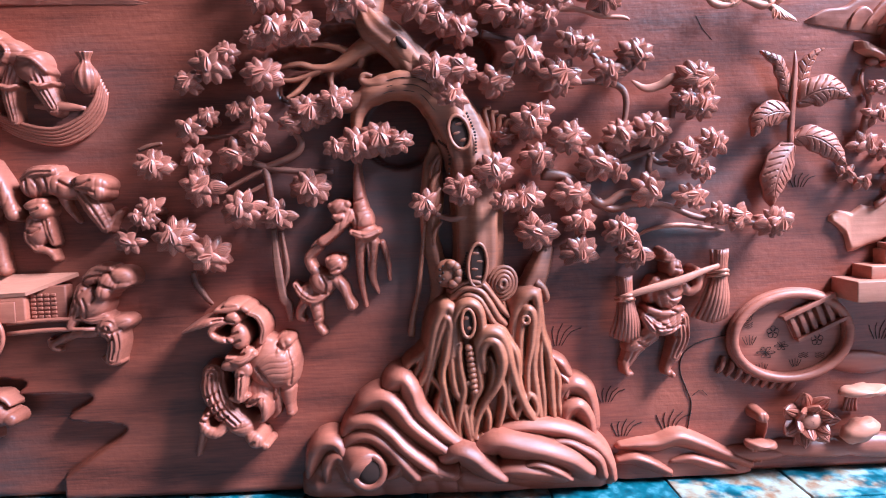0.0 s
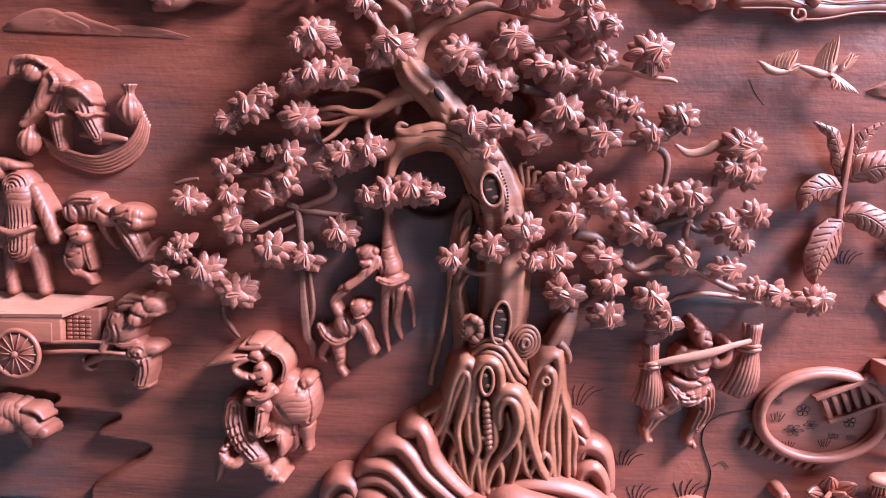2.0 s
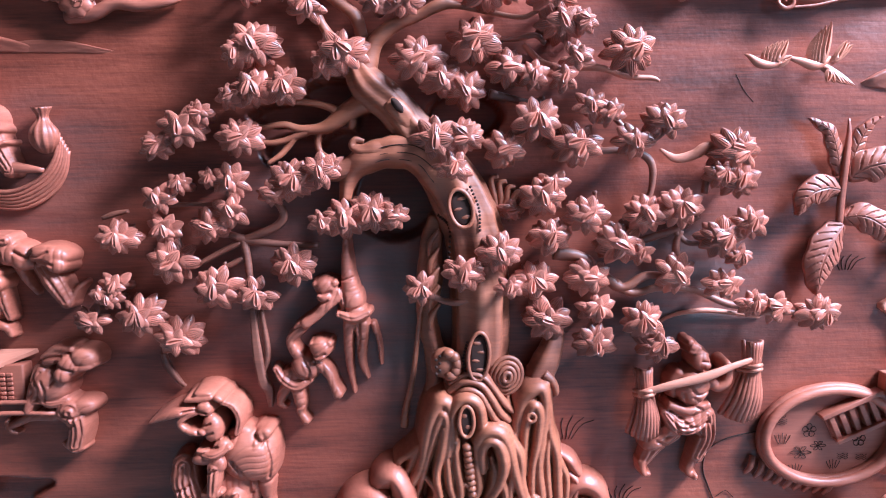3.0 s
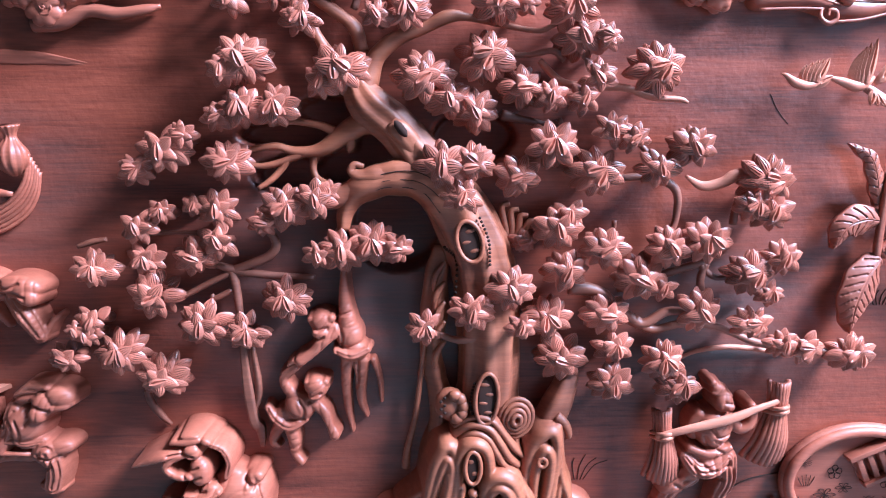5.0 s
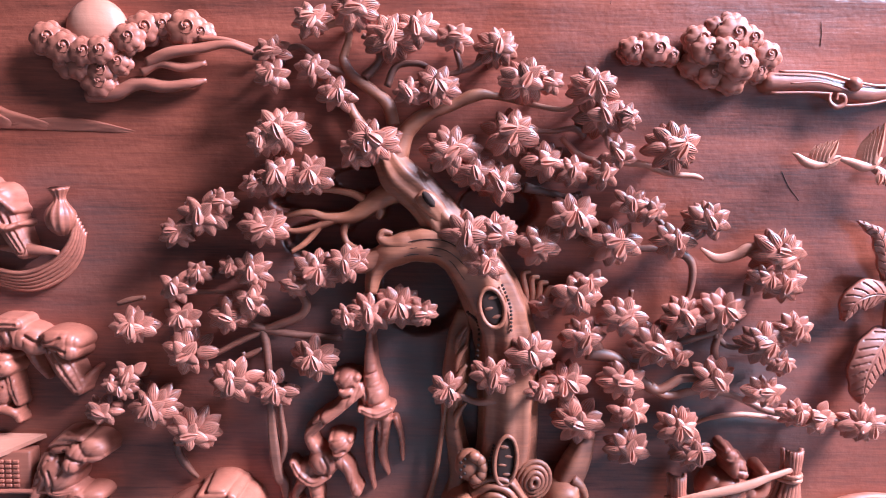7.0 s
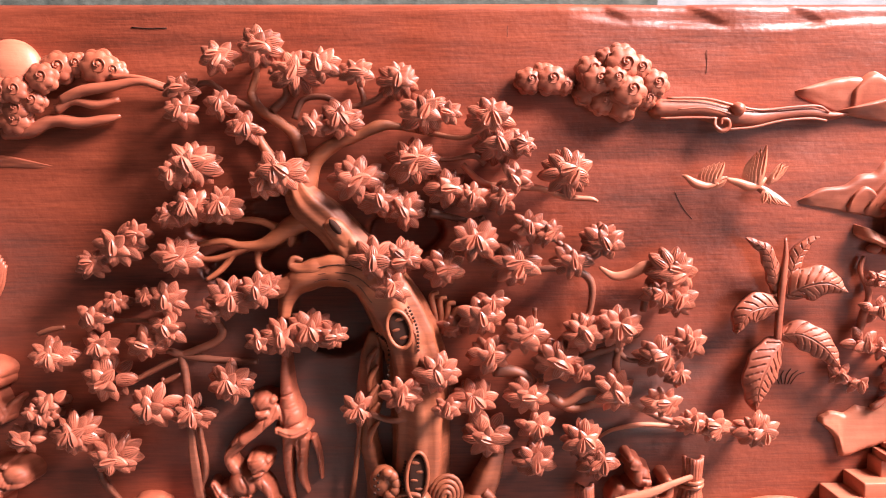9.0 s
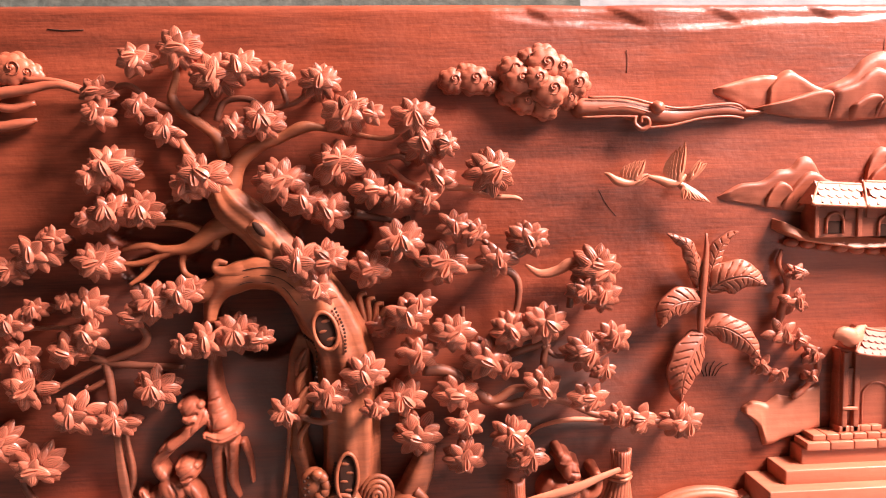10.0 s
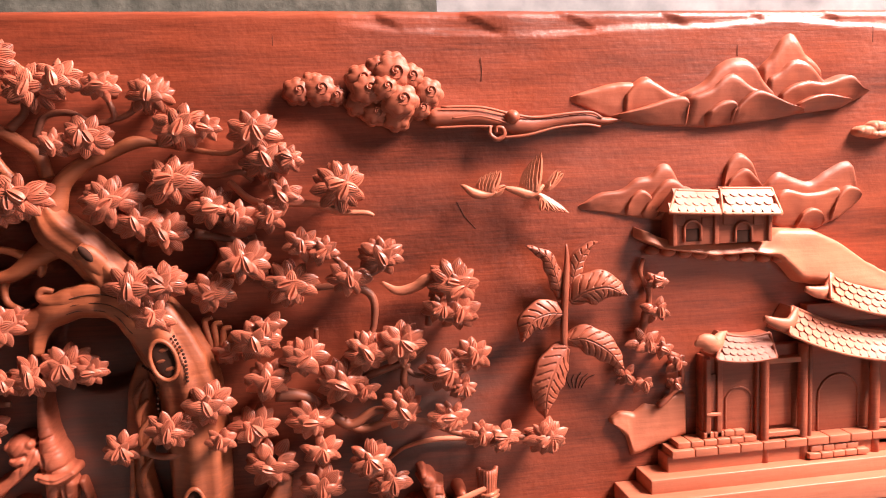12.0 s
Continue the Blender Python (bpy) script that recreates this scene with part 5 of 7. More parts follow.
for x, z, k, lean in [(-0.5535, 0.6703, 1.0, 0), (-0.7157, 0.6170, 0.95, 14)]:
    c, s = math.cos(radians(lean)), math.sin(radians(lean))
    rr = [(x - 0.028 * s * k, z - 0.026 * c * k, 8 * k, 14), (x - 0.012 * s, z - 0.012 * k, 19 * k, 18), (x, z + 0.004 * k, 19 * k, 20), (x + 0.004 * s, z + 0.021 * k, 8 * k, 20), (x + 0.004 * s, z + 0.036 * k, 14 * k, 22)]
    bm = bmesh.new()
    tube(bm, [(a, b, r / 1000, -y / 1000) for a, b, r, y in rr], 40, 6, 11, 0.16)
    sack = tagged(link_mesh("sack_carving", bm, CARVED), "tied carved wooden sack with gathered folds", "sack", "sacks")
boat = thing("boat_carving", "carved wooden boat with ribbed hull", "boat")
for k in range(6):
    bm = bmesh.new()
    o = 0.0048 * k
    tube(bm, [(x + 0.3 * o, z - o, 0.0032, -0.015 + 0.002 * k) for x, z in [(-0.7008, 0.6200), (-0.6645, 0.6016), (-0.6124, 0.5906), (-0.5688, 0.6074), (-0.5444, 0.6359), (-0.5363, 0.6706)]], 8, 5)
    part("hull_rib", bm, CARVED, boat)
bm = bmesh.new()
tube(bm, [(x, z, r / 1000, -0.022) for x, z, r in [(-0.6342, 0.6251, 3), (-0.5976, 0.6242, 8), (-0.5566, 0.6199, 3)]], 10, 5, flat=0.6)
part("boat_seat", bm, CARVED, boat)
figure("standing_figure", "carved wooden man in a cap and belted robe on a cart", "carving",
       [(-0.7665, 0.5653, 15, 17, 30, 0), (-0.7548, 0.5763, 27, 9, 32, 8), (-0.7329, 0.5233, 28, 34, 22, 0), (-0.7335, 0.4673, 26, 22, 22, 0)],
       [([(-0.7349, 0.5412, 26, 22), (-0.7326, 0.4872, 24, 24), (-0.7365, 0.4416, 25, 22)], 9), [(-0.7099, 0.5347, 12, 24), (-0.6899, 0.4976, 12, 28), (-0.6773, 0.4600, 11, 28)], [(-0.7552, 0.5271, 9, 26), (-0.7645, 0.4908, 8, 26), (-0.7627, 0.4481, 10, 24)],
        [(-0.7538, 0.4365, 12, 20), (-0.7593, 0.3995, 10, 16), (-0.7568, 0.3709, 9, 16)], [(-0.7159, 0.4378, 13, 20), (-0.7098, 0.4013, 11, 16), (-0.7043, 0.3729, 10, 16)], [(-0.7597, 0.4728, 4, 44), (-0.7335, 0.4673, 5, 50), (-0.7067, 0.4772, 4, 42)]])
figure("stooping_figure", "carved wooden porter bent under a load", "carving",
       [(-0.6100, 0.5059, 38.8, 19.4, 22, 8), (-0.6442, 0.5044, 21.2, 21.2, 20, -20), (-0.5527, 0.5031, 29.7, 15.7, 34, 6), (-0.5415, 0.4905, 15.7, 12.2, 38, 20), (-0.6351, 0.4656, 17.5, 14, 30, 10), (-0.6403, 0.4746, 19.2, 8.75, 32, -15), (-0.6456, 0.4319, 17.8, 24.9, 18, 0), (-0.5914, 0.4965, 19.3, 15.8, 26, 0)],
       [([(-0.5670, 0.4869, 13.2, 24), (-0.5496, 0.4626, 15, 28), (-0.5375, 0.4356, 10.6, 24)], 3), [(-0.5309, 0.4414, 6.21, 22), (-0.5220, 0.4544, 4.44, 20), (-0.5144, 0.4611, 3.56, 16)], [(-0.6055, 0.4881, 8.87, 16), (-0.5986, 0.4656, 5.35, 12), (-0.5860, 0.4454, 3.58, 8)], ([(-0.6493, 0.4482, 12.4, 22), (-0.6582, 0.4237, 8.85, 22), (-0.6473, 0.4055, 7.98, 22)], 2), [(-0.6473, 0.4055, 7.09, 22), (-0.6286, 0.3995, 6.21, 22), (-0.6226, 0.3882, 5.35, 18)], ([(-0.6297, 0.4537, 7.96, 22), (-0.6261, 0.4314, 7.97, 22), (-0.6215, 0.4134, 6.22, 20)], 2), ([(-0.6551, 0.5135, 8.77, 26), (-0.6376, 0.5233, 10.5, 30), (-0.6107, 0.5241, 9.59, 32)], 3)],
       cuts=[[(-0.6669, 0.5035, 1.79, 5), (-0.6529, 0.5137, 1.79, 5), (-0.6495, 0.4895, 1.79, 5)], [(-0.6397, 0.5132, 1.79, 5), (-0.6328, 0.5006, 1.79, 5), (-0.6375, 0.4846, 1.79, 5)], [(-0.6249, 0.5181, 1.79, 4), (-0.6191, 0.5019, 1.79, 4), (-0.6273, 0.4861, 1.79, 4)], [(-0.6000, 0.5084, 2.23, 6), (-0.5846, 0.5007, 2.24, 6), (-0.5734, 0.5093, 2.23, 6)], [(-0.5815, 0.5078, 1.79, 4), (-0.5660, 0.5019, 1.79, 4), (-0.5496, 0.5085, 1.79, 4)], [(-0.5755, 0.4933, 1.79, 4), (-0.5620, 0.4964, 1.79, 4), (-0.5438, 0.4904, 1.79, 4)], [(-0.6587, 0.4692, 1.79, 4), (-0.6467, 0.4635, 1.79, 4), (-0.6340, 0.4684, 1.79, 4)], [(-0.6630, 0.4362, 1.8, 4), (-0.6511, 0.4295, 1.8, 4), (-0.6382, 0.4362, 1.8, 4)]])
figure("puller_figure", "carved wooden man in a broad hat pulling a cart", "carving",
       [(-0.5351, 0.3478, 17.6, 17.6, 36, 0), (-0.5551, 0.3605, 23, 12.4, 32, -22), (-0.5127, 0.3578, 19.4, 14.1, 38, 14), (-0.5422, 0.3346, 12.3, 12.3, 42, 0), (-0.5660, 0.3177, 30.3, 26.8, 24, -20), (-0.5711, 0.2957, 23.2, 10.7, 26, 0), (-0.5245, 0.2837, 21.4, 12.5, 30, -8), (-0.5399, 0.2767, 23.2, 17.8, 28, 0)],
       [([(-0.5761, 0.3366, 14.2, 28), (-0.5855, 0.3149, 12.4, 30), (-0.5960, 0.2919, 8.89, 30)], 3), [(-0.5969, 0.2905, 7.99, 32), (-0.6003, 0.2802, 6.2, 34)], ([(-0.5389, 0.2789, 17.8, 30), (-0.5326, 0.2538, 14.3, 28), (-0.5397, 0.2268, 13.5, 24)], 4), [(-0.5556, 0.2275, 4.49, 24), (-0.5411, 0.2200, 6.28, 26), (-0.5312, 0.2210, 5.4, 24)], [(-0.5676, 0.2712, 10.8, 22), (-0.6025, 0.2668, 7.18, 20), (-0.6283, 0.2560, 6.31, 16), (-0.6422, 0.2488, 4.51, 14)], [(-0.6435, 0.2562, 4.51, 14), (-0.6380, 0.2454, 4.51, 16), (-0.6304, 0.2410, 3.61, 14)],
        ([(-0.5857, 0.3009, 6.21, 32), (-0.5679, 0.2916, 7.98, 34), (-0.5441, 0.2939, 6.22, 32)], 4), [(-0.4986, 0.3487, 4.4, 40), (-0.5059, 0.3459, 5.26, 44), (-0.5209, 0.3432, 4.37, 46)], [(-0.5700, 0.3582, 4.4, 38), (-0.5526, 0.3719, 4.38, 40), (-0.5284, 0.3712, 4.38, 42)]],
       cuts=[[(-0.5531, 0.3517, 1.81, 5), (-0.5410, 0.3458, 1.81, 5), (-0.5271, 0.3398, 1.81, 5)], [(-0.5782, 0.3508, 1.81, 5), (-0.5633, 0.3594, 1.81, 5), (-0.5436, 0.3605, 1.81, 5)], [(-0.5617, 0.3373, 1.81, 4), (-0.5551, 0.3297, 1.81, 4), (-0.5612, 0.3190, 1.82, 4)], [(-0.5875, 0.3273, 1.81, 4), (-0.5794, 0.3151, 1.82, 4), (-0.5841, 0.2997, 1.82, 4)], [(-0.5734, 0.3249, 1.81, 4), (-0.5690, 0.3101, 1.82, 4), (-0.5737, 0.2956, 1.82, 4)], [(-0.5561, 0.2636, 1.82, 4), (-0.5460, 0.2539, 1.82, 4), (-0.5347, 0.2609, 1.82, 4)], [(-0.5516, 0.2772, 1.82, 4), (-0.5359, 0.2702, 1.82, 4), (-0.5211, 0.2751, 1.82, 4)], [(-0.5951, 0.3221, 1.81, 4), (-0.5905, 0.3109, 1.82, 4), (-0.5967, 0.3002, 1.82, 4)]])

cart = thing("cart_carving", "carved wooden hand cart with a spoked wheel and latticed side", "cart")
bm = bmesh.new()
cx0, cz0 = -0.8565, 0.3070
cx1, cz1 = -0.6639, 0.3102
slab(bm, cx0, cx1, -0.040, 0.0, 0.2898, 0.3395, 0.003)
part("cart_box", bm, CARVED, cart)
bm = bmesh.new()
for v in [(-0.8550, 0.3335, -0.043), (-0.6610, 0.3393, -0.043), (-0.5941, 0.3641, -0.006), (-0.8532, 0.3654, -0.006)]:
    bm.verts.new((v[0], v[2], v[1]))
bm.verts.ensure_lookup_table()
f = bm.faces.new(bm.verts[:])
ex = bmesh.ops.extrude_face_region(bm, geom=[f])
bmesh.ops.translate(bm, vec=(0, 0.002, -0.006), verts=[g for g in ex["geom"] if isinstance(g, bmesh.types.BMVert)])
part("cart_lid", bm, LIT_PALE, cart, smooth=False)
bm = bmesh.new()
slab(bm, -0.6638, -0.6067, -0.026, 0.0, 0.2898, 0.3459, 0.003)
lat = part("cart_end", bm, CARVED, cart)
for i in range(4):
    for j in range(6):
        bm = bmesh.new()
        x, z = -0.6614 + 0.0105 * i, 0.3341 - 0.0068 * j
        slab(bm, x, x + 0.008, -0.0285, -0.024, z - 0.0045, z, 0.001)
        part("lattice_block", bm, CARVED, lat)
bm = bmesh.new()
slab(bm, -0.8370, -0.6781, -0.0425, -0.039, 0.2910, 0.3249, 0.002)
part("side_board", bm, CARVED, cart)
wx, wz = -0.7351, 0.2725
bm = bmesh.new()
ringed(bm, wx, wz, -0.047, 0.037, 0.0042, 0, 1.04, 32)
wheel = part("wheel", bm, CARVED, cart)
bm = bmesh.new()
ball(bm, wx, wz, -0.046, 0.035, 0.036, 0.005)
part("wheel_disc", bm, CARVED, wheel)
bm = bmesh.new()
ball(bm, wx, wz, -0.053, 0.006, 0.006, 0.005)
part("hub", bm, CARVED, wheel)
for i in range(14):
    a = math.pi * 2 * i / 14
    bm = bmesh.new()
    tube(bm, [(wx + 0.006 * math.cos(a), wz + 0.006 * math.sin(a), 0.0013, -0.052), (wx + 0.035 * math.cos(a), wz + 0.035 * math.sin(a), 0.0013, -0.049)], 6, 2)
    part("spoke", bm, CARVED, wheel)
for dz in (0, 0.016):
    bm = bmesh.new()
    tube(bm, [(-0.6940, 0.2788 + dz - 0.004, 0.0035, -0.04), (-0.6270, 0.2779 + dz, 0.0035, -0.036), (-0.5605, 0.2761 + dz, 0.003, -0.034)], 8, 3)
    part("shaft", bm, CARVED, cart)
figure("buffalo_figure", "carved wooden buffalo wading in the pond", "carving",
       [(-0.7868, 0.1469, 40, 24, 16, 0), (-0.7235, 0.1403, 22, 16, 26, 12), (-0.7062, 0.1354, 12, 11, 30, 0), (-0.7515, 0.1700, 12, 14, 20, 20)],
       [[(-0.7367, 0.1737, 5, 30), (-0.7174, 0.1717, 5, 32), (-0.7043, 0.1588, 3, 32)], [(-0.7482, 0.1342, 10, 20), (-0.7397, 0.1053, 6, 12)], [(-0.8159, 0.1552, 24, 14), (-0.7761, 0.1669, 20, 16), (-0.7280, 0.1498, 16, 22)]])

# ---- the man with two bundles ----
figure("bearer_figure", "carved wooden man carrying bundles on a pole", "carving",
       [(0.3561, 0.3398, 13.5, 14.4, 34, 0), (0.3631, 0.3348, 7.19, 8.09, 40, 0), (0.3489, 0.3564, 10.8, 9.02, 34, 30), (0.3411, 0.3659, 5.4, 5.4, 36, 0), (0.3530, 0.3512, 15.3, 4.5, 38, 10), (0.3482, 0.3005, 25.6, 29.2, 24, 10), (0.3441, 0.2544, 40.3, 16.5, 24, 6), (0.3279, 0.2392, 23.7, 12.8, 28, -25), (0.3000, 0.2195, 23.9, 14.7, 22, -30)],
       [[(0.3708, 0.3112, 9.1, 28), (0.3821, 0.3003, 8.17, 32), (0.3943, 0.3075, 7.25, 34), (0.3980, 0.3219, 6.33, 34), (0.3936, 0.3332, 7.22, 36)], ([(0.3091, 0.2624, 8.19, 30), (0.3260, 0.2441, 12.7, 34), (0.3490, 0.2450, 12.7, 34), (0.3672, 0.2605, 9.1, 32)], 4), ([(0.3682, 0.2544, 16.5, 24), (0.3698, 0.2237, 14.7, 24), (0.3598, 0.1933, 11.1, 20)], 4), ([(0.3199, 0.2331, 16.5, 24), (0.2986, 0.2126, 13.8, 20), (0.2846, 0.1860, 9.25, 16)], 3), [(0.2803, 0.1848, 6.46, 18), (0.2827, 0.1688, 5.53, 22), (0.2901, 0.1666, 3.69, 22)], [(0.3549, 0.1874, 7.4, 18), (0.3491, 0.1688, 6.48, 18), (0.3564, 0.1625, 5.53, 24)],
        [(0.3153, 0.2739, 5.44, 34), (0.3402, 0.2659, 6.34, 36), (0.3684, 0.2737, 5.44, 34)], [(0.3293, 0.3180, 9.1, 26), (0.3206, 0.3052, 8.21, 24), (0.3229, 0.2882, 7.32, 22)]],
       cuts=[[(0.3571, 0.3403, 1.48, 4), (0.3683, 0.3380, 1.48, 4), (0.3795, 0.3376, 1.48, 4)], [(0.3705, 0.3266, 1.39, 3), (0.3779, 0.3245, 1.39, 3), (0.3817, 0.3272, 1.39, 3)], [(0.3400, 0.3055, 1.86, 4), (0.3511, 0.2919, 1.86, 4), (0.3699, 0.2950, 1.86, 4)], [(0.3473, 0.2865, 1.86, 4), (0.3622, 0.2784, 1.86, 4), (0.3755, 0.2873, 1.86, 4)], [(0.3324, 0.2926, 1.86, 4), (0.3397, 0.2774, 1.86, 4), (0.3584, 0.2691, 1.86, 4)], [(0.3207, 0.2518, 1.86, 4), (0.3336, 0.2286, 1.86, 4), (0.3637, 0.2274, 1.87, 4)], [(0.3283, 0.2571, 1.86, 4), (0.3469, 0.2432, 1.86, 4), (0.3696, 0.2499, 1.86, 4)], [(0.3696, 0.2555, 1.86, 4), (0.3788, 0.2268, 1.87, 4), (0.3711, 0.1987, 1.87, 4)], [(0.2978, 0.2206, 1.86, 4), (0.3146, 0.2086, 1.87, 4), (0.3126, 0.1963, 1.87, 4)]])
bm = bmesh.new()
tube(bm, [(0.2656, 0.2950, 0.004, -0.044), (0.3066, 0.3079, 0.006, -0.05), (0.3612, 0.3213, 0.007, -0.05), (0.3976, 0.3336, 0.005, -0.046), (0.4386, 0.3447, 0.004, -0.04)], 10, 4, flat=0.6)
tagged(link_mesh("carrying_pole", bm, LIT_PALE), "smooth carved wooden carrying pole over a shoulder", "pole")
for top, mid, low, w in [((0.2769, 0.3271), (0.2792, 0.2926), (0.2802, 0.2232), 1.0), ((0.4322, 0.3648), (0.4303, 0.3269), (0.4174, 0.2490), 1.15)]:
    bundle = thing("straw_bundle", "carved wooden straw bundle tied with a cord", "bundle", group="straw bundles")
    for k in range(9):
        u = (k - 4) / 4
        y = -0.022 - 0.02 * math.sqrt(max(0, 1 - u * u * 0.9))
        bm = bmesh.new()
        tube(bm, [(top[0] + u * 0.011 * w, top[1] + 0.002, 0.0035, y), (mid[0] + u * 0.010 * w, mid[1], 0.0036, y), ((mid[0] + low[0]) / 2 + u * 0.017 * w, (mid[1] + low[1]) / 2, 0.0042 * w, y - 0.004), (low[0] + u * 0.023 * w, low[1] + 0.008 * abs(u), 0.0042 * w, y + 0.006)], 8, 4, wob=0.1)
        part("straw", bm, CARVED, bundle)
    for dz in (0, 0.006):
        bm = bmesh.new()
        tube(bm, [(mid[0] - 0.015 * w, mid[1] + dz - 0.004, 0.0026, -0.026), (mid[0] - 0.006, mid[1] + dz, 0.003, -0.047), (mid[0] + 0.006, mid[1] + dz + 0.002, 0.003, -0.047), (mid[0] + 0.015 * w, mid[1] + dz - 0.003, 0.0026, -0.026)], 8, 4)
        part("cord", bm, LIT_PALE, bundle)

# ---- oval pond basin with a ladder ----
basin = thing("basin_carving", "oval carved wooden pond basin with engraved flowers", "basin")
bx, bz = 0.5572, 0.2174
BA, BR = 0.0965, 0.725
bm = bmesh.new()
ringed(bm, bx, bz, -0.018, BA, 0.0075, -4, BR, 56)
part("basin_rim", bm, CARVED, basin)
bm = bmesh.new()
ringed(bm, bx, bz, -0.009, BA + 0.001, 0.0095, -4, BR, 56)
part("basin_wall", bm, CARVED, basin)
bm = bmesh.new()
ball(bm, bx, bz, -0.003, BA - 0.002, (BA - 0.002) * BR, 0.0045, -4, 4)
part("basin_floor", bm, CARVED, basin)


def incise(parent, pts, r=0.0009, y=-0.0075, name="cut_line"):
    r *= 0.75
    bm = bmesh.new()
    tube(bm, [(x, z, r, y) for x, z in pts], 6, 4)
    return part(name, bm, CUT_SHADE, parent)


for x, z, s in [(0.4871, 0.2527, 0.008), (0.6045, 0.2085, 0.008), (0.5304, 0.2234, 0.008)]:
    for k in range(5):
        a = k * 2 * math.pi / 5 + 0.3
        c = (x + s * 0.75 * math.cos(a), z + s * 0.75 * math.sin(a))
        incise(basin, [(c[0] + 0.55 * s * math.cos(t), c[1] + 0.55 * s * math.sin(t)) for t in [q * math.pi / 3 for q in range(7)]], 0.0006)
for x, z, s in [(0.4908, 0.2093, 0.012), (0.5677, 0.1692, 0.010), (0.5122, 0.1640, 0.010), (0.4937, 0.1648, 0.008)]:
    for k in range(-2, 3):
        incise(basin, [(x + 0.2 * k * s, z - s * 0.5), (x + 0.42 * k * s, z + 0.25 * s), (x + 0.5 * k * s, z + s * (0.9 - 0.12 * abs(k)))], 0.0007)
for x, z, s in [(0.5186, 0.1897, 0.016), (0.5444, 0.1998, 0.012)]:
    for k in range(6):
        a = k * math.pi / 3
        incise(basin, [(x, z), (x + s * 0.6 * math.cos(a + 0.3), z + 0.5 * s * math.sin(a + 0.3)), (x + s * math.cos(a), z + 0.6 * s * math.sin(a)), (x + 0.6 * s * math.cos(a - 0.3), z + 0.5 * s * math.sin(a - 0.3)), (x, z)], 0.0006)
for x, z in [(0.4595, 0.2216), (0.4614, 0.1939), (0.4889, 0.2343), (0.5816, 0.1798), (0.4752, 0.1794), (0.5164, 0.2699), (0.6094, 0.1786)]:
    for q in range(3):
        incise(basin, [(x + 0.004 * k - 0.008, z + 0.003 * q + 0.0012 * (-1) ** k) for k in range(5)], 0.0005)
ladder = thing("ladder_carving", "small carved wooden rack lying in the basin", "rack")
ca, sa = math.cos(radians(24)), math.sin(radians(24))
lx, lz = 0.5918, 0.2479
def rack_bar(name, u0, u1, v0, v1, y0, y1):
    bm = bmesh.new()
    slab(bm, u0, u1, y0, y1, v0, v1, 0.001)
    for v in bm.verts:
        v.co = (lx + v.co.x * ca - v.co.z * sa, v.co.y, lz + v.co.x * sa + v.co.z * ca)
    part(name, bm, CARVED, ladder)
rack_bar("rack_rail", -0.047, 0.047, 0.017, 0.024, -0.026, -0.006)
rack_bar("rack_rail", -0.040, 0.052, -0.026, -0.020, -0.026, -0.006)
rack_bar("rack_floor", -0.040, 0.048, -0.022, 0.020, -0.010, -0.005)
for i in range(6):
    rack_bar("rack_slat", -0.038 + i * 0.0155, -0.030 + i * 0.0155, -0.020, 0.017, -0.021, -0.009)
fringe = thing("bank_carving", "carved wooden bank with a row of short pegs", "carving")
for i in range(9):
    bm = bmesh.new()
    u = i / 8
    x, z = np.interp(u, [0, 1], [0.4429, 0.5615]), np.interp(u, [0, 0.5, 1], [0.1668, 0.1424, 0.1321])
    tube(bm, [(x + 0.006, z + 0.018, 0.0045, -0.004), (x + 0.002, z + 0.004, 0.0045, -0.009), (x - 0.005, z - 0.009, 0.0025, -0.004)], 9, 3)
    part("bank_peg", bm, CARVED, fringe)
path = thing("path_carving", "incised winding path with grass tufts cut in the wood", "engraving")
incise(path, [(0.4580, 0.2211), (0.4124, 0.2114), (0.3838, 0.1926), (0.3770, 0.1642), (0.3882, 0.1301), (0.3957, 0.1057), (0.3888, 0.0625)], 0.0014, -0.0008)
incise(path, [(0.3977, 0.1201), (0.4120, 0.1291), (0.4234, 0.1190)], 0.0008, -0.0008)
for x, z, s in [(0.1719, 0.2134, 0.035), (0.2522, 0.1147, 0.026), (0.2780, 0.0557, 0.028), (0.3563, 0.0619, 0.034), (0.7133, 0.2034, 0.03), (0.5741, 0.4611, 0.022)]:
    for k in range(5):
        d = (k - 1.5) * 0.35
        incise(path, [(x + 0.004 * k - 0.008, z), (x + s * d * 0.5 + 0.004 * k - 0.008, z + s * 0.6), (x + s * d * 1.1 + 0.002 * k, z + s * (1.05 - 0.12 * abs(k - 2)))], 0.0009, -0.0006, "grass_blade")
arc = thing("ridge_carving", "thin pale carved hillside line behind the tree", "carving")
bm = bmesh.new()
tube(bm, [(0.2947, 0.3799, 0.002, -0.002), (0.3226, 0.3988, 0.003, -0.006), (0.3707, 0.4065, 0.004, -0.008), (0.4272, 0.3992, 0.003, -0.006), (0.4516, 0.3935, 0.002, -0.003)], 8, 5)
part("ridge_crest", bm, LIT_PALE, arc)

# ---- lotus and water plants ----
lotus = thing("lotus_carving", "open carved wooden lotus flower with a seed pod", "flower")
x, z = 0.5777, 0.0818
PETAL = mesh_only("petal", leaf_bmesh(0.047, 0.036, 0.22, cuts=3, deep=0.05, curl=0.24), CARVED)
for ring, n, lift, size in ((0, 7, 12, 1.0), (1, 6, 38, 0.82)):
    for i in range(n):
        a = i * 360 / n + 20 * ring
        leaf_at(lotus, PETAL, x + 0.005 * math.cos(radians(a)), -0.02 - 0.006 * ring, z + 0.004 * math.sin(radians(a)), a, lift, size, name="petal")
bm = bmesh.new()
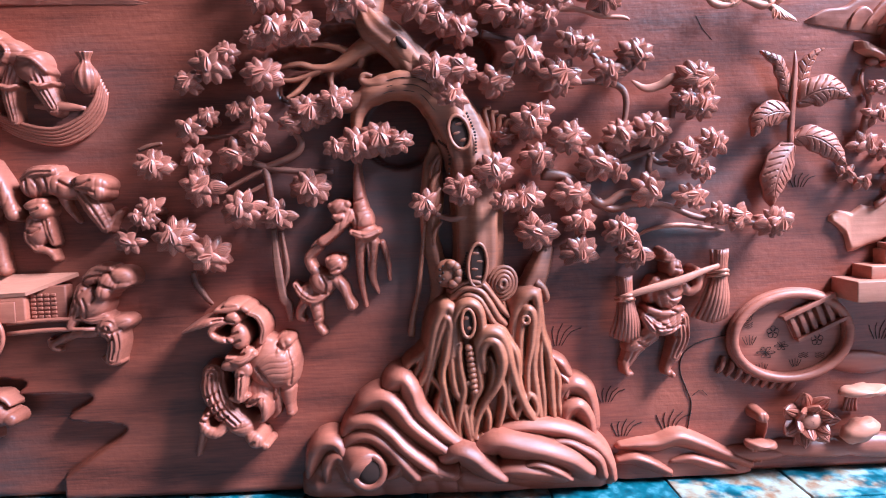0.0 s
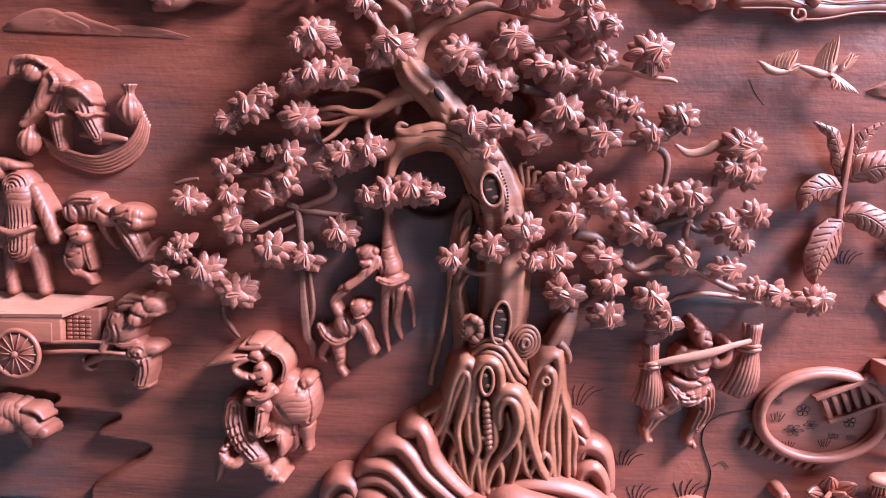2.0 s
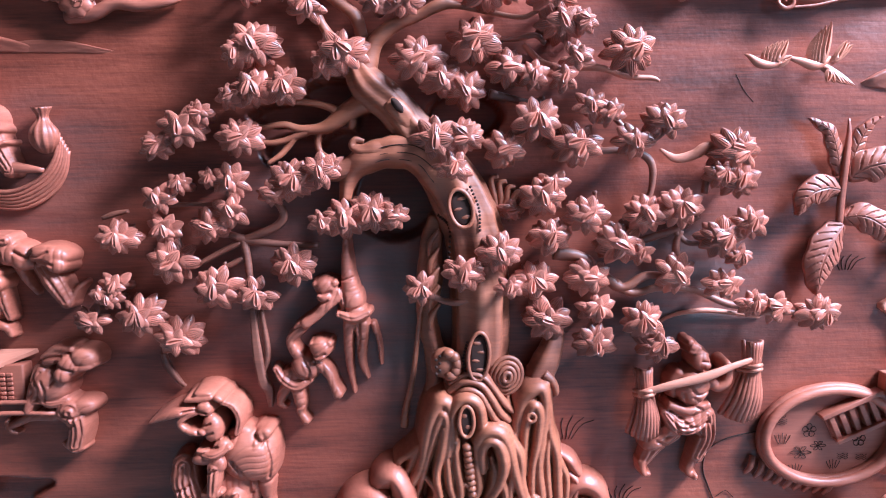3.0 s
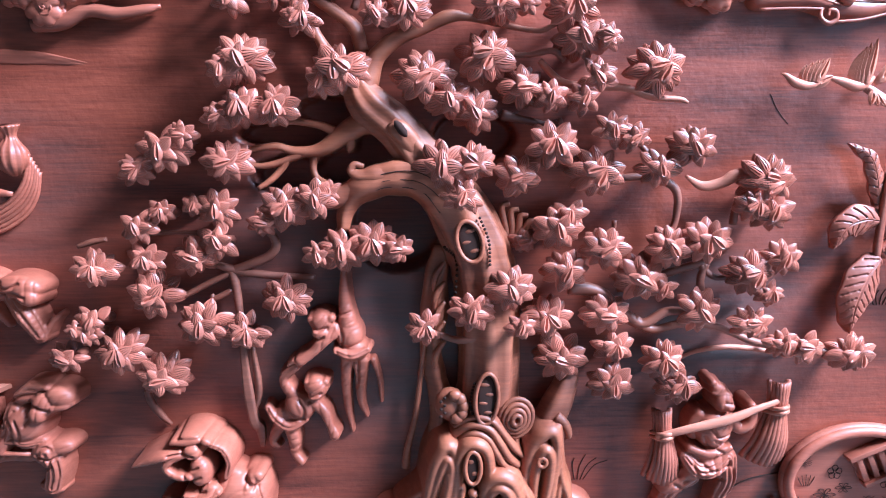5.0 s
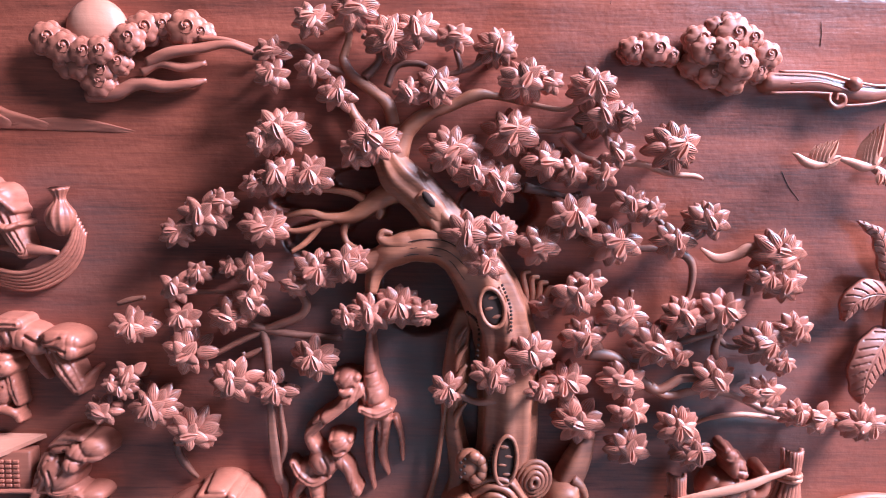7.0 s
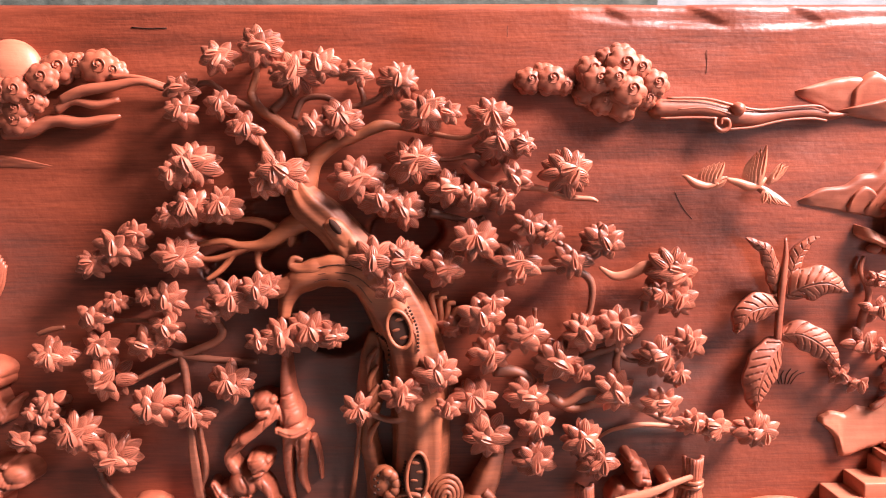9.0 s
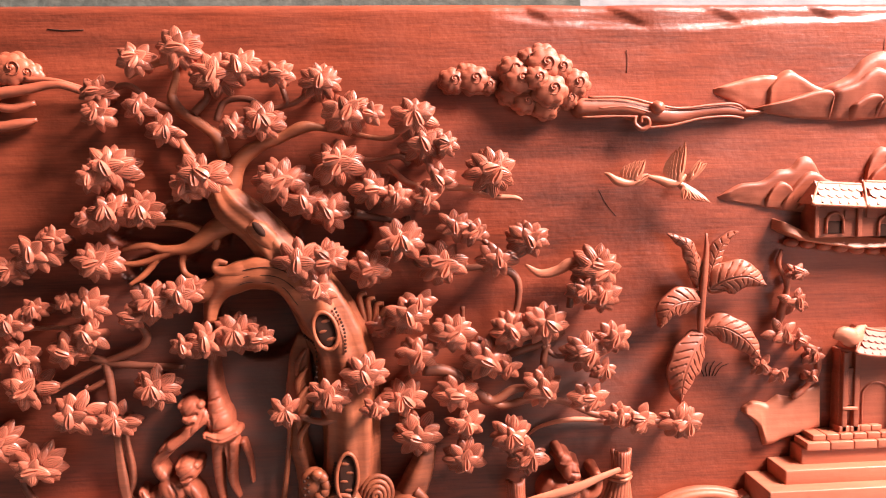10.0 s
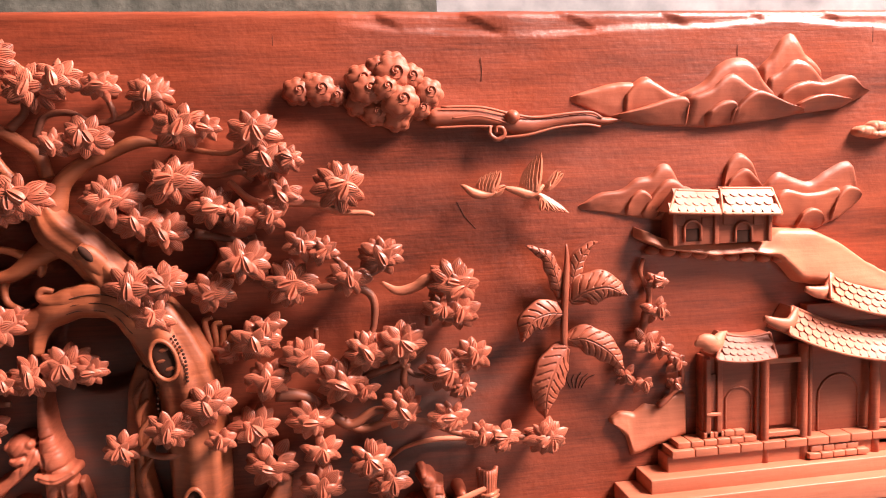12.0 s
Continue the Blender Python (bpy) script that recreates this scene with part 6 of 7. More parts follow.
ball(bm, x, z, -0.040, 0.020, 0.015, 0.009)
pod = part("seed_pod", bm, LIT_PALE, lotus)
for i in range(22):
    a, q = i * 2.4, 0.0155 * math.sqrt(i / 22)
    bm = bmesh.new()
    ball(bm, x + q * math.cos(a), z + 0.75 * q * math.sin(a), -0.0482 + q * 0.25, 0.0016, 0.0016, 0.0016, 0, 1)
    part("seed", bm, CARVED, pod)
for k in range(5):
    bm = bmesh.new()
    tube(bm, [(x + 0.002 * k, z - 0.022, 0.003, -0.016), (x + 0.004 - 0.004 * k, z - 0.04, 0.003, -0.014), (x - 0.004 * k, max(z - 0.062, 0.004), 0.003, -0.010)], 8, 4)
    part("stem", bm, CARVED, lotus)
bx, bz = 0.5004, 0.0898
figure("lotus_bud_carving", "closed carved wooden lotus bud on a thin stem", "flower", [(bx, bz, 11, 10, 34, 30)], [[(bx + 0.006, bz - 0.004, 3, 34), (bx + 0.010, bz - 0.02, 2.5, 28), (bx + 0.008, bz - 0.042, 2.5, 20)]])
for x, z, rx, rz, off, lean, m in [(0.5005, 0.0427, 27, 8, 28, 4, CARVED), (0.6612, 0.1299, 40, 9, 44, -3, LIT_PALE), (0.6650, 0.0591, 34, 18, 30, -20, LIT_PALE)]:
    bm = bmesh.new()
    ball(bm, x, z, -off / 1000, rx / 1000, rz / 1000, 0.022, lean, 3)
    for v in bm.verts:
        a = math.atan2(v.co.z - z, v.co.x - x)
        v.co.z += 0.0022 * math.sin(a * 9) + 0.0015 * noise.noise(v.co * 60)
    pad = tagged(link_mesh("lily_pad_carving", bm, m), "wavy carved wooden lily pad on short stems", "leaf", "lily pads")
    for k in range(4):
        bm = bmesh.new()
        tube(bm, [(x + 0.006 * (k - 1.5), z - 0.004, 0.0035, -off / 1000 * 0.7), (x + 0.005 * (k - 1.5), z - 0.02, 0.003, -0.012), (x + 0.007 * (k - 1.5), max(0.004, z - 0.045), 0.003, -0.006)], 7, 3)
        part("stem", bm, CARVED, pad)
bank = thing("shore_carving", "low carved wooden shore under the lotus", "hill")
for x, z, rx, rz, off in [(0.4987, 0.0191, 0.06, 0.014, 0.016), (0.6016, 0.0240, 0.09, 0.018, 0.018), (0.7050, 0.0241, 0.08, 0.022, 0.02), (0.6793, 0.1665, 0.06, 0.02, 0.012)]:
    bm = bmesh.new()
    ball(bm, x, max(z, rz * 0.8), -0.001, rx, rz, off, 3, 3)
    for v in bm.verts:
        v.co.z = max(v.co.z, 0.001)
    part("shore_fold", bm, CARVED, bank)

# ---- broad-leaved plant ----
plant = thing("banana_plant_carving", "carved wooden plant with broad veined leaves", "plant")
bm = bmesh.new()
tube(bm, [(x, z, r / 1000, -y / 1000) for x, z, r, y in [(0.5552, 0.5063, 4.05, 16), (0.5505, 0.5410, 5.61, 22), (0.5514, 0.5820, 5.58, 24), (0.5532, 0.6225, 5.55, 26), (0.5555, 0.6543, 3.95, 26), (0.5557, 0.6764, 1.58, 24)]], 14, 5, 4, 0.2)
part("stalk", bm, CARVED, plant)


def broad_leaf(rib, width, lean=0.0, up=0.004):
    """A broad blade along a curving midrib (rows of x, z, unused, stand-off mm), with cut slanting veins; lean shifts the blade to one side."""
    pts = np.array(glide(rib, 32))
    nv, n = 41, len(pts)
    tan = np.gradient(pts[:, :2], axis=0)
    tan /= np.linalg.norm(tan, axis=1)[:, None]
    run = np.concatenate([[0], np.cumsum(np.linalg.norm(np.diff(pts[:, :2], axis=0), axis=1))])
    bm, top, bot = bmesh.new(), [], []
    for i in range(n):
        u = run[i] / run[-1]
        w = width / 2 * max(0.04, math.sin(math.pi * (0.05 + 0.95 * u) ** 0.85) ** 0.7)
        ta, ba = [], []
        for k in range(nv):
            v = 2 * k / (nv - 1) - 1
            o = (v + lean) * w + 0.0012 * math.sin(run[i] * 210 + 3 * v) * abs(v)
            x, z = pts[i][0] - tan[i][1] * o, pts[i][1] + tan[i][0] * o
            vein = 0.0024 if ((run[i] - abs(v) * w * 0.9 + 1) / 0.0115) % 1 < 0.16 and 0.12 < abs(v) < 0.9 else 0
            h = pts[i][3] / 1000 + 0.20 * width * (1 - v * v) - vein - (0.003 if k == nv // 2 else 0) + up * math.sin(math.pi * u)
            ta.append(bm.verts.new((x, -h, z)))
            ba.append(bm.verts.new((x, -h + 0.005 + 0.10 * width * (1 - v * v), z)))
        top.append(ta)
        bot.append(ba)
    for i in range(n - 1):
        for k in range(nv - 1):
            bm.faces.new((top[i][k], top[i + 1][k], top[i + 1][k + 1], top[i][k + 1]))
            bm.faces.new((bot[i][k + 1], bot[i + 1][k + 1], bot[i + 1][k], bot[i][k]))
        bm.faces.new((bot[i][0], bot[i + 1][0], top[i + 1][0], top[i][0]))
        bm.faces.new((top[i][-1], top[i + 1][-1], bot[i + 1][-1], bot[i][-1]))
    bm.faces.new(top[0] + bot[0][::-1])
    bm.faces.new(top[-1][::-1] + bot[-1])
    part("broad_leaf", bm, CARVED, plant)


broad_leaf([(0.5479, 0.5974, 0.8, 18), (0.5407, 0.6307, 0.793, 22), (0.5254, 0.6623, 0.786, 26), (0.4971, 0.6768, 0.778, 30)], 0.021, 0.2)
broad_leaf([(0.5580, 0.6049, 0.8, 18), (0.5640, 0.6390, 0.795, 22), (0.5779, 0.6659, 0.792, 26), (0.5981, 0.6779, 0.79, 30)], 0.022, -0.2)
broad_leaf([(0.5579, 0.5968, 0.801, 18), (0.5778, 0.6143, 0.797, 24), (0.6097, 0.6194, 0.798, 28), (0.6398, 0.6014, 0.803, 28)], 0.048, -0.25)
broad_leaf([(0.5525, 0.5792, 0.802, 18), (0.5242, 0.5838, 0.794, 24), (0.4983, 0.5735, 0.788, 28), (0.4862, 0.5438, 0.789, 28)], 0.040, 0.15)
broad_leaf([(0.5551, 0.5398, 0.805, 18), (0.5799, 0.5426, 0.803, 24), (0.6101, 0.5249, 0.805, 28), (0.6344, 0.4938, 0.809, 30)], 0.040, -0.1)
broad_leaf([(0.5533, 0.5301, 0.806, 18), (0.5325, 0.5068, 0.801, 24), (0.5172, 0.4714, 0.799, 28), (0.5169, 0.4313, 0.804, 26)], 0.048, 0.1)

# ---- creeper by the pavilion ----
creeper = thing("creeper_carving", "carved wooden creeper with small leaf rosettes", "plant")
for rows_ in ([(0.6762, 0.6477, 3, 8), (0.6702, 0.6256, 4, 12), (0.6827, 0.5966, 5, 14), (0.6757, 0.5605, 6, 14), (0.6712, 0.5281, 7, 12), (0.6925, 0.5167, 5, 16), (0.7269, 0.4992, 5, 18)], [(0.7269, 0.4992, 5, 16), (0.7330, 0.4653, 5, 12), (0.7138, 0.4376, 5, 10), (0.6964, 0.4282, 5, 12)]):
    bm = bmesh.new()
    tube(bm, [(x, z, r / 1000, -y / 1000) for x, z, r, y in rows_], 9, 5, wob=0.3)
    part("creeper_stem", bm, CARVED, creeper)
for x, z, r in [(0.6887, 0.6197, 0.020), (0.6902, 0.5758, 0.026), (0.6712, 0.5281, 0.030), (0.6968, 0.5197, 0.022), (0.6411, 0.4828, 0.022), (0.6665, 0.4708, 0.022), (0.7183, 0.4957, 0.020), (0.7165, 0.4642, 0.016)]:
    rosette(x, z, r, 0.026, creeper, 0.6)


# ---- mountains ----
def hump(parent, crest, floor, high):
    """One mountain fold: a smooth crest line over a convex face that sinks towards its foot."""
    line, nv = glide(crest, 9), 14
    fx, fz = [q[0] for q in floor], [q[1] for q in floor]
    bm, grid, n = bmesh.new(), [], len(line)
    for i, (x, z) in enumerate(line):
        low = min(float(np.interp(x, fx, fz)), z - 0.002)
        ends = min(1.0, (i + 0.4) / 4, (n - i - 0.6) / 4)
        col = [bm.verts.new((x, 0.003, z + 0.0015))]
        for k in range(nv):
            v = k / (nv - 1)
            d = high * ends * (math.sqrt(1 - (1 - min(1, v / 0.16)) ** 2) if v < 0.16 else 1 - 0.62 * ((v - 0.16) / 0.84) ** 1.2)
            col.append(bm.verts.new((x, 0.001 - d - 0.0007 * noise.noise(Vector((x * 60, v * 4, z * 60))), z + (low - z) * v)))
        col.append(bm.verts.new((x, 0.003, low - 0.0005)))
        grid.append(col)
    for A, B in zip(grid, grid[1:]):
        for k in range(nv + 1):
            bm.faces.new((A[k], B[k], B[k + 1], A[k + 1]))
    return part("mountain_fold", bm, CARVED, parent)


far = thing("mountain_carving", "range of softly carved wooden mountains below the rough edge", "mountains", group="carved mountains")
foot = [(0.5659, 0.8776), (0.6364, 0.8477), (0.6916, 0.8383), (0.7786, 0.8328), (0.8677, 0.8402), (0.9130, 0.8474), (0.9867, 0.8556), (1.0377, 0.8778)]
for crest, h in (([(0.5718, 0.8806), (0.5993, 0.8895), (0.6370, 0.8990), (0.6648, 0.8993), (0.6919, 0.8877), (0.7176, 0.8753)], 8), ([(0.6460, 0.8744), (0.6648, 0.8977), (0.6836, 0.9076), (0.7006, 0.8987), (0.7220, 0.8856), (0.7367, 0.8805)], 12), ([(0.8579, 0.9154), (0.8774, 0.9345), (0.8969, 0.9601), (0.9148, 0.9648), (0.9316, 0.9387), (0.9483, 0.9255), (0.9596, 0.9073)], 9), ([(0.8634, 0.9023), (0.8885, 0.9149), (0.9099, 0.9309), (0.9336, 0.9257), (0.9542, 0.9025), (0.9654, 0.8941)], 13),
                 ([(0.7315, 0.8806), (0.7697, 0.8967), (0.7941, 0.9211), (0.8205, 0.9319), (0.8453, 0.9268), (0.8635, 0.8991), (0.8872, 0.8742)], 13), ([(0.7349, 0.8757), (0.7767, 0.8893), (0.7995, 0.9082), (0.8171, 0.9111), (0.8403, 0.8930), (0.8709, 0.8794), (0.8890, 0.8709)], 18), ([(0.8800, 0.8727), (0.9015, 0.8903), (0.9305, 0.8988), (0.9580, 0.8959), (0.9856, 0.9045), (1.0042, 0.9033), (1.0196, 0.8857), (1.0349, 0.8787)], 18),
                 ([(0.6305, 0.8526), (0.6747, 0.8642), (0.7176, 0.8777), (0.7367, 0.8797), (0.7444, 0.8723), (0.7383, 0.8564)], 18), ([(0.7654, 0.8493), (0.7891, 0.8681), (0.8067, 0.8726), (0.8156, 0.8659), (0.8050, 0.8500)], 22), ([(0.8050, 0.8467), (0.8297, 0.8754), (0.8475, 0.8864), (0.8673, 0.8811), (0.8964, 0.8658), (0.9349, 0.8518)], 23), ([(0.9037, 0.8591), (0.9309, 0.8733), (0.9584, 0.8777), (0.9863, 0.8722), (1.0051, 0.8668)], 21)):
    hump(far, crest, foot, h / 1000)
near = thing("mountain_carving", "small carved wooden mountains behind a tiled house", "mountains", group="carved mountains")
for floor, folds in (([(0.5756, 0.7250), (0.6305, 0.7144), (0.6907, 0.7035), (0.7610, 0.6986)], (([(0.5815, 0.7271), (0.6139, 0.7444), (0.6463, 0.7487), (0.6687, 0.7633), (0.6894, 0.7674), (0.7051, 0.7822), (0.7207, 0.7809), (0.7346, 0.7575), (0.7540, 0.7362)], 9), ([(0.6494, 0.7169), (0.6599, 0.7392), (0.6738, 0.7493), (0.6875, 0.7414), (0.6926, 0.7248)], 13), ([(0.6717, 0.7093), (0.6892, 0.7380), (0.7102, 0.7617), (0.7276, 0.7619), (0.7469, 0.7439), (0.7557, 0.7304)], 14), ([(0.6960, 0.7033), (0.7153, 0.7353), (0.7329, 0.7494), (0.7522, 0.7470), (0.7628, 0.7350)], 18))),
                     ([(0.7966, 0.7345), (0.8780, 0.7311)], (([(0.8019, 0.7434), (0.8089, 0.7778), (0.8267, 0.7954), (0.8448, 0.7865), (0.8540, 0.7663), (0.8652, 0.7392)], 9), ([(0.8037, 0.7416), (0.8144, 0.7611), (0.8359, 0.7744), (0.8522, 0.7597), (0.8688, 0.7374)], 13))),
                     ([(0.8647, 0.6980), (0.8971, 0.6821), (0.9530, 0.6777), (0.9904, 0.6923), (1.0278, 0.7190)], (([(0.8651, 0.7442), (0.8904, 0.7650), (0.9144, 0.7574), (0.9423, 0.7496), (0.9700, 0.7647), (0.9979, 0.7772), (1.0131, 0.7716), (1.0209, 0.7296)], 8), ([(0.8799, 0.7252), (0.8999, 0.7420), (0.9314, 0.7349), (0.9612, 0.7362), (0.9855, 0.7412), (0.9916, 0.7222)], 12), ([(0.9734, 0.6939), (0.9840, 0.7259), (0.9987, 0.7415), (1.0178, 0.7374), (1.0268, 0.7190)], 14), ([(0.9174, 0.6829), (0.9264, 0.7029), (0.9430, 0.7115), (0.9581, 0.7032), (0.9605, 0.6808)], 16)))):
    for crest, h in folds:
        hump(near, crest, floor, h / 1000)
west = thing("mountain_carving", "low worn carved wooden hill ridges", "mountains", group="carved mountains")
for crest, h in ([(-0.7679, 0.7918), (-0.7223, 0.8180), (-0.6874, 0.8229), (-0.6539, 0.8113), (-0.6122, 0.7915)], 8), ([(-0.7073, 0.7900), (-0.6620, 0.8179), (-0.6198, 0.8063), (-0.5607, 0.7897)], 7), ([(-0.6384, 0.7866), (-0.5860, 0.7980), (-0.5259, 0.7979), (-0.4582, 0.7829)], 5):
    hump(west, crest, [(-0.7857, 0.7869), (-0.4583, 0.7796)], h / 1000)


# ---- clouds ----
def scroll(parent, x, z, r, off, m=None):
    """A cloud scallop: a rounded disc, a cut rim and a snail curl in its middle."""
    for grow, back, deep in ((1.10, 0.006, 0.006), (0.92, 0.0, 0.008)):
        bm = bmesh.new()
        ball(bm, x, z, -off + back, r * grow, r * 0.92 * grow, deep, 0, 4)
        for v in bm.verts:
            a = math.atan2(v.co.z - z, v.co.x - x)
            k = 0.84 + 0.18 * abs(math.sin(3.5 * a + x * 90 + back * 60)) ** 0.7
            v.co.x, v.co.z = x + (v.co.x - x) * k, z + (v.co.z - z) * k
        disc = part("cloud_puff", bm, m or CARVED, parent)
    cx, cz = x + 0.16 * r, z + 0.12 * r
    bm = bmesh.new()
    tube(bm, [(cx + r * (0.44 - 0.045 * k) * math.cos(1.0 * k - 2.2), cz + r * (0.44 - 0.045 * k) * math.sin(1.0 * k - 2.2), r * 0.055, -off - 0.0066 - 0.0004 * k) for k in range(8)], 8, 4)
    part("cloud_curl", bm, m or CARVED, disc)
    bm = bmesh.new()
    ball(bm, cx, cz, -off - 0.006, r * 0.17, r * 0.16, r * 0.2, 0, 2)
    part("cloud_bead", bm, m or CARVED, disc)


cloud = thing("cloud_carving", "scalloped carved wooden cloud with a long scrolled tail", "cloud", group="carved clouds")
for x, z, r, off in [(0.1976, 0.8939, 0.019, 0.014), (0.2263, 0.8952, 0.022, 0.016), (0.2165, 0.9042, 0.016, 0.01), (0.2468, 0.8877, 0.014, 0.012), (0.2809, 0.9082, 0.020, 0.018), (0.2772, 0.8763, 0.018, 0.014), (0.2979, 0.8635, 0.018, 0.018), (0.3227, 0.9131, 0.026, 0.026), (0.2886, 0.8933, 0.022, 0.026), (0.3456, 0.9093, 0.019, 0.022),
                     (0.3688, 0.8883, 0.021, 0.020), (0.3306, 0.8782, 0.024, 0.032), (0.3114, 0.8947, 0.018, 0.034), (0.3270, 0.8573, 0.020, 0.018), (0.3591, 0.8683, 0.016, 0.016), (0.3226, 0.9257, 0.020, 0.016), (0.3036, 0.9228, 0.016, 0.016)]:
    scroll(cloud, x, z, r, off)
relief_mesh("cloud_tail", CARVED, [], [[(0.3794, 0.8565, 13, 9), (0.4341, 0.8559, 12.4, 9), (0.4692, 0.8473, 13.2, 10), (0.5051, 0.8418, 13.3, 10), (0.5460, 0.8470, 9.43, 9), (0.5874, 0.8499, 8.7, 8), (0.6189, 0.8460, 5.57, 8), (0.6478, 0.8477, 1.6, 7)]], step=0.0013, soft=2).parent = cloud
for rows_ in ([(0.3859, 0.8690, 1.89, 20), (0.4398, 0.8677, 1.91, 21), (0.4824, 0.8575, 1.92, 22), (0.5185, 0.8522, 1.93, 20), (0.5595, 0.8560, 1.95, 18), (0.5970, 0.8576, 1.96, 16), (0.6150, 0.8495, 1.58, 14)], [(0.3772, 0.8415, 1.67, 20), (0.4234, 0.8425, 1.68, 21), (0.4559, 0.8415, 1.69, 22)], [(0.4697, 0.8260, 1.92, 22), (0.5054, 0.8288, 1.93, 22), (0.5464, 0.8377, 1.71, 20), (0.5878, 0.8406, 1.73, 18), (0.6115, 0.8379, 1.58, 14)], [(0.4000, 0.8534, 1.21, 24), (0.4387, 0.8554, 1.22, 24), (0.4773, 0.8453, 1.23, 25)],
              [(0.4528, 0.8416, 2.3, 22), (0.4520, 0.8309, 3.06, 24), (0.4608, 0.8237, 3.06, 26), (0.4703, 0.8288, 3.06, 26), (0.4690, 0.8379, 3.06, 26), (0.4612, 0.8396, 2.29, 26), (0.4595, 0.8329, 2.29, 26)]):
    limb("cloud_scroll", rows_, mat=CARVED, parent=cloud, flat=0.8)
bm = bmesh.new()
ball(bm, 0.4837, 0.8537, -0.02, 0.011, 0.010, 0.012)
part("cloud_knob", bm, CARVED, cloud)
cloud2 = thing("cloud_carving", "scalloped carved wooden cloud round a rising sun", "cloud", group="carved clouds")
for x, z, r, off in [(-0.5357, 0.8853, 0.024, 0.03), (-0.5087, 0.8796, 0.021, 0.034), (-0.4865, 0.8811, 0.021, 0.036), (-0.4524, 0.8979, 0.021, 0.032), (-0.4370, 0.9125, 0.024, 0.018), (-0.5169, 0.8635, 0.02, 0.026), (-0.4913, 0.8577, 0.02, 0.026), (-0.4685, 0.8688, 0.018, 0.026), (-0.4957, 0.8431, 0.024, 0.022), (-0.4147, 0.9176, 0.018, 0.014), (-0.3817, 0.9127, 0.026, 0.022), (-0.3635, 0.9077, 0.018, 0.018), (-0.5594, 0.8976, 0.024, 0.024), (-0.5351, 0.8686, 0.022, 0.018)]:
    scroll(cloud2, x, z, r, off)
for rows_ in ([(-0.4315, 0.8689, 8, 20), (-0.4014, 0.8814, 8, 24), (-0.3642, 0.8873, 7, 24), (-0.3270, 0.8947, 6, 20), (-0.2977, 0.8861, 5, 14), (-0.2815, 0.8840, 3, 8)], [(-0.3637, 0.9004, 4, 24), (-0.3269, 0.8991, 3, 22), (-0.2865, 0.8876, 2, 10)], [(-0.4394, 0.8579, 7, 18), (-0.4167, 0.8689, 6, 20), (-0.3873, 0.8639, 6, 18), (-0.3574, 0.8713, 4, 14)],
              [(-0.5150, 0.8268, 9, 12), (-0.4777, 0.8299, 10, 14), (-0.4474, 0.8432, 9, 14), (-0.4105, 0.8397, 8, 14), (-0.3769, 0.8449, 6, 12), (-0.3596, 0.8494, 3, 8)]):
    limb("cloud_tail", rows_, mat=CARVED, parent=cloud2)
bm = bmesh.new()
ball(bm, -0.5004, 0.9123, -0.008, 0.040, 0.040, 0.022, 0, 4)
tagged(link_mesh("sun_carving", bm, LIT_PALE), "smooth round carved wooden sun behind a cloud", "sun")


# ---- birds ----
def bird(label, body, wings):
    """body: rows along the back; wings: pairs of lines, the arm and the feather tips, with a count of feathers."""
    b = thing("bird_carving", label, "bird", group="carved birds")
    bm = bmesh.new()
    tube(bm, [(x, z, r / 1000, -y / 1000) for x, z, r, y in body], 14, 6, flat=0.8)
    part("body", bm, LIT_PALE, b)
    for arm, tips, n in wings:
        A, T = glide(arm, 8), glide(tips, 8)
        for k in range(n):
            u = k / (n - 1)
            a, t = A[int(u * (len(A) - 1))], T[int(u * (len(T) - 1))]
            ln, wd = math.hypot(t[0] - a[0], t[1] - a[1]), 0.0120
            leaf_at(b, mesh_only("feather", leaf_bmesh(ln, wd, 0.22, cuts=1, nu=7, deep=0.2), LIT_PALE), a[0], -0.024 - 0.0012 * k, a[1], math.degrees(math.atan2(t[1] - a[1], t[0] - a[0])), 5, 1.0, name="feather")


bird("small carved wooden bird with a raised wing", [(0.4077, 0.7640, 0.765, 24), (0.4135, 0.7615, 3.06, 26), (0.4257, 0.7526, 6.13, 26), (0.4413, 0.7489, 5.38, 26), (0.4540, 0.7530, 3.08, 26), (0.4642, 0.7603, 1.16, 24)], [([(0.4342, 0.7548), (0.4423, 0.7545), (0.4503, 0.7541)], [(0.4381, 0.7750), (0.4511, 0.7808), (0.4633, 0.7827)], 5), ([(0.4502, 0.7494), (0.4535, 0.7509)], [(0.4698, 0.7565), (0.4716, 0.7612)], 2)])
bird("carved wooden bird flying with both wings spread", [(0.4642, 0.7618, 0.772, 24), (0.4715, 0.7577, 3.09, 26), (0.4857, 0.7533, 5.42, 26), (0.5015, 0.7480, 6.98, 26), (0.5144, 0.7506, 4.66, 26), (0.5249, 0.7594, 2.34, 24)], [([(0.4958, 0.7523), (0.5023, 0.7520), (0.5122, 0.7517)], [(0.4982, 0.7823), (0.5067, 0.7946), (0.5192, 0.8052)], 6), ([(0.5104, 0.7485), (0.5170, 0.7459), (0.5218, 0.7417)], [(0.5595, 0.7192), (0.5446, 0.7215), (0.5181, 0.7243)], 7), ([(0.5253, 0.7511), (0.5304, 0.7541)], [(0.5540, 0.7755), (0.5442, 0.7806)], 3)])
incise(path, [(0.4066, 0.7406), (0.4175, 0.7196), (0.4324, 0.7017)], 0.0006, -0.0002, "reed_line")

# ---- ledge, house and pavilion ----
ledge = thing("ledge_carving", "carved wooden cliff ledge under a house, coloured pale as if lit", "ledge")


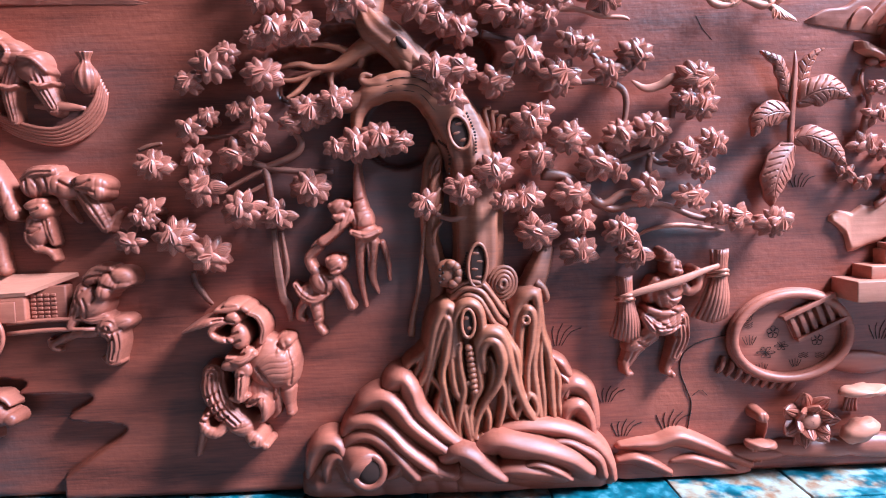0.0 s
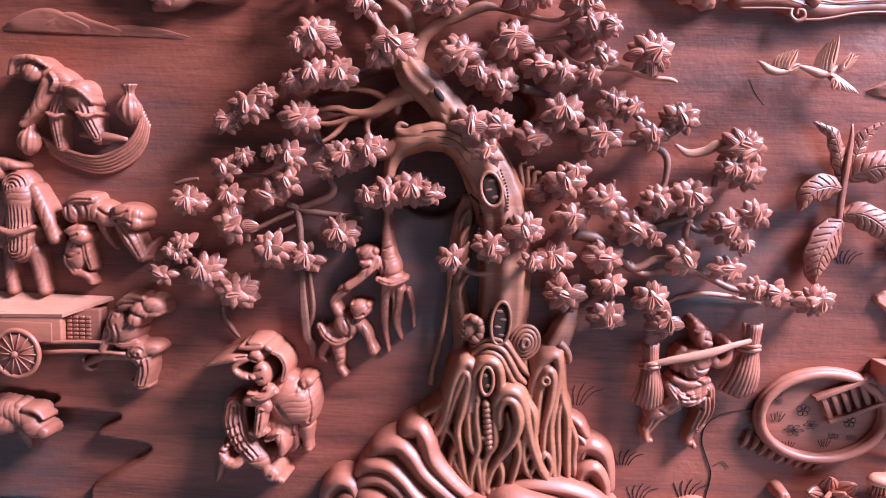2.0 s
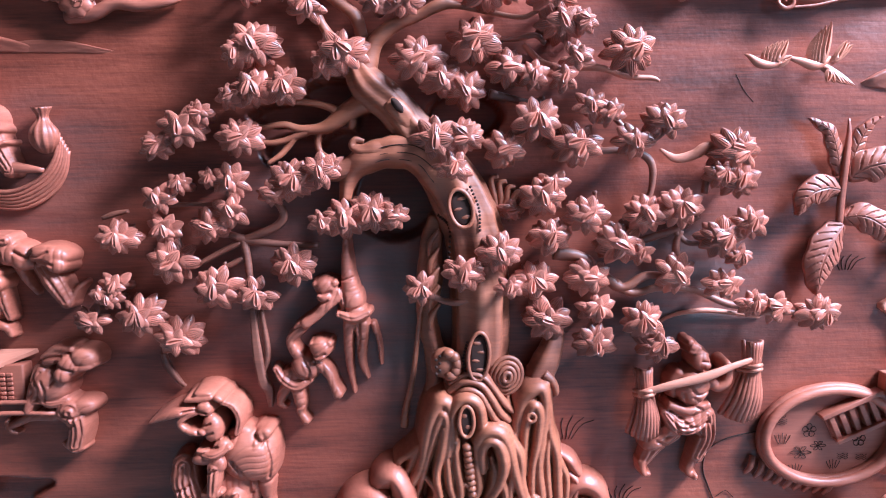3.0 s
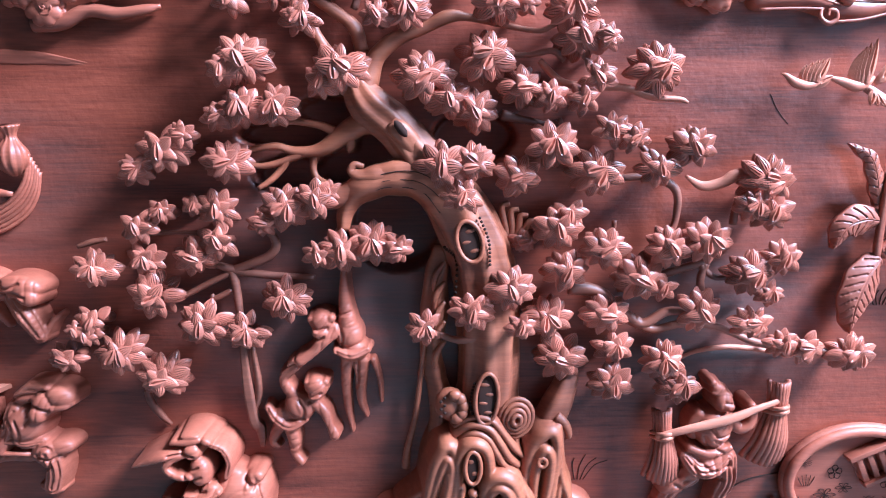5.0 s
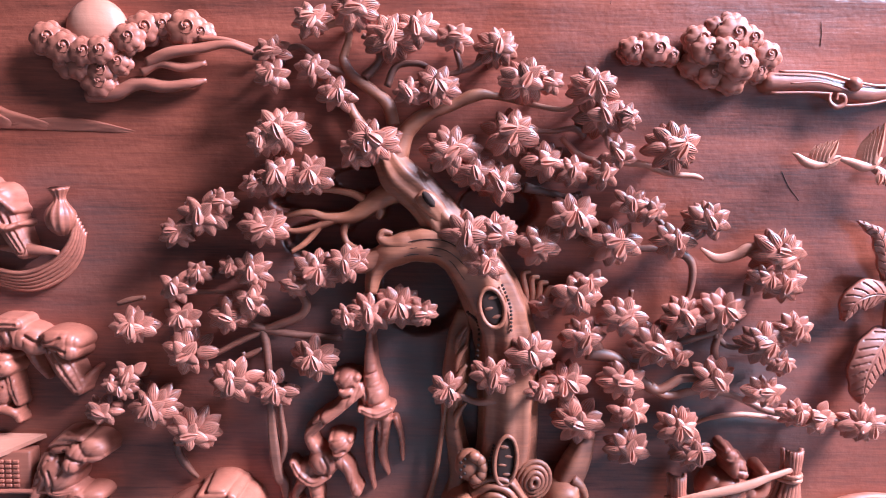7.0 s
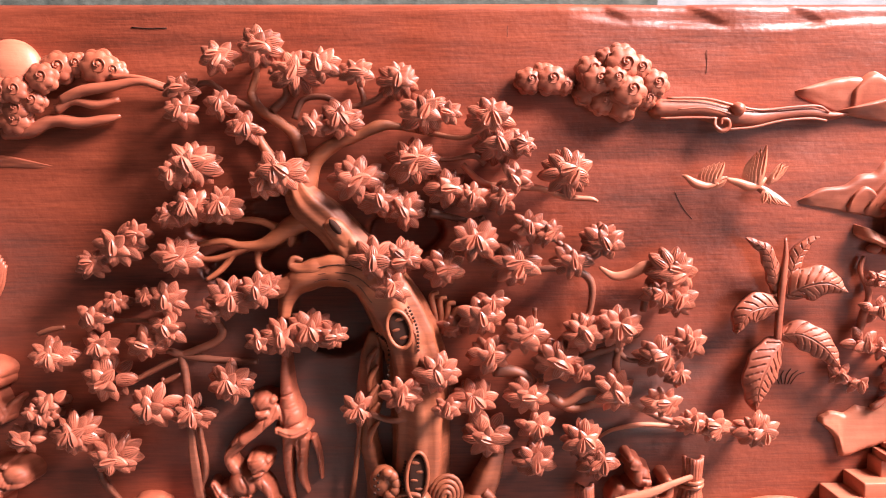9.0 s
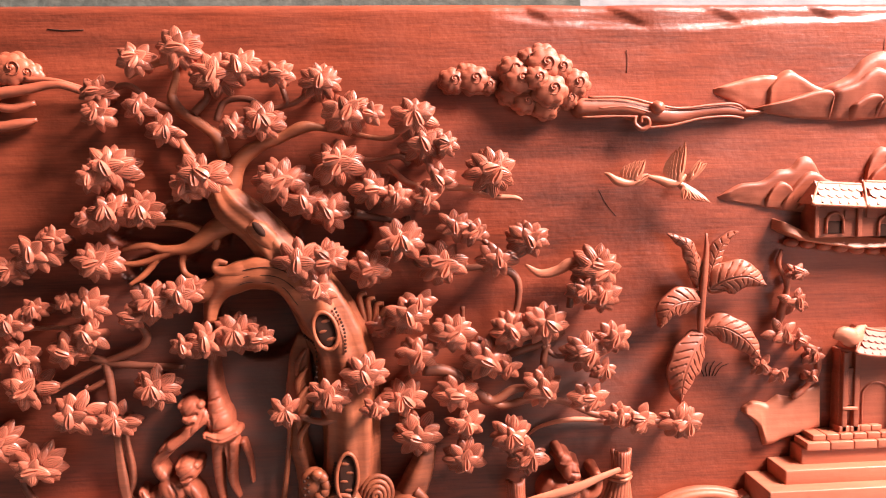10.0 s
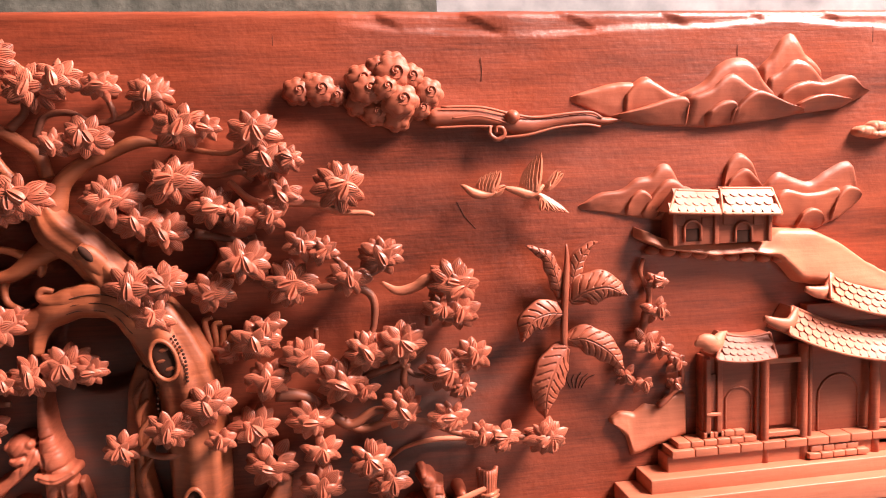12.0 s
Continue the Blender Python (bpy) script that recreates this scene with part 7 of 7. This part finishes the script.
def plate(name, owner, top, bottom, proud, mat):
    """A flat-faced slab with a wavy outline and rounded edges; top and bottom are its outlines, left to right."""
    x0, x1 = max(top[0][0], bottom[0][0]), min(top[-1][0], bottom[-1][0])
    bm, grid, n, m = bmesh.new(), [], 70, 16
    for i in range(n + 1):
        x = x0 + (x1 - x0) * i / n
        zt = float(np.interp(x, [q[0] for q in top], [q[1] for q in top])) + 0.0015 * noise.noise(Vector((x * 70, 1, 0)))
        zb = float(np.interp(x, [q[0] for q in bottom], [q[1] for q in bottom])) + 0.0025 * noise.noise(Vector((x * 60, 5, 0)))
        col = []
        for k in range(m + 1):
            v = k / m
            e = min(1.0, v / 0.18, (1 - v) / 0.10, i / 3, (n - i) / 3)
            col.append(bm.verts.new((x, 0.002 - proud * math.sqrt(max(0.0, 1 - (1 - e) ** 2)) * (1.1 - 0.35 * v) - 0.002 * noise.noise(Vector((x * 25, 0, v * 2))), zb + (zt - zb) * v)))
        grid.append(col)
    for A, B in zip(grid, grid[1:]):
        for k in range(m):
            bm.faces.new((A[k], B[k], B[k + 1], A[k + 1]))
    return part(name, bm, mat, owner)


plate("ledge_top", ledge, [(0.6639, 0.6945), (0.7017, 0.6767), (0.7657, 0.6670), (0.8549, 0.6625), (0.8813, 0.6824), (0.9378, 0.6813), (0.9793, 0.6627), (1.0265, 0.6284), (1.0743, 0.6019)],
      [(0.6638, 0.6786), (0.6974, 0.6610), (0.7831, 0.6459), (0.8444, 0.6483), (0.8846, 0.6362), (0.9168, 0.5986), (0.9534, 0.5905), (1.0279, 0.5791), (1.0753, 0.5719)], 0.030, LIT_PALE)
for i in range(9):
    bm = bmesh.new()
    ball(bm, np.interp(i, [0, 8], [0.6889, 0.8890]), np.interp(i, [0, 4, 8], [0.6582, 0.6451, 0.6360]), -0.01, 0.011, 0.007, 0.009)
    part("ledge_scallop", bm, CARVED, ledge)


def scale_roof(owner, corners, nrow, ncol, mat, y0, y1, sag=0.0):
    """Overlapping scale tiles on a slope; corners: eave left, eave right, ridge right, ridge left (x, z)."""
    el, er, rr, rl = [np.array(c, float) for c in corners]
    wid = np.linalg.norm(er - el) / ncol
    high = np.linalg.norm((rl + rr) / 2 - (el + er) / 2) / nrow

    def spot(u, v):
        """A place on the slope: u along the eave, v up to the ridge."""
        p = (el + (er - el) * u) * (1 - v) + (rl + (rr - rl) * u) * v
        return p - np.array((0, sag * 4 * u * (1 - u)))

    bm, n = bmesh.new(), 16
    cols_ = []
    for i in range(n + 1):
        lo, hi = spot(i / n, 0), spot(i / n, 1)
        cols_.append([bm.verts.new((lo[0], 0.0, lo[1])), bm.verts.new((lo[0], y0, lo[1])), bm.verts.new((hi[0], y1, hi[1])), bm.verts.new((hi[0], 0.0, hi[1]))])
    for A, B in zip(cols_, cols_[1:]):
        for k in range(3):
            bm.faces.new((A[k], B[k], B[k + 1], A[k + 1]))
    bm.faces.new(cols_[0])
    bm.faces.new(cols_[-1][::-1])
    roof = part("roof", bm, mat, owner, smooth=False)
    t = bmesh.new()
    n = 7
    prof = [(-0.5, 0.95), (-0.5, 0.35)] + [(-0.5 * math.cos(math.pi * k / n), 0.35 - 0.5 * math.sin(math.pi * k / n)) for k in range(1, n)] + [(0.5, 0.35), (0.5, 0.95)]
    fr = [t.verts.new((u * wid * 0.97, -0.0022 - 0.0022 * (1.15 - v) + v * (y1 - y0) / nrow, v * high)) for u, v in prof]
    bk = [t.verts.new((u * wid * 0.97, 0.001 + v * (y1 - y0) / nrow, v * high)) for u, v in prof]
    t.faces.new(fr)
    for i in range(len(fr)):
        t.faces.new((fr[i], bk[i], bk[(i + 1) % len(fr)], fr[(i + 1) % len(fr)]))
    me = mesh_only("roof_tile", t, mat)
    for j in range(nrow):
        s = (j + 0.25) / nrow
        cols = ncol - (j % 2)
        for i in range(cols):
            u = (i + 0.5 + 0.5 * (j % 2)) / ncol
            p, ahead, behind = spot(u, s), spot(u + 0.02, s), spot(u - 0.02, s)
            lean = math.atan2(ahead[1] - behind[1], ahead[0] - behind[0])
            ob = new("roof_tile", me)
            ob.matrix_world = Matrix.Translation((p[0], y0 + (y1 - y0) * s - 0.001, p[1])) @ Matrix.Rotation(-lean, 4, "Y")
            ob.parent = roof
    for a, b, ya, yb in (((0, 0), (1, 0), y0, y0), ((0, 1), (1, 1), y1, y1), ((0, 0), (0, 1), y0, y1), ((1, 0), (1, 1), y0, y1)):
        bm = bmesh.new()
        rows = []
        for k in range(7):
            p = spot(a[0] + (b[0] - a[0]) * k / 6, a[1] + (b[1] - a[1]) * k / 6)
            rows.append((p[0], p[1], 0.0024, ya + (yb - ya) * k / 6 - 0.003))
        tube(bm, rows, 8, 3)
        part("roof_edge", bm, mat, roof)


def box_part(name, owner, x0, x1, z0, z1, y0, y1=0.0, mat=None, bev=0.0012):
    bm = bmesh.new()
    slab(bm, min(x0, x1), max(x0, x1), y0, y1, min(z0, z1), max(z0, z1), bev)
    return part(name, bm, mat or CARVED, owner)


def arch_part(name, owner, x, z0, w, h, y, thick=0.0022, mat=None):
    bm = bmesh.new()
    pts = [(x - w, z0)] + [(x - w * math.cos(math.pi * k / 8), z0 + h - w + w * math.sin(math.pi * k / 8)) for k in range(9)] + [(x + w, z0)]
    tube(bm, [(a, b, thick, y) for a, b in pts], 8, 2)
    return part(name, bm, mat or CARVED, owner)


house = thing("house_carving", "small carved wooden house with a scale-tiled roof coloured pale as if lit", "house")
hx0, hx1 = 0.7076, 0.8599
box_part("house_wall", house, hx0, hx1, 0.6662, 0.7145, -0.034)
box_part("corner_post", house, 0.7708, 0.7777, 0.6662, 0.7145, -0.0385, -0.03)
for px in (hx0 + 0.003, hx1 - 0.003):
    box_part("corner_post", house, px - 0.003, px + 0.003, 0.6662, 0.7145, -0.0385, -0.03)
for x, z in ((0.7382, 0.6717), (0.8161, 0.6661)):
    arch_part("arched_doorway", house, x, z, 0.0125, 0.03, -0.0365)
    # near-black block paints the shade inside the arch
    box_part("door_leaf", house, x - 0.011, x + 0.011, z, z + 0.018, -0.0352, -0.03, mat=CUT_SHADE)
for x, z in ((0.7187, 0.7030), (0.7605, 0.6995), (0.7932, 0.7012), (0.8404, 0.6990)):
    box_part("window_panel", house, x - 0.008, x + 0.008, z - 0.008, z + 0.006, -0.0362, -0.03)
scale_roof(house, [(0.6976, 0.7151), (0.7759, 0.7100), (0.7844, 0.7400), (0.7187, 0.7443)], 3, 6, LIT_PALE, -0.044, -0.022)
scale_roof(house, [(0.7776, 0.7099), (0.8685, 0.7058), (0.8662, 0.7416), (0.7861, 0.7447)], 3, 6, LIT_PALE, -0.045, -0.022)

rockslab = thing("rock_slab_carving", "carved wooden rock beside the pavilion steps, coloured pale as if lit", "rock")
plate("rock_top", rockslab, [(0.6242, 0.4113), (0.6380, 0.4217), (0.6619, 0.4179), (0.6792, 0.4297), (0.7007, 0.4253), (0.7138, 0.4409), (0.7444, 0.4425)], [(0.6242, 0.4046), (0.6411, 0.3930), (0.6504, 0.3803), (0.6579, 0.3492), (0.6787, 0.3564), (0.7049, 0.3649), (0.7444, 0.3755)], 0.013, LIT_PALE)
pav = thing("pavilion_carving", "carved wooden pavilion with tiled roofs, posts and stone steps", "pavilion")
PXR = 1.16
for i, (x, zt, zb, y) in enumerate([(0.7005, 0.3570, 0.3310, -0.034), (0.6657, 0.3328, 0.3084, -0.054), (0.6311, 0.3119, 0.2787, -0.076)]):
    box_part("step", pav, x, PXR, zb, zt, y, 0.0, LIT_PALE, 0.002)
x = 0.7049
zb = 0.3579
for i in range(12):
    box_part("step_brick", pav, x + i * 0.036, x + i * 0.036 + 0.0345, zb - 0.003, zb + 0.009, -0.0405, -0.004, LIT_PALE, 0.001)
for i in range(6):
    box_part("step_brick", pav, x + 0.012 + i * 0.021, x + 0.0315 + i * 0.021, zb + 0.0095, zb + 0.018, -0.034, -0.003, LIT_PALE, 0.001)
for i in range(4):
    box_part("step_brick", pav, x + 0.056 + i * 0.0165, x + 0.0715 + i * 0.0165, zb + 0.0185, zb + 0.027, -0.028, -0.002, LIT_PALE, 0.001)
for j in range(3):
    for i in range(5 - j):
        box_part("step_brick", pav, 0.9214 + 0.006 * j + i * 0.020, 0.9214 + 0.006 * j + 0.0188 + i * 0.020, 0.3348 + j * 0.009, 0.3348 + 0.0086 + j * 0.009, -0.044 + 0.005 * j, -0.004, LIT_PALE, 0.001)
# wing
box_part("wing_wall", pav, 0.7628, 0.8612, zb, 0.4994, -0.020)
for px in (0.7681, 0.7858, 0.8485):
    box_part("wing_post", pav, px - 0.004, px + 0.004, zb, 0.4961, -0.028, -0.015)
arch_part("wing_arch", pav, 0.8197, zb + 0.012, 0.021, 0.078, -0.0205, 0.0018)
box_part("wing_panel", pav, 0.7699, 0.7840, 0.4153, 0.4719, -0.0245, -0.018)
box_part("wing_rail", pav, 0.7646, 0.7876, 0.4093, 0.4144, -0.029, -0.018, LIT_PALE)
scale_roof(pav, [(0.7679, 0.5010), (0.8623, 0.4972), (0.8637, 0.5291), (0.7924, 0.5325)], 4, 8, CARVED, -0.046, -0.026, 0.005)
bm = bmesh.new()
tube(bm, [(0.7417, 0.5213, 0.003, -0.036), (0.7556, 0.5252, 0.012, -0.036), (0.7731, 0.5190, 0.014, -0.036), (0.7854, 0.5281, 0.009, -0.03), (0.7977, 0.5338, 0.003, -0.026)], 12, 4, flat=0.6)
part("roof_curl", bm, LIT_PALE, pav)
# main hall
box_part("hall_wall", pav, 0.8648, PXR, 0.3376, 0.5069, -0.016)
for px, w in ((0.8558, 0.0065), (0.9180, 0.0075), (0.9291, 0.004), (1.0382, 0.008), (1.0382 + 0.09, 0.008)):
    bm = bmesh.new()
    tube(bm, [(px, 0.3288, w, -0.030), (px, 0.4177, w * 0.95, -0.030), (px, 0.5103, w, -0.030)], 12, 3)
    part("column", bm, CARVED, pav)
for z in (0.4868, 0.3748):
    box_part("cross_rail", pav, 0.8594, 0.9161, z - 0.004, z + 0.004, -0.034, -0.02, LIT_PALE)
box_part("bay_panel", pav, 0.8667, 0.9069, 0.3835, 0.4783, -0.019, -0.012)
arch_part("hall_arch", pav, 0.9870, 0.3389, 0.034, 0.115, -0.0165, 0.002)
for z in (0.3748, 0.3486):
    box_part("cross_rail", pav, 1.0440, PXR, z - 0.004, z + 0.004, -0.034, -0.02, LIT_PALE)
scale_roof(pav, [(0.8772, 0.5315), (PXR, 0.4807), (PXR, 0.5209), (0.8992, 0.5662)], 4, 20, LIT_PALE, -0.054, -0.026, 0.022)
bm = bmesh.new()
tube(bm, [(0.8454, 0.5555, 0.004, -0.044), (0.8680, 0.5456, 0.009, -0.046), (0.8860, 0.5444, 0.010, -0.044), (0.9038, 0.5634, 0.004, -0.034)], 12, 4, flat=0.6)
part("roof_curl", bm, LIT_PALE, pav)
box_part("upper_wall", pav, 0.9313, PXR, 0.5352, 0.5651, -0.018)
scale_roof(pav, [(0.9464, 0.5775), (PXR, 0.5451), (PXR, 0.5796), (0.9621, 0.6152)], 4, 14, LIT_PALE, -0.048, -0.022, 0.016)
bm = bmesh.new()
tube(bm, [(0.9151, 0.5929, 0.004, -0.036), (0.9352, 0.5866, 0.009, -0.038), (0.9517, 0.5881, 0.009, -0.036), (0.9640, 0.6117, 0.004, -0.028)], 12, 4, flat=0.6)
part("roof_curl", bm, LIT_PALE, pav)
x, z = 1.0300, 0.8203
figure("cloud_wisp_carving", "small carved wooden cloud wisp", "cloud", [(x, z, 18, 8, 10, 0), (x + 0.02, z + 0.006, 16, 9, 10, 0)], [[(x - 0.014, z, 3, 10), (x + 0.02, z - 0.006, 5, 14), (x + 0.05, z, 4, 10)]], mat=LIT_PALE)

# cracks and knife marks in the panel's face
marks = thing("knife_mark", "thin dark knife cuts and a split in the wood", "marks")
for x, z, dx, dz in [(0.1694, 0.9630, 0.0, 0.008), (0.4467, 0.9206, 0.001, 0.016), (0.8266, 0.9415, 0.0, 0.008), (1.0447, 0.9638, 0.0, 0.012)]:
    incise(marks, [(x, z - dz), (x + dx, z), (x, z + dz)], 0.0005, 0.0002)
incise(marks, [(-0.3417, 0.9692), (-0.3206, 0.9675), (-0.2950, 0.9679)], 0.0012, -0.0002)

# ---- painted floor tiles under the panel ----
tiles = tagged(new("tile_floor"), "worn turquoise and cream painted floor tiles", "floor", kind="structure")
bm = bmesh.new()
slab(bm, -0.0985, 0.0985, -0.0985, 0.0985, -0.016, 0.0, 0.002)
me = mesh_only("floor_tile", bm, TILE)
g = random.Random(4)
for i in range(-8, 10):
    for j in range(10):
        ob = new("floor_tile", me)
        ob.location = (0.05 + i * 0.2, 0.0 - j * 0.2, -0.0185 - g.uniform(0, 0.002))
        ob.rotation_euler = (g.uniform(-0.004, 0.004), g.uniform(-0.004, 0.004), 0)
        ob.parent = tiles
